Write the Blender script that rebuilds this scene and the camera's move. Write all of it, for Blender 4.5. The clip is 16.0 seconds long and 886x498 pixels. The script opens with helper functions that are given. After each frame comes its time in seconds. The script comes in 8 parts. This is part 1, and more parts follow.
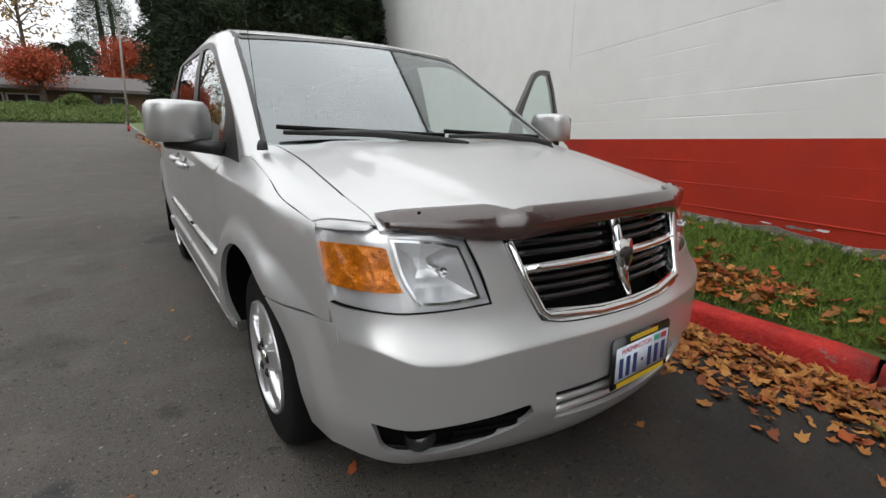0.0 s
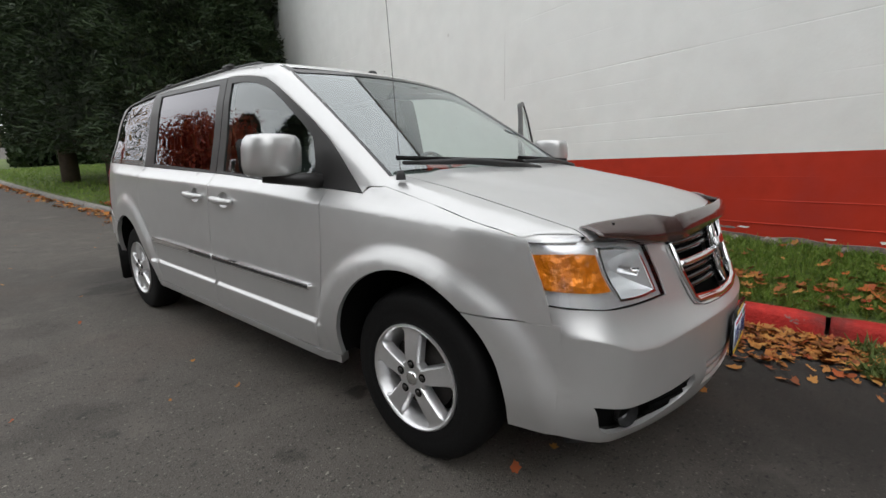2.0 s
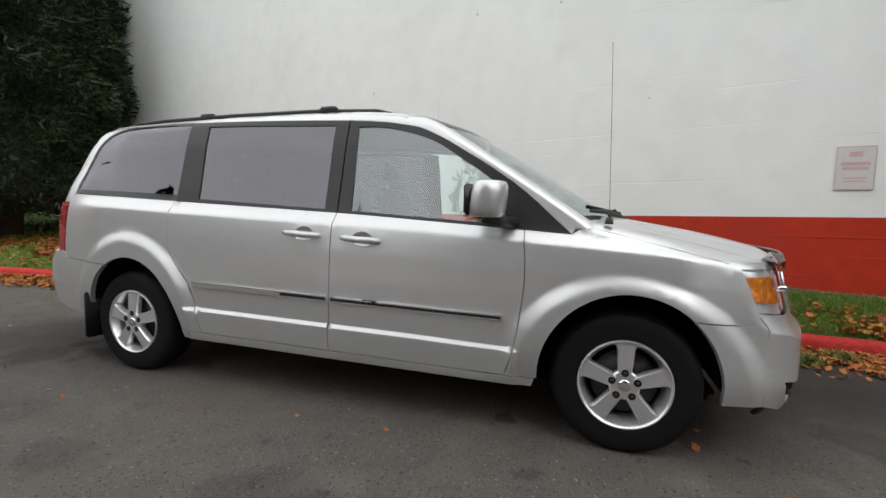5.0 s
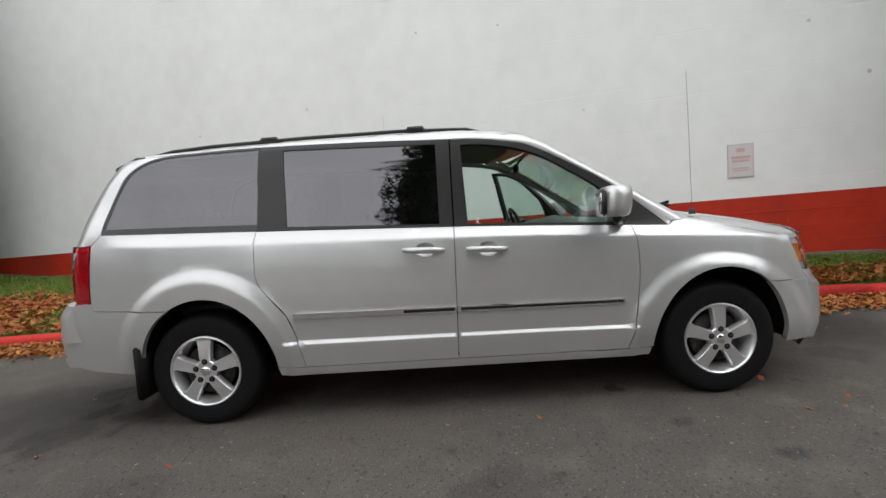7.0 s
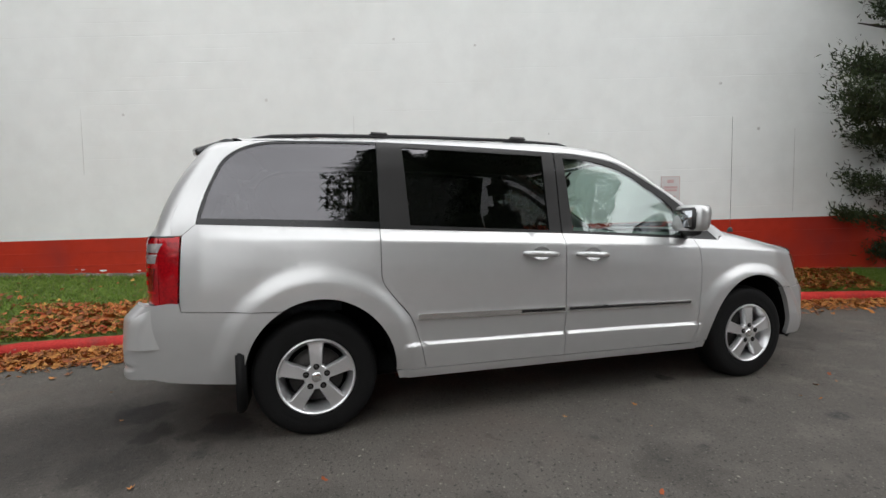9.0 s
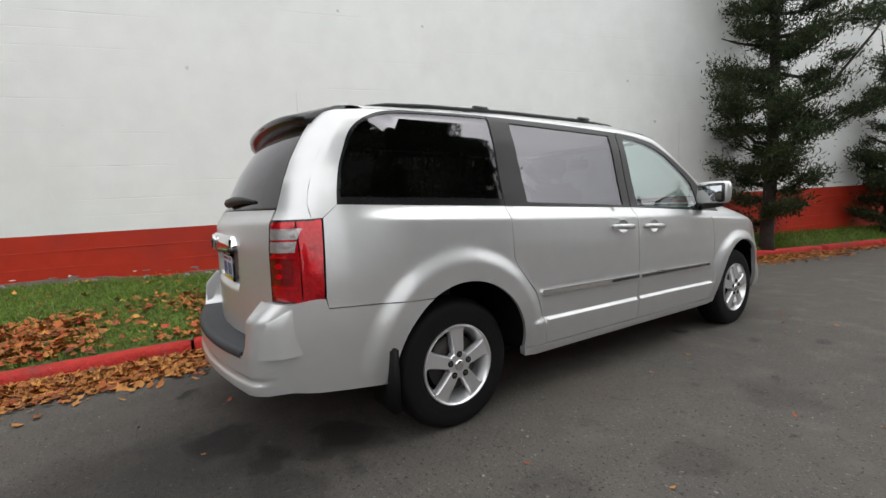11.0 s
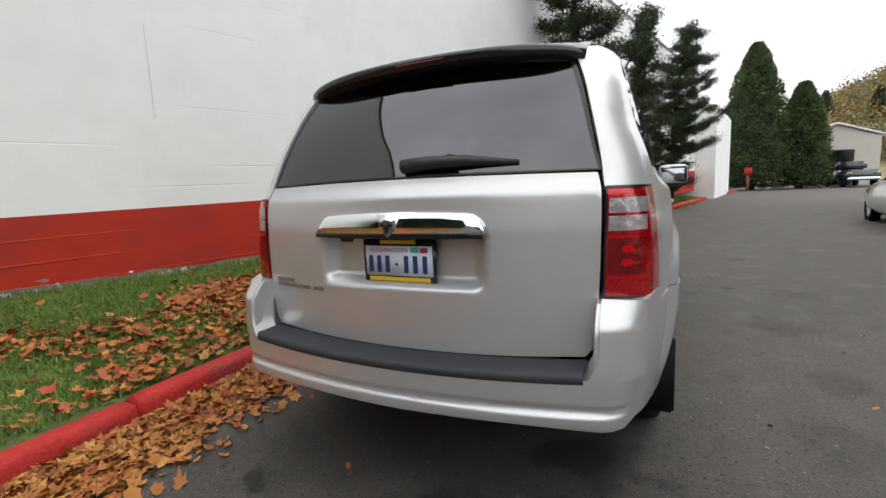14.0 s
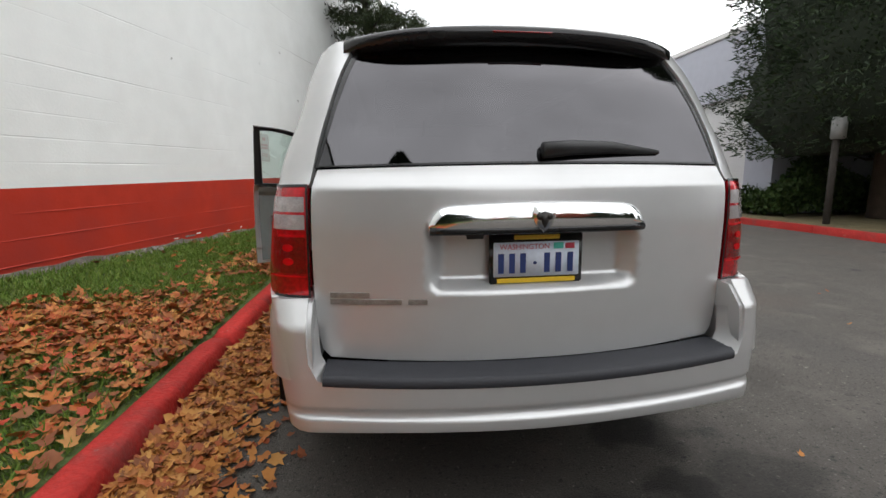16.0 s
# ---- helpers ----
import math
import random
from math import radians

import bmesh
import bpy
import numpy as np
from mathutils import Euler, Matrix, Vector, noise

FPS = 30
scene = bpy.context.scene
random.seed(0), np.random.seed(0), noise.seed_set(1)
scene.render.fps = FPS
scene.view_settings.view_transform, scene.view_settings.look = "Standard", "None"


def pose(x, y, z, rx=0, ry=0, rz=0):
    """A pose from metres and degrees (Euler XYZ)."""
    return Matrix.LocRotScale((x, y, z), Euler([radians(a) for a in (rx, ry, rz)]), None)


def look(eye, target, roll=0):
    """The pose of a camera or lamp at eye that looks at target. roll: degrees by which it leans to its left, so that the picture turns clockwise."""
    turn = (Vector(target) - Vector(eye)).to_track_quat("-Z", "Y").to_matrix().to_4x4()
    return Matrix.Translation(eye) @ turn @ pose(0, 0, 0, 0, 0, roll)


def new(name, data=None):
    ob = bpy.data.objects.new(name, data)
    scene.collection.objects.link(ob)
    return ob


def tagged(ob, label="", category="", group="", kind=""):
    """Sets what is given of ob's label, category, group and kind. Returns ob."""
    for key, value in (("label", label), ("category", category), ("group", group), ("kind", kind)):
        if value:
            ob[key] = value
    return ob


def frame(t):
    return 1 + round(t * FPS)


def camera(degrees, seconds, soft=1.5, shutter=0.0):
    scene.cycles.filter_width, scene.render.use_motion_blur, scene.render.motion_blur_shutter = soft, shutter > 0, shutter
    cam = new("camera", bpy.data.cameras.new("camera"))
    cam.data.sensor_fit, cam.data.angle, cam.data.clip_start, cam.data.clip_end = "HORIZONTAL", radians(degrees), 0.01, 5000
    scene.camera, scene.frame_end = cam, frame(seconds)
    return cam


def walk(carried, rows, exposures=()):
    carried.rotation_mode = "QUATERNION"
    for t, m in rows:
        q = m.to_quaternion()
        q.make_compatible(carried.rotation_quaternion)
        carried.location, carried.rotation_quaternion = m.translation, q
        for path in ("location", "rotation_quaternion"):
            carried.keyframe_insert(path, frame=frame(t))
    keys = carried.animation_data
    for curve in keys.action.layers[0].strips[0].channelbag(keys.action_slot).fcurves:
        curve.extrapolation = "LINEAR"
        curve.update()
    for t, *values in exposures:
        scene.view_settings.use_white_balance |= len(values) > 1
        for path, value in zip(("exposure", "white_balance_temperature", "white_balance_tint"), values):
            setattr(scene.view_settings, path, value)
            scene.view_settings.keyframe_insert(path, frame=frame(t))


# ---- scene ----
cam = camera(89.6, 16.0)
PATH = [
    (0, (-1.25, -3.147, 1.15), (-0.126, -1.571, 0.647), 0.5),
    (0.5, (-1.411, -3.039, 1.133), (-0.221, -1.512, 0.628), -0.3),
    (1, (-1.603, -2.905, 1.146), (-0.336, -1.436, 0.661), -1.2),
    (1.5, (-1.805, -2.781, 1.149), (-0.452, -1.383, 0.689), -1.2),
    (2, (-2.037, -2.657, 1.161), (-0.539, -1.393, 0.763), -1.3),
    (2.5, (-2.242, -2.488, 1.15), (-0.687, -1.284, 0.788), -2.0),
    (3, (-2.449, -2.281, 1.175), (-0.844, -1.139, 0.83), -1.1),
    (3.2, (-2.529, -2.197, 1.175), (-0.919, -1.071, 0.804), -0.8),
    (5.3, (-3.206, -1.118, 1.122), (-1.274, -0.626, 0.967), 0.5),
    (5.5, (-3.278, -0.972, 1.146), (-1.332, -0.538, 0.981), -0.3),
    (6, (-3.394, -0.652, 1.131), (-1.435, -0.29, 0.952), -1.6),
    (6.5, (-3.464, -0.302, 1.15), (-1.484, -0.066, 0.987), -3.5),
    (7, (-3.526, 0.049, 1.155), (-1.531, 0.066, 1.02), -3.8),
    (7.5, (-3.571, 0.414, 1.173), (-1.577, 0.323, 1.051), -2.3),
    (8, (-3.535, 0.786, 1.172), (-1.556, 0.538, 1.019), -2.2),
    (8.5, (-3.485, 1.15, 1.164), (-1.534, 0.727, 1.049), -1.3),
    (9, (-3.44, 1.515, 1.175), (-1.518, 0.973, 1.062), -0.8),
    (9.5, (-3.312, 1.899, 1.121), (-1.442, 1.2, 1.014), -1.9),
    (9.7, (-3.281, 2.02, 1.113), (-1.42, 1.297, 0.994), -1.1),
    (11.8, (-2.337, 3.265, 1.184), (-0.869, 1.924, 0.964), -2.7),
    (12, (-2.239, 3.345, 1.189), (-0.814, 1.96, 0.961), -2.1),
    (12.5, (-1.909, 3.511, 1.153), (-0.643, 1.985, 0.895), -2.0),
    (13, (-1.579, 3.641, 1.145), (-0.434, 2.021, 0.891), -0.8),
    (13.5, (-1.212, 3.786, 1.16), (-0.191, 2.087, 0.898), -2.3),
    (14, (-0.854, 3.871, 1.143), (-0.009, 2.078, 0.876), -2.5),
    (14.5, (-0.513, 3.92, 1.155), (0.077, 2.029, 0.877), -1.5),
    (15, (-0.166, 3.961, 1.162), (0.126, 2.003, 0.88), -2.6),
    (15.5, (0.172, 3.916, 1.144), (0.158, 1.938, 0.85), -2.3),
    (16, (0.473, 3.823, 1.147), (0.221, 1.864, 0.83), -0.7),
]
walk(cam, [(t, look(eye, target, roll)) for t, eye, target, roll in PATH], [(0, -0.2), (3, -0.16), (5.5, -0.06), (9.5, -0.04), (12, 0.04), (14.5, 0.06), (16, 0.06)])

# ---- world and light: an overcast autumn day ----
world = bpy.data.worlds.new("overcast_sky")
scene.world = world
world.use_nodes = True
wn, wl = world.node_tree.nodes, world.node_tree.links
sky = wn.new("ShaderNodeTexSky")
sky.sky_type, sky.sun_disc = "NISHITA", False
sky.sun_elevation, sky.sun_rotation = radians(50), radians(230)
sky.air_density, sky.dust_density, sky.ozone_density = 1.0, 6.0, 1.0
grey = wn.new("ShaderNodeHueSaturation")
grey.inputs["Saturation"].default_value = 0.10
cloud = wn.new("ShaderNodeMix")
cloud.data_type = "RGBA"
cloud.inputs["Factor"].default_value = 0.72
cloud.inputs["B"].default_value = (11.6, 11.9, 12.2, 1)
wc, wt, wr = wn.new("ShaderNodeTexCoord"), wn.new("ShaderNodeTexNoise"), wn.new("ShaderNodeMapRange")
wt.inputs["Scale"].default_value, wt.inputs["Detail"].default_value = 2.2, 4
wr.inputs["From Min"].default_value, wr.inputs["From Max"].default_value = 0.3, 0.7
wr.inputs["To Min"].default_value, wr.inputs["To Max"].default_value = 0.80, 1.16
wm = wn.new("ShaderNodeVectorMath")
wm.operation = "SCALE"
wl.new(wc.outputs["Generated"], wt.inputs["Vector"])
wl.new(wt.outputs["Fac"], wr.inputs["Value"])
wl.new(sky.outputs[0], grey.inputs["Color"])
wl.new(grey.outputs[0], cloud.inputs["A"])
wl.new(cloud.outputs["Result"], wm.inputs[0])
wl.new(wr.outputs[0], wm.inputs["Scale"])
wl.new(wm.outputs[0], wn["Background"].inputs["Color"])
wn["Background"].inputs["Strength"].default_value = 0.158
sun = new("sun", bpy.data.lights.new("sun", "SUN"))
sun.data.energy, sun.data.angle, sun.data.color = 1.0, radians(160), (1.0, 0.99, 0.97)
sun.matrix_world = look((-1.5, 5.0, 14), (0, 0, 0))
scene.view_settings.exposure = 0.0

# ---- materials ----
def mat(name, color, rough=0.6, metal=0.0, scale=8.0, var=0.15, bump=0.0, bump_scale=60.0, spec=0.5, coat=0.0, rnd=0.0):
    """A surface with colour variation at two scales and fine relief."""
    m = bpy.data.materials.new(name)
    m.use_nodes = True
    n, l = m.node_tree.nodes, m.node_tree.links
    b = n["Principled BSDF"]
    tc = n.new("ShaderNodeTexCoord")
    n1, n2 = n.new("ShaderNodeTexNoise"), n.new("ShaderNodeTexNoise")
    n1.inputs["Scale"].default_value, n2.inputs["Scale"].default_value = scale, scale * 9
    n1.inputs["Detail"].default_value = 5
    for q in (n1, n2):
        l.new(tc.outputs["Object"], q.inputs["Vector"])
    add = n.new("ShaderNodeMath")
    l.new(n1.outputs["Fac"], add.inputs[0]), l.new(n2.outputs["Fac"], add.inputs[1])
    rng = n.new("ShaderNodeMapRange")
    rng.inputs["From Min"].default_value, rng.inputs["From Max"].default_value = 0.6, 1.4
    rng.inputs["To Min"].default_value, rng.inputs["To Max"].default_value = 1 - var, 1 + var
    l.new(add.outputs[0], rng.inputs["Value"])
    mul = n.new("ShaderNodeMix")
    mul.data_type, mul.blend_type = "RGBA", "MULTIPLY"
    mul.inputs["Factor"].default_value = 1.0
    mul.inputs["A"].default_value = (*color, 1)
    out = rng.outputs[0]
    if rnd:
        info, r2, m2 = n.new("ShaderNodeObjectInfo"), n.new("ShaderNodeMapRange"), n.new("ShaderNodeMath")
        r2.inputs["To Min"].default_value, r2.inputs["To Max"].default_value = 1 - rnd, 1 + rnd
        l.new(info.outputs["Random"], r2.inputs["Value"])
        m2.operation = "MULTIPLY"
        l.new(out, m2.inputs[0]), l.new(r2.outputs[0], m2.inputs[1])
        out = m2.outputs[0]
    l.new(out, mul.inputs["B"])
    l.new(mul.outputs["Result"], b.inputs["Base Color"])
    b.inputs["Roughness"].default_value, b.inputs["Metallic"].default_value = rough, metal
    b.inputs["Specular IOR Level"].default_value = spec
    b.inputs["Coat Weight"].default_value, b.inputs["Coat Roughness"].default_value = coat, 0.04
    if bump:
        n3, bp = n.new("ShaderNodeTexNoise"), n.new("ShaderNodeBump")
        n3.inputs["Scale"].default_value, n3.inputs["Detail"].default_value = bump_scale, 4
        l.new(tc.outputs["Object"], n3.inputs["Vector"])
        l.new(n3.outputs["Fac"], bp.inputs["Height"])
        bp.inputs["Strength"].default_value, bp.inputs["Distance"].default_value = bump, 0.02
        l.new(bp.outputs[0], b.inputs["Normal"])
    return m


M_BLACK = mat("black_plastic", (0.02, 0.02, 0.021), 0.5, 0, 10, 0.1)


def part(name, bm, material, parent=None, label="", smooth=True):
    """Links a bmesh as one mesh object under a thing or a part."""
    me = bpy.data.meshes.new(name)
    bmesh.ops.recalc_face_normals(bm, faces=bm.faces)
    bm.to_mesh(me)
    bm.free()
    if smooth:
        me.shade_smooth()
    me.materials.append(material)
    ob = new(name, me)
    ob.parent = parent
    if label:
        ob["label"] = label
    return ob


def box(x0, y0, z0, x1, y1, z1, bevel=0.0, bm=None):
    bm = bm or bmesh.new()
    g = bmesh.ops.create_cube(bm, size=1, matrix=Matrix.LocRotScale(((x0 + x1) / 2, (y0 + y1) / 2, (z0 + z1) / 2), None, (abs(x1 - x0), abs(y1 - y0), abs(z1 - z0))))
    if bevel:
        ed = {e for v in g["verts"] for e in v.link_edges}
        bmesh.ops.bevel(bm, geom=list(ed), offset=bevel, segments=2, affect="EDGES", clamp_overlap=True)
    return bm


def smooth_by_angle(ob, deg=35):
    ob.data.set_sharp_from_angle(angle=radians(deg))
    return ob

# ---- the car's materials ----
def glass_mat(name, tint, rough=0.0, ior=1.5, sheen=(1.0, 1.0, 1.0)):
    """Thin glass: a tinted clear pane with a Fresnel gloss."""
    m = bpy.data.materials.new(name)
    m.use_nodes = True
    n, l = m.node_tree.nodes, m.node_tree.links
    n.remove(n["Principled BSDF"])
    t, g, mx, lw = n.new("ShaderNodeBsdfTransparent"), n.new("ShaderNodeBsdfGlossy"), n.new("ShaderNodeMixShader"), n.new("ShaderNodeLayerWeight")
    t.inputs["Color"].default_value = (*tint, 1)
    g.inputs["Roughness"].default_value = rough
    g.inputs["Color"].default_value = (*sheen, 1)
    lw.inputs["Blend"].default_value = 0.5
    f0 = ((ior - 1) / (ior + 1)) ** 2
    pw, ad = n.new("ShaderNodeMath"), n.new("ShaderNodeMath")
    pw.operation, ad.operation = "POWER", "MULTIPLY_ADD"
    pw.inputs[1].default_value, ad.inputs[1].default_value, ad.inputs[2].default_value = 5.0, 1 - f0, f0
    l.new(lw.outputs["Facing"], pw.inputs[0]), l.new(pw.outputs[0], ad.inputs[0])
    l.new(ad.outputs[0], mx.inputs["Fac"]), l.new(t.outputs[0], mx.inputs[1]), l.new(g.outputs[0], mx.inputs[2])
    l.new(mx.outputs[0], n["Material Output"].inputs["Surface"])
    return m


def paint_mat(name, color, rough=0.3, metal=0.8):
    """Metallic car paint: flake sparkle under clear coat, faint road film."""
    m = mat(name, color, rough, metal, 1.2, 0.03, spec=0.5, coat=0.6)
    n, l = m.node_tree.nodes, m.node_tree.links
    tc, v, b = n.new("ShaderNodeTexCoord"), n.new("ShaderNodeTexNoise"), n.new("ShaderNodeBump")
    v.inputs["Scale"].default_value = 900
    l.new(tc.outputs["Object"], v.inputs["Vector"]), l.new(v.outputs["Fac"], b.inputs["Height"])
    b.inputs["Strength"].default_value, b.inputs["Distance"].default_value = 0.04, 0.001
    l.new(b.outputs[0], n["Principled BSDF"].inputs["Normal"])
    return m


M_SILVER = paint_mat("silver_metallic_paint", (0.62, 0.62, 0.62), 0.37, 0.62)
M_GLASS = glass_mat("clear_greenish_glass", (0.72, 0.86, 0.81), ior=2.35, sheen=(0.95, 0.99, 1.0))
M_SCREEN = glass_mat("windscreen_glass", (0.66, 0.76, 0.72), ior=3.1, sheen=(0.93, 0.985, 1.0))
M_TINTREAR = glass_mat("dark_privacy_glass", (0.012, 0.012, 0.013), ior=2.0, sheen=(0.97, 0.95, 1.0))
M_TINT = glass_mat("privacy_glass", (0.07, 0.07, 0.075), ior=2.1, sheen=(0.97, 0.95, 1.0))
M_CHROME = mat("chrome", (0.92, 0.92, 0.93), 0.08, 1.0, 5, 0.02)
M_MIRROR = mat("mirror_glass", (0.42, 0.44, 0.46), 0.03, 1.0, 5, 0.02)
M_ALLOY = mat("alloy_wheel", (0.74, 0.74, 0.75), 0.3, 0.75, 8, 0.04, coat=0.5)
M_ALLOYDARK = mat("brake_iron", (0.06, 0.056, 0.054), 0.55, 0.7, 14, 0.3)
M_GLOSSBLACK = mat("gloss_black_trim", (0.014, 0.014, 0.015), 0.16, 0, 6, 0.05)
M_FRAME = mat("satin_black_frame", (0.026, 0.025, 0.025), 0.36, 0, 12, 0.06, spec=0.38)
M_PAD = mat("step_pad_plastic", (0.026, 0.027, 0.033), 0.6, 0, 20, 0.12, 0.15, 220)
M_RUBBER = mat("tyre_rubber", (0.006, 0.006, 0.0062), 0.68, 0, 10, 0.2, 0.12, 80, spec=0.2)
# black of seams and dark parts, also of the shadow discs in the wheels
M_SEAM = mat("seam_and_shade_black", (0.006, 0.006, 0.006), 0.95, 0, 10, 0.1, spec=0.05)
M_REDLENS = mat("red_lens", (0.46, 0.003, 0.009), 0.18, 0.45, 9, 0.5, 0.35, 16, spec=0.3, coat=0.9)
M_REDBULB = mat("bright_red_reflector", (0.85, 0.005, 0.012), 0.25, 0.5, 20, 0.2, 0.4, 30, spec=0.15, coat=0.2)
M_BADGE = mat("dull_badge_metal", (0.3, 0.29, 0.27), 0.35, 0.6, 60, 0.4)
M_DARKRED = mat("dark_red_reflector", (0.20, 0.001, 0.003), 0.12, 0.35, 26, 0.5, 0.3, 40, spec=0.3, coat=0.9)
M_CLEARLENS = mat("ribbed_clear_lens", (0.42, 0.39, 0.39), 0.25, 0.5, 22, 0.3, 0.25, 40, coat=0.5)
M_AMBER = mat("amber_lens", (0.85, 0.24, 0.01), 0.1, 0.35, 30, 0.6, 1.0, 24, coat=1.0)
M_REFLECTOR = mat("lamp_reflector", (0.90, 0.91, 0.92), 0.24, 0.6, 20, 0.05, 0.04, 14)
M_FOG = mat("fog_lamp_glass", (0.07, 0.07, 0.073), 0.12, 0.4, 20, 0.1, 0.3, 30)
M_LAMPGLASS = glass_mat("lamp_cover", (0.93, 0.94, 0.95))
M_SMOKE = mat("smoked_acrylic", (0.055, 0.03, 0.027), 0.16, 0, 6, 0.05, spec=0.9, coat=0.6)
M_CABIN = mat("grey_cabin_plastic", (0.14, 0.15, 0.15), 0.75, 0, 18, 0.1, 0.1, 150)
M_CLOTH = mat("grey_seat_cloth", (0.10, 0.105, 0.11), 0.95, 0, 40, 0.15, 0.2, 300)
M_DASH = mat("dashboard_grey", (0.19, 0.21, 0.2), 0.65, 0, 22, 0.08, 0.1, 200)
# pale grey cloth, darkened so that its colour holds the cabin's shade
M_LINER = mat("dimmed_headliner_cloth", (0.17, 0.17, 0.16), 0.95, 0, 30, 0.05)
M_PLATE = mat("number_plate_face", (0.66, 0.72, 0.82), 0.4, 0, 9, 0.1)
M_PLATEBLUE = mat("number_plate_blue", (0.02, 0.04, 0.16), 0.5, 0, 9, 0.1)
M_PLATERED = mat("number_plate_red", (0.5, 0.04, 0.07), 0.5, 0, 9, 0.1)
M_YELLOW = mat("dealer_yellow", (0.75, 0.5, 0.03), 0.5, 0, 20, 0.1)
M_GREENTAB = mat("sticker_green", (0.08, 0.5, 0.4), 0.5, 0, 20, 0.1)

# ---- the place's materials ----
def asphalt_mat():
    """Worn asphalt: stone specks, soft tone patches, oil stains, dark tar blots and painted van shade."""
    m = mat("worn_asphalt", (0.087, 0.078, 0.068), 0.85, 0, 0.55, 0.2, 0.5, 130)
    n, l = m.node_tree.nodes, m.node_tree.links
    b = n["Principled BSDF"]
    src = b.inputs["Base Color"].links[0].from_socket
    tc = n.new("ShaderNodeTexCoord")
    def layer(kind, scale, lo, hi, color, src, detail=3.0):
        t = n.new("ShaderNodeTexVoronoi" if kind == "v" else "ShaderNodeTexNoise")
        t.inputs["Scale"].default_value = scale
        if kind == "n":
            t.inputs["Detail"].default_value = detail
        l.new(tc.outputs["Object"], t.inputs["Vector"])
        r = n.new("ShaderNodeMapRange")
        r.inputs["From Min"].default_value, r.inputs["From Max"].default_value = lo, hi
        l.new(t.outputs["Distance" if kind == "v" else "Fac"], r.inputs["Value"])
        mx = n.new("ShaderNodeMix")
        mx.data_type = "RGBA"
        mx.inputs["B"].default_value = (*color, 1)
        l.new(r.outputs[0], mx.inputs["Factor"]), l.new(src, mx.inputs["A"])
        return mx.outputs["Result"]
    src = layer("n", 120, 0.58, 0.72, (0.15, 0.137, 0.12), src, 2)
    src = layer("n", 34, 0.685, 0.735, (0.27, 0.25, 0.22), src, 3)
    src = layer("n", 80, 0.40, 0.30, (0.03, 0.029, 0.028), src, 2)
    src = layer("n", 22, 0.68, 0.72, (0.045, 0.043, 0.041), src, 3)
    src = layer("n", 1.7, 0.66, 0.71, (0.035, 0.034, 0.034), src, 6)
    src = layer("n", 0.35, 0.60, 0.75, (0.06, 0.057, 0.055), src, 5)
    src = layer("n", 7.0, 0.66, 0.74, (0.035, 0.033, 0.031), src, 6)
    src = layer("n", 3.1, 0.54, 0.78, (0.135, 0.12, 0.105), src, 6)
    src = layer("n", 0.8, 0.55, 0.70, (0.095, 0.078, 0.066), src, 4)
    src = layer("n", 58, 0.635, 0.70, (0.17, 0.156, 0.135), src, 2)
    src = layer("n", 47, 0.385, 0.31, (0.03, 0.028, 0.026), src, 2)
    # oil drips and wide dark pools under and behind the parked van
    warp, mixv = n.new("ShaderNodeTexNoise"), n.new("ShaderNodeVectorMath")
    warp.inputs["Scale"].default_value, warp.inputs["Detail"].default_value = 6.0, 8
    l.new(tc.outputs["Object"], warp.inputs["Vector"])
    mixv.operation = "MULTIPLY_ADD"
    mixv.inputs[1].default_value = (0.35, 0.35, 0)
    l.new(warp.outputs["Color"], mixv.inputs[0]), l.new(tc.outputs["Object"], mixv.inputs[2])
    # wide soft spots before the front bumper: stain with the van's shade painted in
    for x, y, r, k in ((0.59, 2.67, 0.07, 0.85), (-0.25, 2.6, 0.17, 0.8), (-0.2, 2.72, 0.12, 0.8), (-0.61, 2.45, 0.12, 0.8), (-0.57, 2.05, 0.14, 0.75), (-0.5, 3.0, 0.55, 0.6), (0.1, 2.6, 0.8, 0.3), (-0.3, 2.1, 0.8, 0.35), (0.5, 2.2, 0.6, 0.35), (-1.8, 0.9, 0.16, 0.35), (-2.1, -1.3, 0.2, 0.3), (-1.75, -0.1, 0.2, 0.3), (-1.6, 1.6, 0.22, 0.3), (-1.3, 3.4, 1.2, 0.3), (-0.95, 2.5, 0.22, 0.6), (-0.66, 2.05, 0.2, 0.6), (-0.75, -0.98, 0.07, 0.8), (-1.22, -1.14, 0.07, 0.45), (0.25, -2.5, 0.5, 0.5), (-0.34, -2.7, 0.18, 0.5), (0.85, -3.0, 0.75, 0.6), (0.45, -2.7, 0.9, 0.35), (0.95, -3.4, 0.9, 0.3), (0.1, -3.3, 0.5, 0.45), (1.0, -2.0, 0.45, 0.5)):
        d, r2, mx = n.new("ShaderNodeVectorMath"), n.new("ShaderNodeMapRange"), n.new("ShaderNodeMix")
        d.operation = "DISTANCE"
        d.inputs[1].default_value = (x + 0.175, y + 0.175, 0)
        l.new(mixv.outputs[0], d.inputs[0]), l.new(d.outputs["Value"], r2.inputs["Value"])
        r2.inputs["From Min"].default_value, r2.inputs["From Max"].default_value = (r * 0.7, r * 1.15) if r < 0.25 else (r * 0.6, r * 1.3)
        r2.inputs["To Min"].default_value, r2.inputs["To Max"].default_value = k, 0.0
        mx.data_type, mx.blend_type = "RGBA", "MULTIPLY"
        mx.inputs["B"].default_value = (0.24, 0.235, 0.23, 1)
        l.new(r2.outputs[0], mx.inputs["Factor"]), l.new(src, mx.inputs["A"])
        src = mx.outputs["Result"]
    l.new(src, b.inputs["Base Color"])
    return m


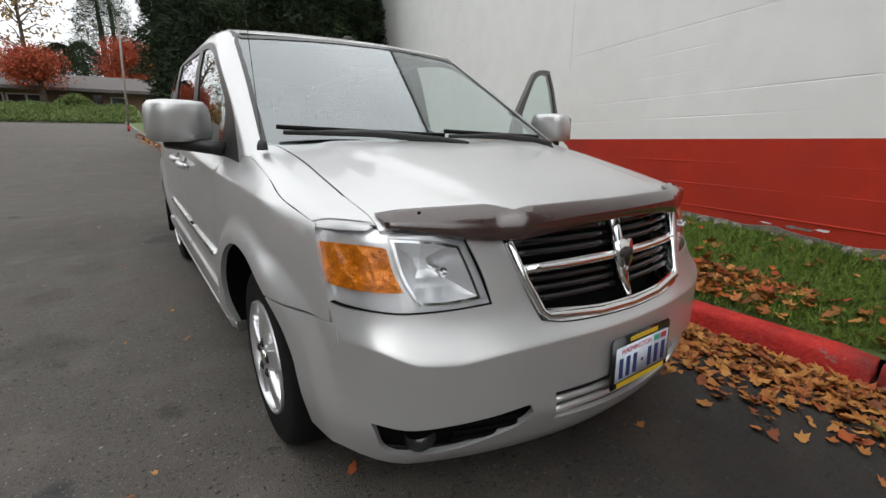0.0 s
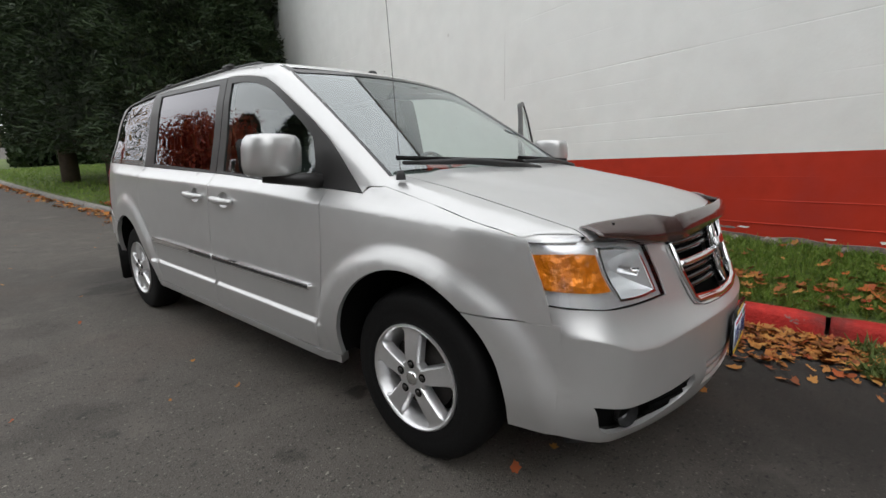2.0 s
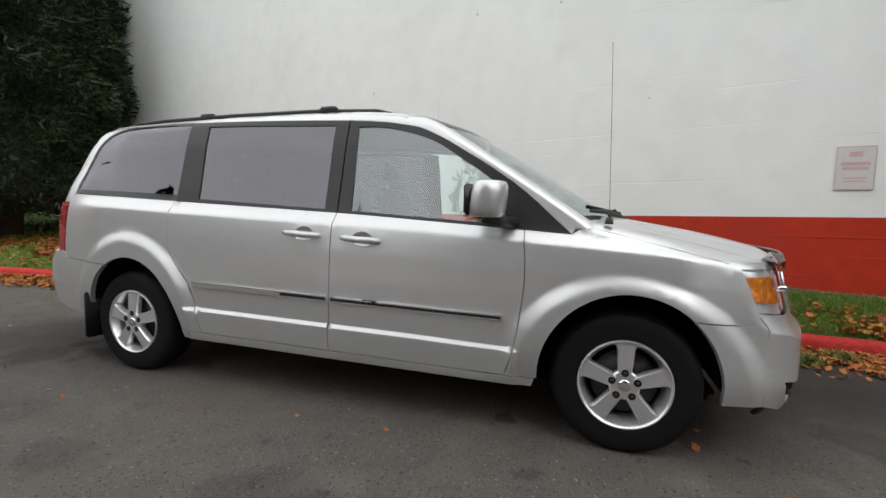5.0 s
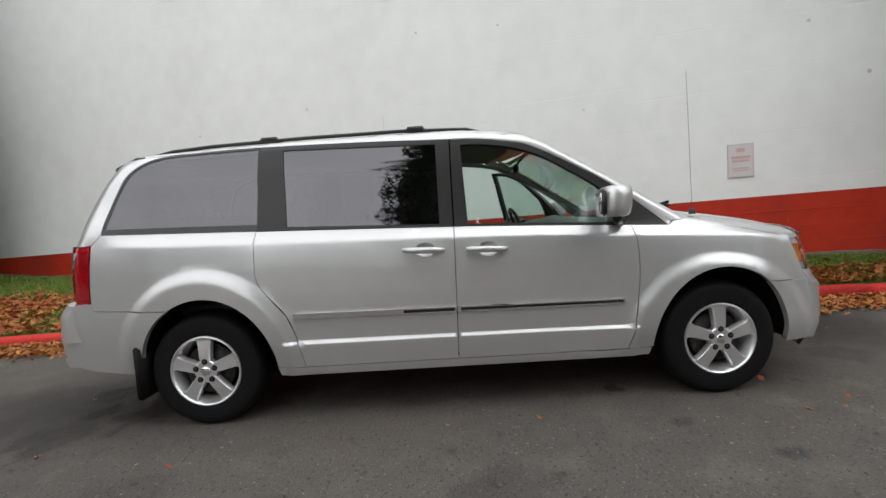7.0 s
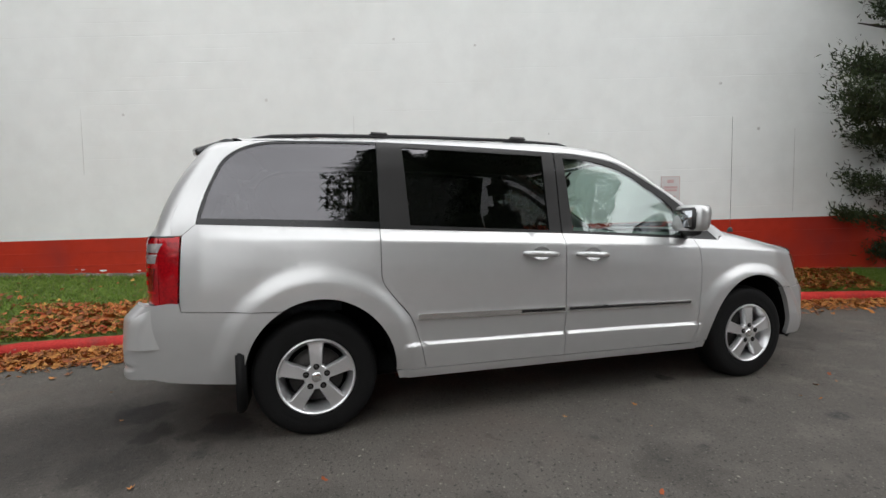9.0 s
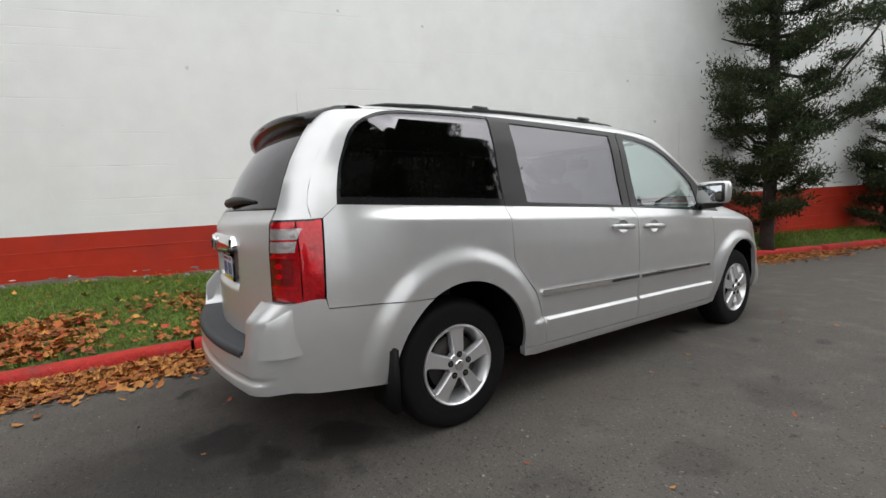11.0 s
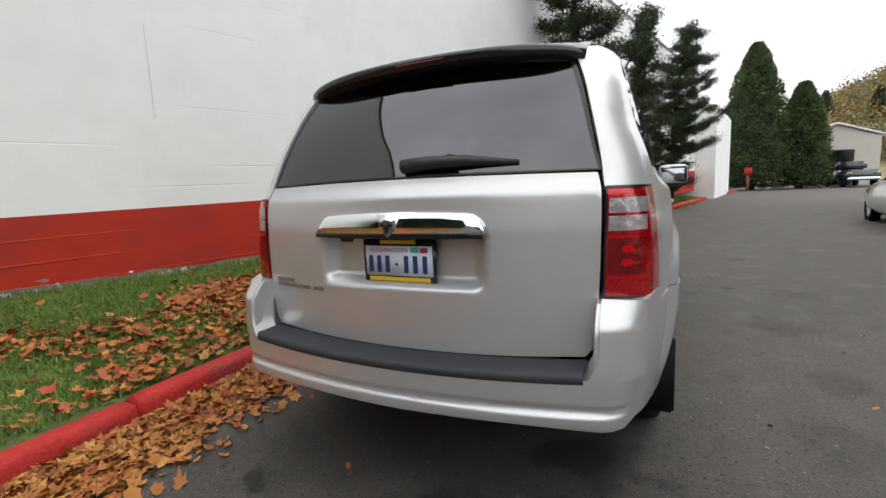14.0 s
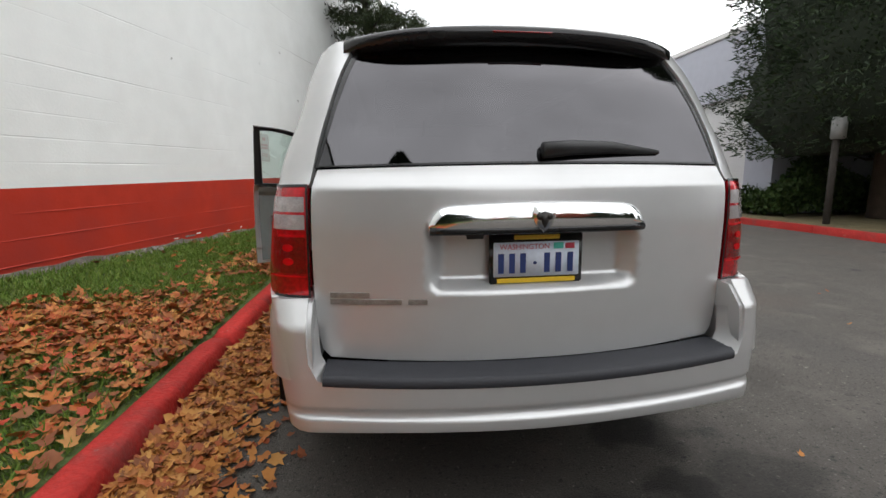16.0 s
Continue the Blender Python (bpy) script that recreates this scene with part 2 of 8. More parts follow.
def chipped(m, scale, lo, hi, color, detail=6):
    """Lets a second colour show where paint has flaked away."""
    n, l = m.node_tree.nodes, m.node_tree.links
    b = n["Principled BSDF"]
    src = b.inputs["Base Color"].links[0].from_socket
    tc, t, r, mx = n.new("ShaderNodeTexCoord"), n.new("ShaderNodeTexNoise"), n.new("ShaderNodeMapRange"), n.new("ShaderNodeMix")
    t.inputs["Scale"].default_value, t.inputs["Detail"].default_value = scale, detail
    t.inputs["Roughness"].default_value = 0.65
    r.inputs["From Min"].default_value, r.inputs["From Max"].default_value = lo, hi
    mx.data_type = "RGBA"
    mx.inputs["B"].default_value = (*color, 1)
    l.new(tc.outputs["Object"], t.inputs["Vector"]), l.new(t.outputs["Fac"], r.inputs["Value"])
    l.new(r.outputs[0], mx.inputs["Factor"]), l.new(src, mx.inputs["A"])
    l.new(mx.outputs["Result"], b.inputs["Base Color"])
    return m


def leafy(name, colors, rough=0.6, island=True, trans=0.0):
    """Leaf colours that differ from leaf to leaf."""
    m = bpy.data.materials.new(name)
    m.use_nodes = True
    n, l = m.node_tree.nodes, m.node_tree.links
    b = n["Principled BSDF"]
    g = n.new("ShaderNodeNewGeometry")
    r = n.new("ShaderNodeValToRGB")
    r.color_ramp.interpolation = "LINEAR"
    for k, c in enumerate(colors):
        e = r.color_ramp.elements[k] if k < 2 else r.color_ramp.elements.new(0.5)
        e.color = (*c, 1)
    for k, e in enumerate(r.color_ramp.elements):
        e.position = k / max(1, len(colors) - 1)
    cols = [tuple(c) for c in colors]
    for e, c in zip(r.color_ramp.elements, cols):
        e.color = (*c, 1)
    l.new(g.outputs["Random Per Island"], r.inputs["Fac"])
    tc, t, mx = n.new("ShaderNodeTexCoord"), n.new("ShaderNodeTexNoise"), n.new("ShaderNodeMix")
    t.inputs["Scale"].default_value = 14
    l.new(tc.outputs["Object"], t.inputs["Vector"])
    mx.data_type, mx.blend_type = "RGBA", "MULTIPLY"
    mx.inputs["Factor"].default_value = 0.55
    l.new(r.outputs["Color"], mx.inputs["A"]), l.new(t.outputs["Fac"], mx.inputs["B"])
    l.new(mx.outputs["Result"], b.inputs["Base Color"])
    b.inputs["Roughness"].default_value = rough
    b.inputs["Specular IOR Level"].default_value = 0.3
    return m


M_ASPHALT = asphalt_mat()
M_WHITE = mat("white_block_paint", (0.845, 0.865, 0.845), 0.65, 0, 0.35, 0.045, 0.05, 40)
M_RED = mat("red_block_paint", (0.47, 0.036, 0.016), 0.6, 0, 0.8, 0.14, 0.06, 40, spec=0.2)
M_KERBRED = mat("kerb_red_paint", (0.47, 0.034, 0.028), 0.7, 0, 4.0, 0.28, 0.5, 50, spec=0.2, rnd=0.15)
M_KERBGREY = mat("kerb_concrete", (0.2, 0.19, 0.175), 0.9, 0, 4.0, 0.3, 0.5, 60, rnd=0.12)
chipped(M_KERBRED, 9, 0.66, 0.70, (0.24, 0.2, 0.18))
chipped(M_KERBRED, 2.2, 0.56, 0.72, (0.22, 0.05, 0.045))
chipped(M_RED, 7, 0.73, 0.76, (0.55, 0.45, 0.42))
chipped(M_RED, 0.9, 0.5, 0.75, (0.30, 0.035, 0.028))
chipped(M_WHITE, 5, 0.755, 0.775, (0.45, 0.44, 0.42))
chipped(M_WHITE, 0.5, 0.5, 0.8, (0.76, 0.77, 0.745))
M_SOIL = mat("lawn_soil", (0.085, 0.12, 0.03), 0.95, 0, 1.6, 0.5, 0.8, 40)
M_GRASS = leafy("grass_blades", [(0.13, 0.24, 0.03), (0.19, 0.32, 0.04), (0.27, 0.35, 0.075), (0.15, 0.26, 0.035)], 0.7)
M_LEAVES = leafy("fallen_maple_leaves", [(0.44, 0.07, 0.025), (0.60, 0.18, 0.036), (0.20, 0.055, 0.028), (0.62, 0.24, 0.06), (0.50, 0.065, 0.03), (0.72, 0.36, 0.09), (0.26, 0.09, 0.04), (0.60, 0.17, 0.035)], 0.6)
M_DRYLEAVES = leafy("dry_brown_leaves", [(0.42, 0.155, 0.038), (0.58, 0.24, 0.055), (0.66, 0.33, 0.09), (0.46, 0.11, 0.033), (0.22, 0.085, 0.038), (0.62, 0.23, 0.042)], 0.65)
M_BARK = mat("bark", (0.085, 0.062, 0.048), 0.95, 0, 6, 0.35, 0.9, 18)
M_PINE = leafy("pine_needles", [(0.028, 0.046, 0.016), (0.042, 0.066, 0.021), (0.062, 0.086, 0.028), (0.034, 0.05, 0.02)], 0.6)
M_CEDAR = leafy("cedar_sprays", [(0.016, 0.034, 0.012), (0.028, 0.052, 0.017), (0.042, 0.07, 0.022), (0.021, 0.038, 0.014)], 0.6)
M_CYPRESS = leafy("cypress_sprays", [(0.06, 0.10, 0.03), (0.09, 0.14, 0.045), (0.12, 0.17, 0.055), (0.07, 0.11, 0.035)], 0.7)
M_HEDGE = leafy("hedge_leaves", [(0.03, 0.07, 0.015), (0.05, 0.10, 0.02), (0.08, 0.13, 0.03), (0.035, 0.065, 0.018)], 0.6)
M_REDTREE = leafy("red_maple_leaves", [(0.42, 0.05, 0.02), (0.55, 0.10, 0.03), (0.35, 0.05, 0.03), (0.5, 0.16, 0.05)], 0.6)
M_GOLDTREE = leafy("golden_leaves", [(0.40, 0.24, 0.08), (0.44, 0.26, 0.08), (0.34, 0.23, 0.09), (0.44, 0.22, 0.06)], 0.7)
M_OLIVETREE = leafy("dull_green_leaves", [(0.20, 0.21, 0.10), (0.24, 0.23, 0.11), (0.27, 0.23, 0.11), (0.17, 0.19, 0.10)], 0.7)
M_IVY = leafy("ivy_leaves", [(0.13, 0.20, 0.05), (0.18, 0.26, 0.07), (0.22, 0.28, 0.09), (0.13, 0.17, 0.05)], 0.6)
M_METAL = mat("lavender_grey_siding", (0.40, 0.41, 0.47), 0.5, 0.0, 0.6, 0.05, 0.05, 10)
M_DOORWHITE = mat("roller_door_white", (0.62, 0.62, 0.62), 0.5, 0, 2, 0.05)
M_ROOF = mat("grey_shingle_roof", (0.10, 0.088, 0.085), 0.9, 0, 3, 0.25, 0.4, 30)
M_TAN = mat("tan_siding", (0.20, 0.125, 0.08), 0.8, 0, 2, 0.12)
M_CREAM = mat("cream_panel", (0.5, 0.47, 0.42), 0.7, 0, 2, 0.06)
M_WINDOWDARK = mat("dark_window", (0.03, 0.035, 0.04), 0.08, 0, 5, 0.1)
M_WOOD = mat("weathered_post", (0.27, 0.24, 0.21), 0.9, 0, 10, 0.3, 0.5, 40)
M_SEDAN = mat("white_car_paint", (0.72, 0.72, 0.69), 0.25, 0, 2, 0.03, coat=1.0)
M_SIGN = mat("faded_sign_face", (0.66, 0.64, 0.63), 0.5, 0, 6, 0.08)
M_SIGNRED = mat("faded_sign_red", (0.62, 0.42, 0.41), 0.6, 0, 6, 0.1)
M_DARKCAR = mat("dark_vehicle_paint", (0.02, 0.022, 0.025), 0.2, 0, 4, 0.05, coat=1.0)
M_PEBBLE = mat("broken_mortar", (0.26, 0.23, 0.21), 0.9, 0, 12, 0.3, 0.5, 60)

M_FOOT = mat("bare_wall_foot", (0.20, 0.17, 0.15), 0.9, 0, 6, 0.4, 0.5, 40)

import collections

# ---- the minivan's form: rounded intersections of smooth surfaces; front at -y, passenger side at -x ----
def lerp(v, *pairs, w=0.02):
    """Piecewise smooth curve through (position, value) pairs."""
    xs, ys = [p[0] for p in pairs], [p[1] for p in pairs]
    v = np.asarray(v, float)
    return (np.interp(v - w, xs, ys) + np.interp(v, xs, ys) * 2 + np.interp(v + w, xs, ys)) / 4


def rmax(a, b, r):
    u, v = np.maximum(a + r, 0), np.maximum(b + r, 0)
    return np.minimum(-r, np.maximum(a, b)) + np.hypot(u, v)


def bump01(t):
    t = np.clip(t, 0, 1)
    return t * t * (3 - 2 * t)


WHEELS = ((-1.539, 0.335), (1.539, 0.335))


def flare(y, z):
    """How far the wheel-arch flares stand out."""
    out = 0
    for wy, wz, r, h in ((-1.545, 0.335, 0.604, 0.030), (1.503, 0.335, 0.586, 0.028)):
        d = np.hypot(y - wy, z - wz)
        out = out + h * bump01((r - d) / 0.095) * bump01((z - 0.24) / 0.28)
    return out


def belt(y):
    y = np.asarray(y, float)
    return 0.036 * y + 0.042 * np.minimum(y + 0.5, 0)


def w_body(y, z):
    z = z - belt(y) * np.clip((z - 0.2) / 0.9, 0, 1) * np.clip((1.65 - z) / 0.45, 0, 1)
    prof = lerp(z, (0.18, 0.885), (0.27, 0.915), (0.42, 0.938), (0.6, 0.957), (0.75, 0.959), (0.9, 0.953), (1.0, 0.943), (1.045, 0.936), (1.066, 0.915), (1.10, 0.884), (1.14, 0.872), (1.3, 0.831), (1.5, 0.786), (1.65, 0.738), (1.75, 0.70), w=0.009)
    soft = lerp(z, (0.18, 0.885), (0.27, 0.915), (0.42, 0.938), (0.6, 0.957), (0.8, 0.957), (0.95, 0.940), (1.1, 0.908), (1.2, 0.878), (1.3, 0.838), (1.5, 0.788), (1.65, 0.738), (1.75, 0.70), w=0.04)
    k = bump01((y - 1.78) / 0.35)
    prof = prof * (1 - k) + soft * k
    taper = lerp(y, (-2.4, 0.14), (-2.1, 0.06), (-1.8, 0.025), (-1.3, 0.008), (-0.8, 0.0), (1.2, 0.0), (1.8, 0.024), (2.1, 0.056), (2.3, 0.098), (2.6, 0.18))
    ledge = 0.02 * bump01((0.485 - z) / 0.022) * bump01((z - 0.2) / 0.12) * bump01((1.06 - np.abs(y)) / 0.05)
    nose_in = 0.042 * bump01((-1.72 - y) / 0.30) * bump01((z - 0.30) / 0.34)
    return prof - taper - nose_in + flare(y, z) + ledge


def y_front(x, z):
    low = lerp(z, (0.2, 0.05), (0.27, -0.01), (0.38, -0.055), (0.66, -0.052), (1.1, 0.3))
    high = lerp(z, (0.2, -0.1), (0.56, -0.035), (0.61, -0.015), (0.65, 0.003), (0.7, 0.015), (0.8, 0.045), (0.95, 0.085), (1.1, 0.3))
    shelf = lerp(np.abs(x), (0, 0.606), (0.318, 0.602), (0.476, 0.590), (0.61, 0.572), (0.71, 0.580), (0.79, 0.62), (0.9, 0.64))
    s = 1 - np.exp(-np.maximum(z - shelf, 0) / 0.035)
    prof = low * (1 - s) + high * s
    return -2.40 + 0.326 * x * x + prof


def y_back(x, z):
    mid = lerp(z, (0.3, 2.49), (1.0, 2.49), (1.115, 2.482), (1.16, 2.45), (1.3, 2.395), (1.4, 2.345), (1.5, 2.28), (1.6, 2.20), (1.7, 2.10), w=0.008)
    return mid - 0.192 * x * x


def y_bumper(x, z):
    prof = lerp(z, (0.2, -0.08), (0.3, -0.02), (0.40, 0.004), (0.428, 0.004), (0.440, -0.014), (0.452, -0.012), (0.462, 0.0), (0.55, 0.0), (0.705, -0.012), (0.785, -0.085), w=0.005)
    return 2.615 - 0.175 * x * x + prof


def z_hood(x, y):
    mid = lerp(y, (-2.45, 0.925), (-2.2, 0.985), (-1.9, 1.045), (-1.6, 1.095), (-1.3, 1.14), (-0.5, 1.22), (2.6, 1.32))
    return mid - lerp(y, (-2.2, 0.076), (-1.3, 0.028)) * (np.abs(x) / 0.75) ** 2.5


def y_shield(x, z):
    return -1.60 + 1.60 * (z - 1.06) + 0.1 * (z - 1.06) ** 2 + 0.285 * x * x


def z_roof(x, y):
    return 1.728 - 0.012 * (y - 0.35) ** 2 - 0.12 * np.clip(0.1 - y, 0, 1) ** 2 - 0.05 * np.abs(x) ** 2.2


def g_low(x, y, z):
    x = np.abs(x)
    g = rmax(x - w_body(y, z), y_front(x, z) - y, 0.11)
    g = rmax(g, y - y_back(x, z), 0.07)
    return rmax(g, z - z_hood(x, y), 0.05)


def g_bumper(x, y, z):
    x = np.abs(x)
    return rmax(x - w_body(y, z) - 0.004, y - y_bumper(x, z), 0.06)


def g_up(x, y, z):
    x = np.abs(x)
    g = rmax(x - w_body(y, z), y_shield(x, z) - y, 0.05)
    g = rmax(g, y - y_back(x, z), 0.10)
    return rmax(g, z - z_roof(x, y), 0.07)

# ---- sheet-metal helper: an outline drawn in side, front, rear or top view is laid on the body's form ----
from mathutils.geometry import delaunay_2d_cdt

VIEWS = {"side": (0, 1.4, 0.0), "front": (1, -3.2, -0.9), "shield": (1, -3.2, 0.6), "rear": (1, 3.2, 0.9), "top": (2, 2.3, 0.75), "rooftop": (2, 2.3, 1.3)}


def cr(pts, step=0.03):
    """A smooth open curve through points, resampled."""
    p = [np.array(q, float) for q in pts]
    out = []
    for i in range(len(p) - 1):
        a, b = p[i], p[i + 1]
        n = max(1, int(np.hypot(*(b - a)) / step))
        pre, post = (p[i - 1] if i else 2 * a - b), (p[i + 2] if i + 2 < len(p) else 2 * b - a)
        d = np.hypot(*(b - a))
        ta = (b - pre) / max(1e-6, np.hypot(*(b - pre))) * d
        tb = (post - a) / max(1e-6, np.hypot(*(post - a))) * d
        for k in range(n):
            t = k / n
            out.append((2 * t**3 - 3 * t**2 + 1) * a + (t**3 - 2 * t**2 + t) * ta + (3 * t**2 - 2 * t**3) * b + (t**3 - t**2) * tb)
    out.append(p[-1])
    return out


def outline(*segs, step=0.03):
    """A closed outline of smooth segments that meet in corners."""
    out = []
    for k, s in enumerate(segs):
        c = cr(s, step)
        nxt = np.array(segs[(k + 1) % len(segs)][0], float)
        if np.hypot(*(c[-1] - nxt)) < 1e-4:
            c = c[:-1]
        else:
            c = c[:-1] + cr([c[-1], nxt], step)[:-1]
        out += c
    return np.array(out)


def inset(poly, d):
    a = np.roll(poly, 1, 0)
    b = np.roll(poly, -1, 0)
    area = np.sum(poly[:, 0] * b[:, 1] - b[:, 0] * poly[:, 1])
    def nrm(v):
        v = np.c_[-v[:, 1], v[:, 0]]
        return v / np.maximum(1e-9, np.hypot(v[:, 0], v[:, 1]))[:, None]
    n1, n2 = nrm(poly - a), nrm(b - poly)
    n = n1 + n2
    n = n / np.maximum(0.35, np.sum(n * n1, 1))[:, None]
    return poly + n * d * (1 if area > 0 else -1)


def inside(pts, poly):
    x, y = pts[:, 0][:, None], pts[:, 1][:, None]
    a, b = poly, np.roll(poly, -1, 0)
    hit = ((a[:, 1] > y) != (b[:, 1] > y)) & (x < (b[:, 0] - a[:, 0]) * (y - a[:, 1]) / (b[:, 1] - a[:, 1] + 1e-12) + a[:, 0])
    return hit.sum(1) % 2 == 1


def to_form(uv, view, g):
    """Points of a view, laid on the form: places and normals."""
    axis, far, near = VIEWS[view]
    def put(w):
        return (w, uv[:, 0], uv[:, 1]) if axis == 0 else (uv[:, 0], w, uv[:, 1]) if axis == 1 else (uv[:, 0], uv[:, 1], w)
    lo, hi = np.full(len(uv), far), np.full(len(uv), near)
    for _ in range(36):
        m = (lo + hi) / 2
        out = g(*put(m)) > 0
        lo, hi = np.where(out, m, lo), np.where(out, hi, m)
    p = np.array(put((lo + hi) / 2)).T
    e, n = 0.003, []
    for k in range(3):
        d = np.zeros(3)
        d[k] = e
        n.append(g(*(p + d).T) - g(*(p - d).T))
    n = np.array(n).T
    return p, n / np.maximum(1e-9, np.linalg.norm(n, axis=1))[:, None]


def patch(poly, view, g, step=0.045, gap=0.0025, off=0.0, depth=0.02, holes=(), extra=()):
    """One piece of skin: verts, normals and faces, with a rim turned inwards."""
    poly = inset(np.array(poly), gap)
    rings = [poly] + [np.array(h) for h in holes]
    pts, edges = [], []
    for r in rings:
        k = len(pts)
        pts += list(r)
        edges += [(k + i, k + (i + 1) % len(r)) for i in range(len(r))]
    lo, hi = poly.min(0), poly.max(0)
    gx, gy = np.meshgrid(np.arange(lo[0], hi[0], step), np.arange(lo[1], hi[1], step * 0.87))
    gx[1::2] += step / 2
    grid = np.c_[gx.ravel(), gy.ravel()]
    if len(extra):
        grid = np.r_[grid[np.min(np.hypot(grid[:, None, 0] - extra[None, :, 0], grid[:, None, 1] - extra[None, :, 1]), 1) > step * 0.8], extra]
    edge = np.array(pts)
    grid = grid[inside(grid, poly)]
    for h in rings[1:]:
        grid = grid[~inside(grid, h)]
    if len(grid):
        grid = grid[np.min(np.hypot(grid[:, None, 0] - edge[None, :, 0], grid[:, None, 1] - edge[None, :, 1]), 1) > step * 0.4]
    res = delaunay_2d_cdt([Vector(p) for p in edge] + [Vector(p) for p in grid], edges, [], 0, 1e-6)
    uv = np.array([tuple(v) for v in res[0]])
    tri = np.array([f for f in res[2] if len(f) == 3])
    mid = uv[tri].mean(1)
    ok = inside(mid, poly)
    for h in rings[1:]:
        ok &= ~inside(mid, h)
    tri = tri[ok]
    p, n = to_form(uv, view, g)
    p = p + n * off
    fn = np.cross(p[tri[:, 1]] - p[tri[:, 0]], p[tri[:, 2]] - p[tri[:, 0]])
    flip = np.sum(fn * n[tri[:, 0]], 1) < 0
    tri[flip] = tri[flip][:, ::-1]
    verts, norms, faces = list(p), list(n), [tuple(t) for t in tri]
    if depth:
        seen = {}
        for a, b, c in faces:
            for e in ((a, b), (b, c), (c, a)):
                seen[e] = 1
        rim = [e for e in seen if (e[1], e[0]) not in seen]
        out = collections.defaultdict(lambda: np.zeros(3))
        for a, b in rim:
            o = np.cross(p[b] - p[a], n[a])
            out[a], out[b] = out[a] + o, out[b] + o
        top, low = {}, {}
        for v in out:
            o = out[v] / max(1e-9, np.linalg.norm(out[v]))
            top[v] = len(verts)
            verts.append(p[v]), norms.append(o)
            low[v] = len(verts)
            verts.append(p[v] - n[v] * depth), norms.append(o)
        for a, b in rim:
            faces.append((top[b], top[a], low[a], low[b]))
    return verts, norms, faces


def skin(name, patches, material, parent, label="", mirror=False, pivot=None):
    """Joins patches into one mesh part. mirror: the driver's side. pivot: the place of the part's own origin."""
    V, N, F = [], [], []
    for v, n, f in patches:
        k = len(V)
        V += v
        N += n
        F += [tuple(i + k for i in q) for q in f]
    V, N = np.array(V), np.array(N)
    side_only = np.array([1.0, 1.0, 1.0])
    if mirror is not None:
        side_only[0] = 1.0 if mirror else -1.0
    V, N = V * side_only, N * side_only
    if side_only[0] < 0:
        F = [q[::-1] for q in F]
    me = bpy.data.meshes.new(name)
    if pivot is not None:
        V = V - np.array(pivot)
    me.from_pydata([tuple(map(float, v)) for v in V], [], F)
    me.shade_smooth()
    me.normals_split_custom_set_from_vertices([tuple(map(float, v)) for v in N])
    me.materials.append(material)
    ob = new(name, me)
    ob.parent = parent
    if pivot is not None:
        ob.location = pivot
    if label:
        ob["label"] = label
    return ob


def tube(points, radius, sides=8, bm=None, close=True, radii=None):
    """A round bar along a polyline."""
    bm = bm or bmesh.new()
    pts = [Vector(p) for p in points]
    rings = []
    for i, p in enumerate(pts):
        d = (pts[min(i + 1, len(pts) - 1)] - pts[max(i - 1, 0)]).normalized()
        u = d.cross(Vector((0, 0, 1)) if abs(d.z) < 0.9 else Vector((1, 0, 0))).normalized()
        w = d.cross(u)
        r = radii[i] if radii else radius
        rings.append([bm.verts.new(p + (u * math.cos(2 * math.pi * k / sides) + w * math.sin(2 * math.pi * k / sides)) * r) for k in range(sides)])
    for a, b in zip(rings, rings[1:]):
        for k in range(sides):
            bm.faces.new((a[k], a[(k + 1) % sides], b[(k + 1) % sides], b[k]))
    if close:
        bm.faces.new(rings[0]), bm.faces.new(rings[-1])
    return bm


def lathe(profile, sides=40, m=None, bm=None):
    """Turns (radius, height) pairs round the z axis, then places them by m."""
    bm = bm or bmesh.new()
    m = m or Matrix()
    rings = []
    for r, h in profile:
        if r < 1e-5:
            rings.append([bm.verts.new(m @ Vector((0, 0, h)))])
        else:
            rings.append([bm.verts.new(m @ Vector((r * math.cos(2 * math.pi * k / sides), r * math.sin(2 * math.pi * k / sides), h))) for k in range(sides)])
    for a, b in zip(rings, rings[1:]):
        for k in range(sides):
            q = (a[k % len(a)], a[(k + 1) % len(a)], b[(k + 1) % len(b)], b[k % len(b)])
            q = tuple(dict.fromkeys(q))
            if len(q) > 2:
                bm.faces.new(q)
    return bm


def prism(poly, z0, z1, m=None, bm=None, bevel=0.0):
    """A flat outline (x, y) pulled up from z0 to z1."""
    bm = bm or bmesh.new()
    m = m or Matrix()
    lo = [bm.verts.new(m @ Vector((x, y, z0))) for x, y in poly]
    hi = [bm.verts.new(m @ Vector((x, y, z1))) for x, y in poly]
    n = len(poly)
    f = [bm.faces.new(lo[::-1]), bm.faces.new(hi)]
    for i in range(n):
        bm.faces.new((lo[i], lo[(i + 1) % n], hi[(i + 1) % n], hi[i]))
    if bevel:
        bmesh.ops.bevel(bm, geom=[e for e in f[1].edges], offset=bevel, segments=2, affect="EDGES", clamp_overlap=True)
    return bm


def rbox(cx, cy, cz, sx, sy, sz, r=0.02, m=None, bm=None, seg=3):
    """A box with rounded edges."""
    b2 = bmesh.new()
    bmesh.ops.create_cube(b2, size=1, matrix=Matrix.LocRotScale((cx, cy, cz), None, (sx, sy, sz)))
    bmesh.ops.bevel(b2, geom=list(b2.edges), offset=r, segments=seg, affect="EDGES", clamp_overlap=True)
    if m:
        bmesh.ops.transform(b2, matrix=m, verts=b2.verts)
    if bm is None:
        return b2
    k = {v: bm.verts.new(v.co) for v in b2.verts}
    for f in b2.faces:
        bm.faces.new([k[v] for v in f.verts])
    b2.free()
    return bm

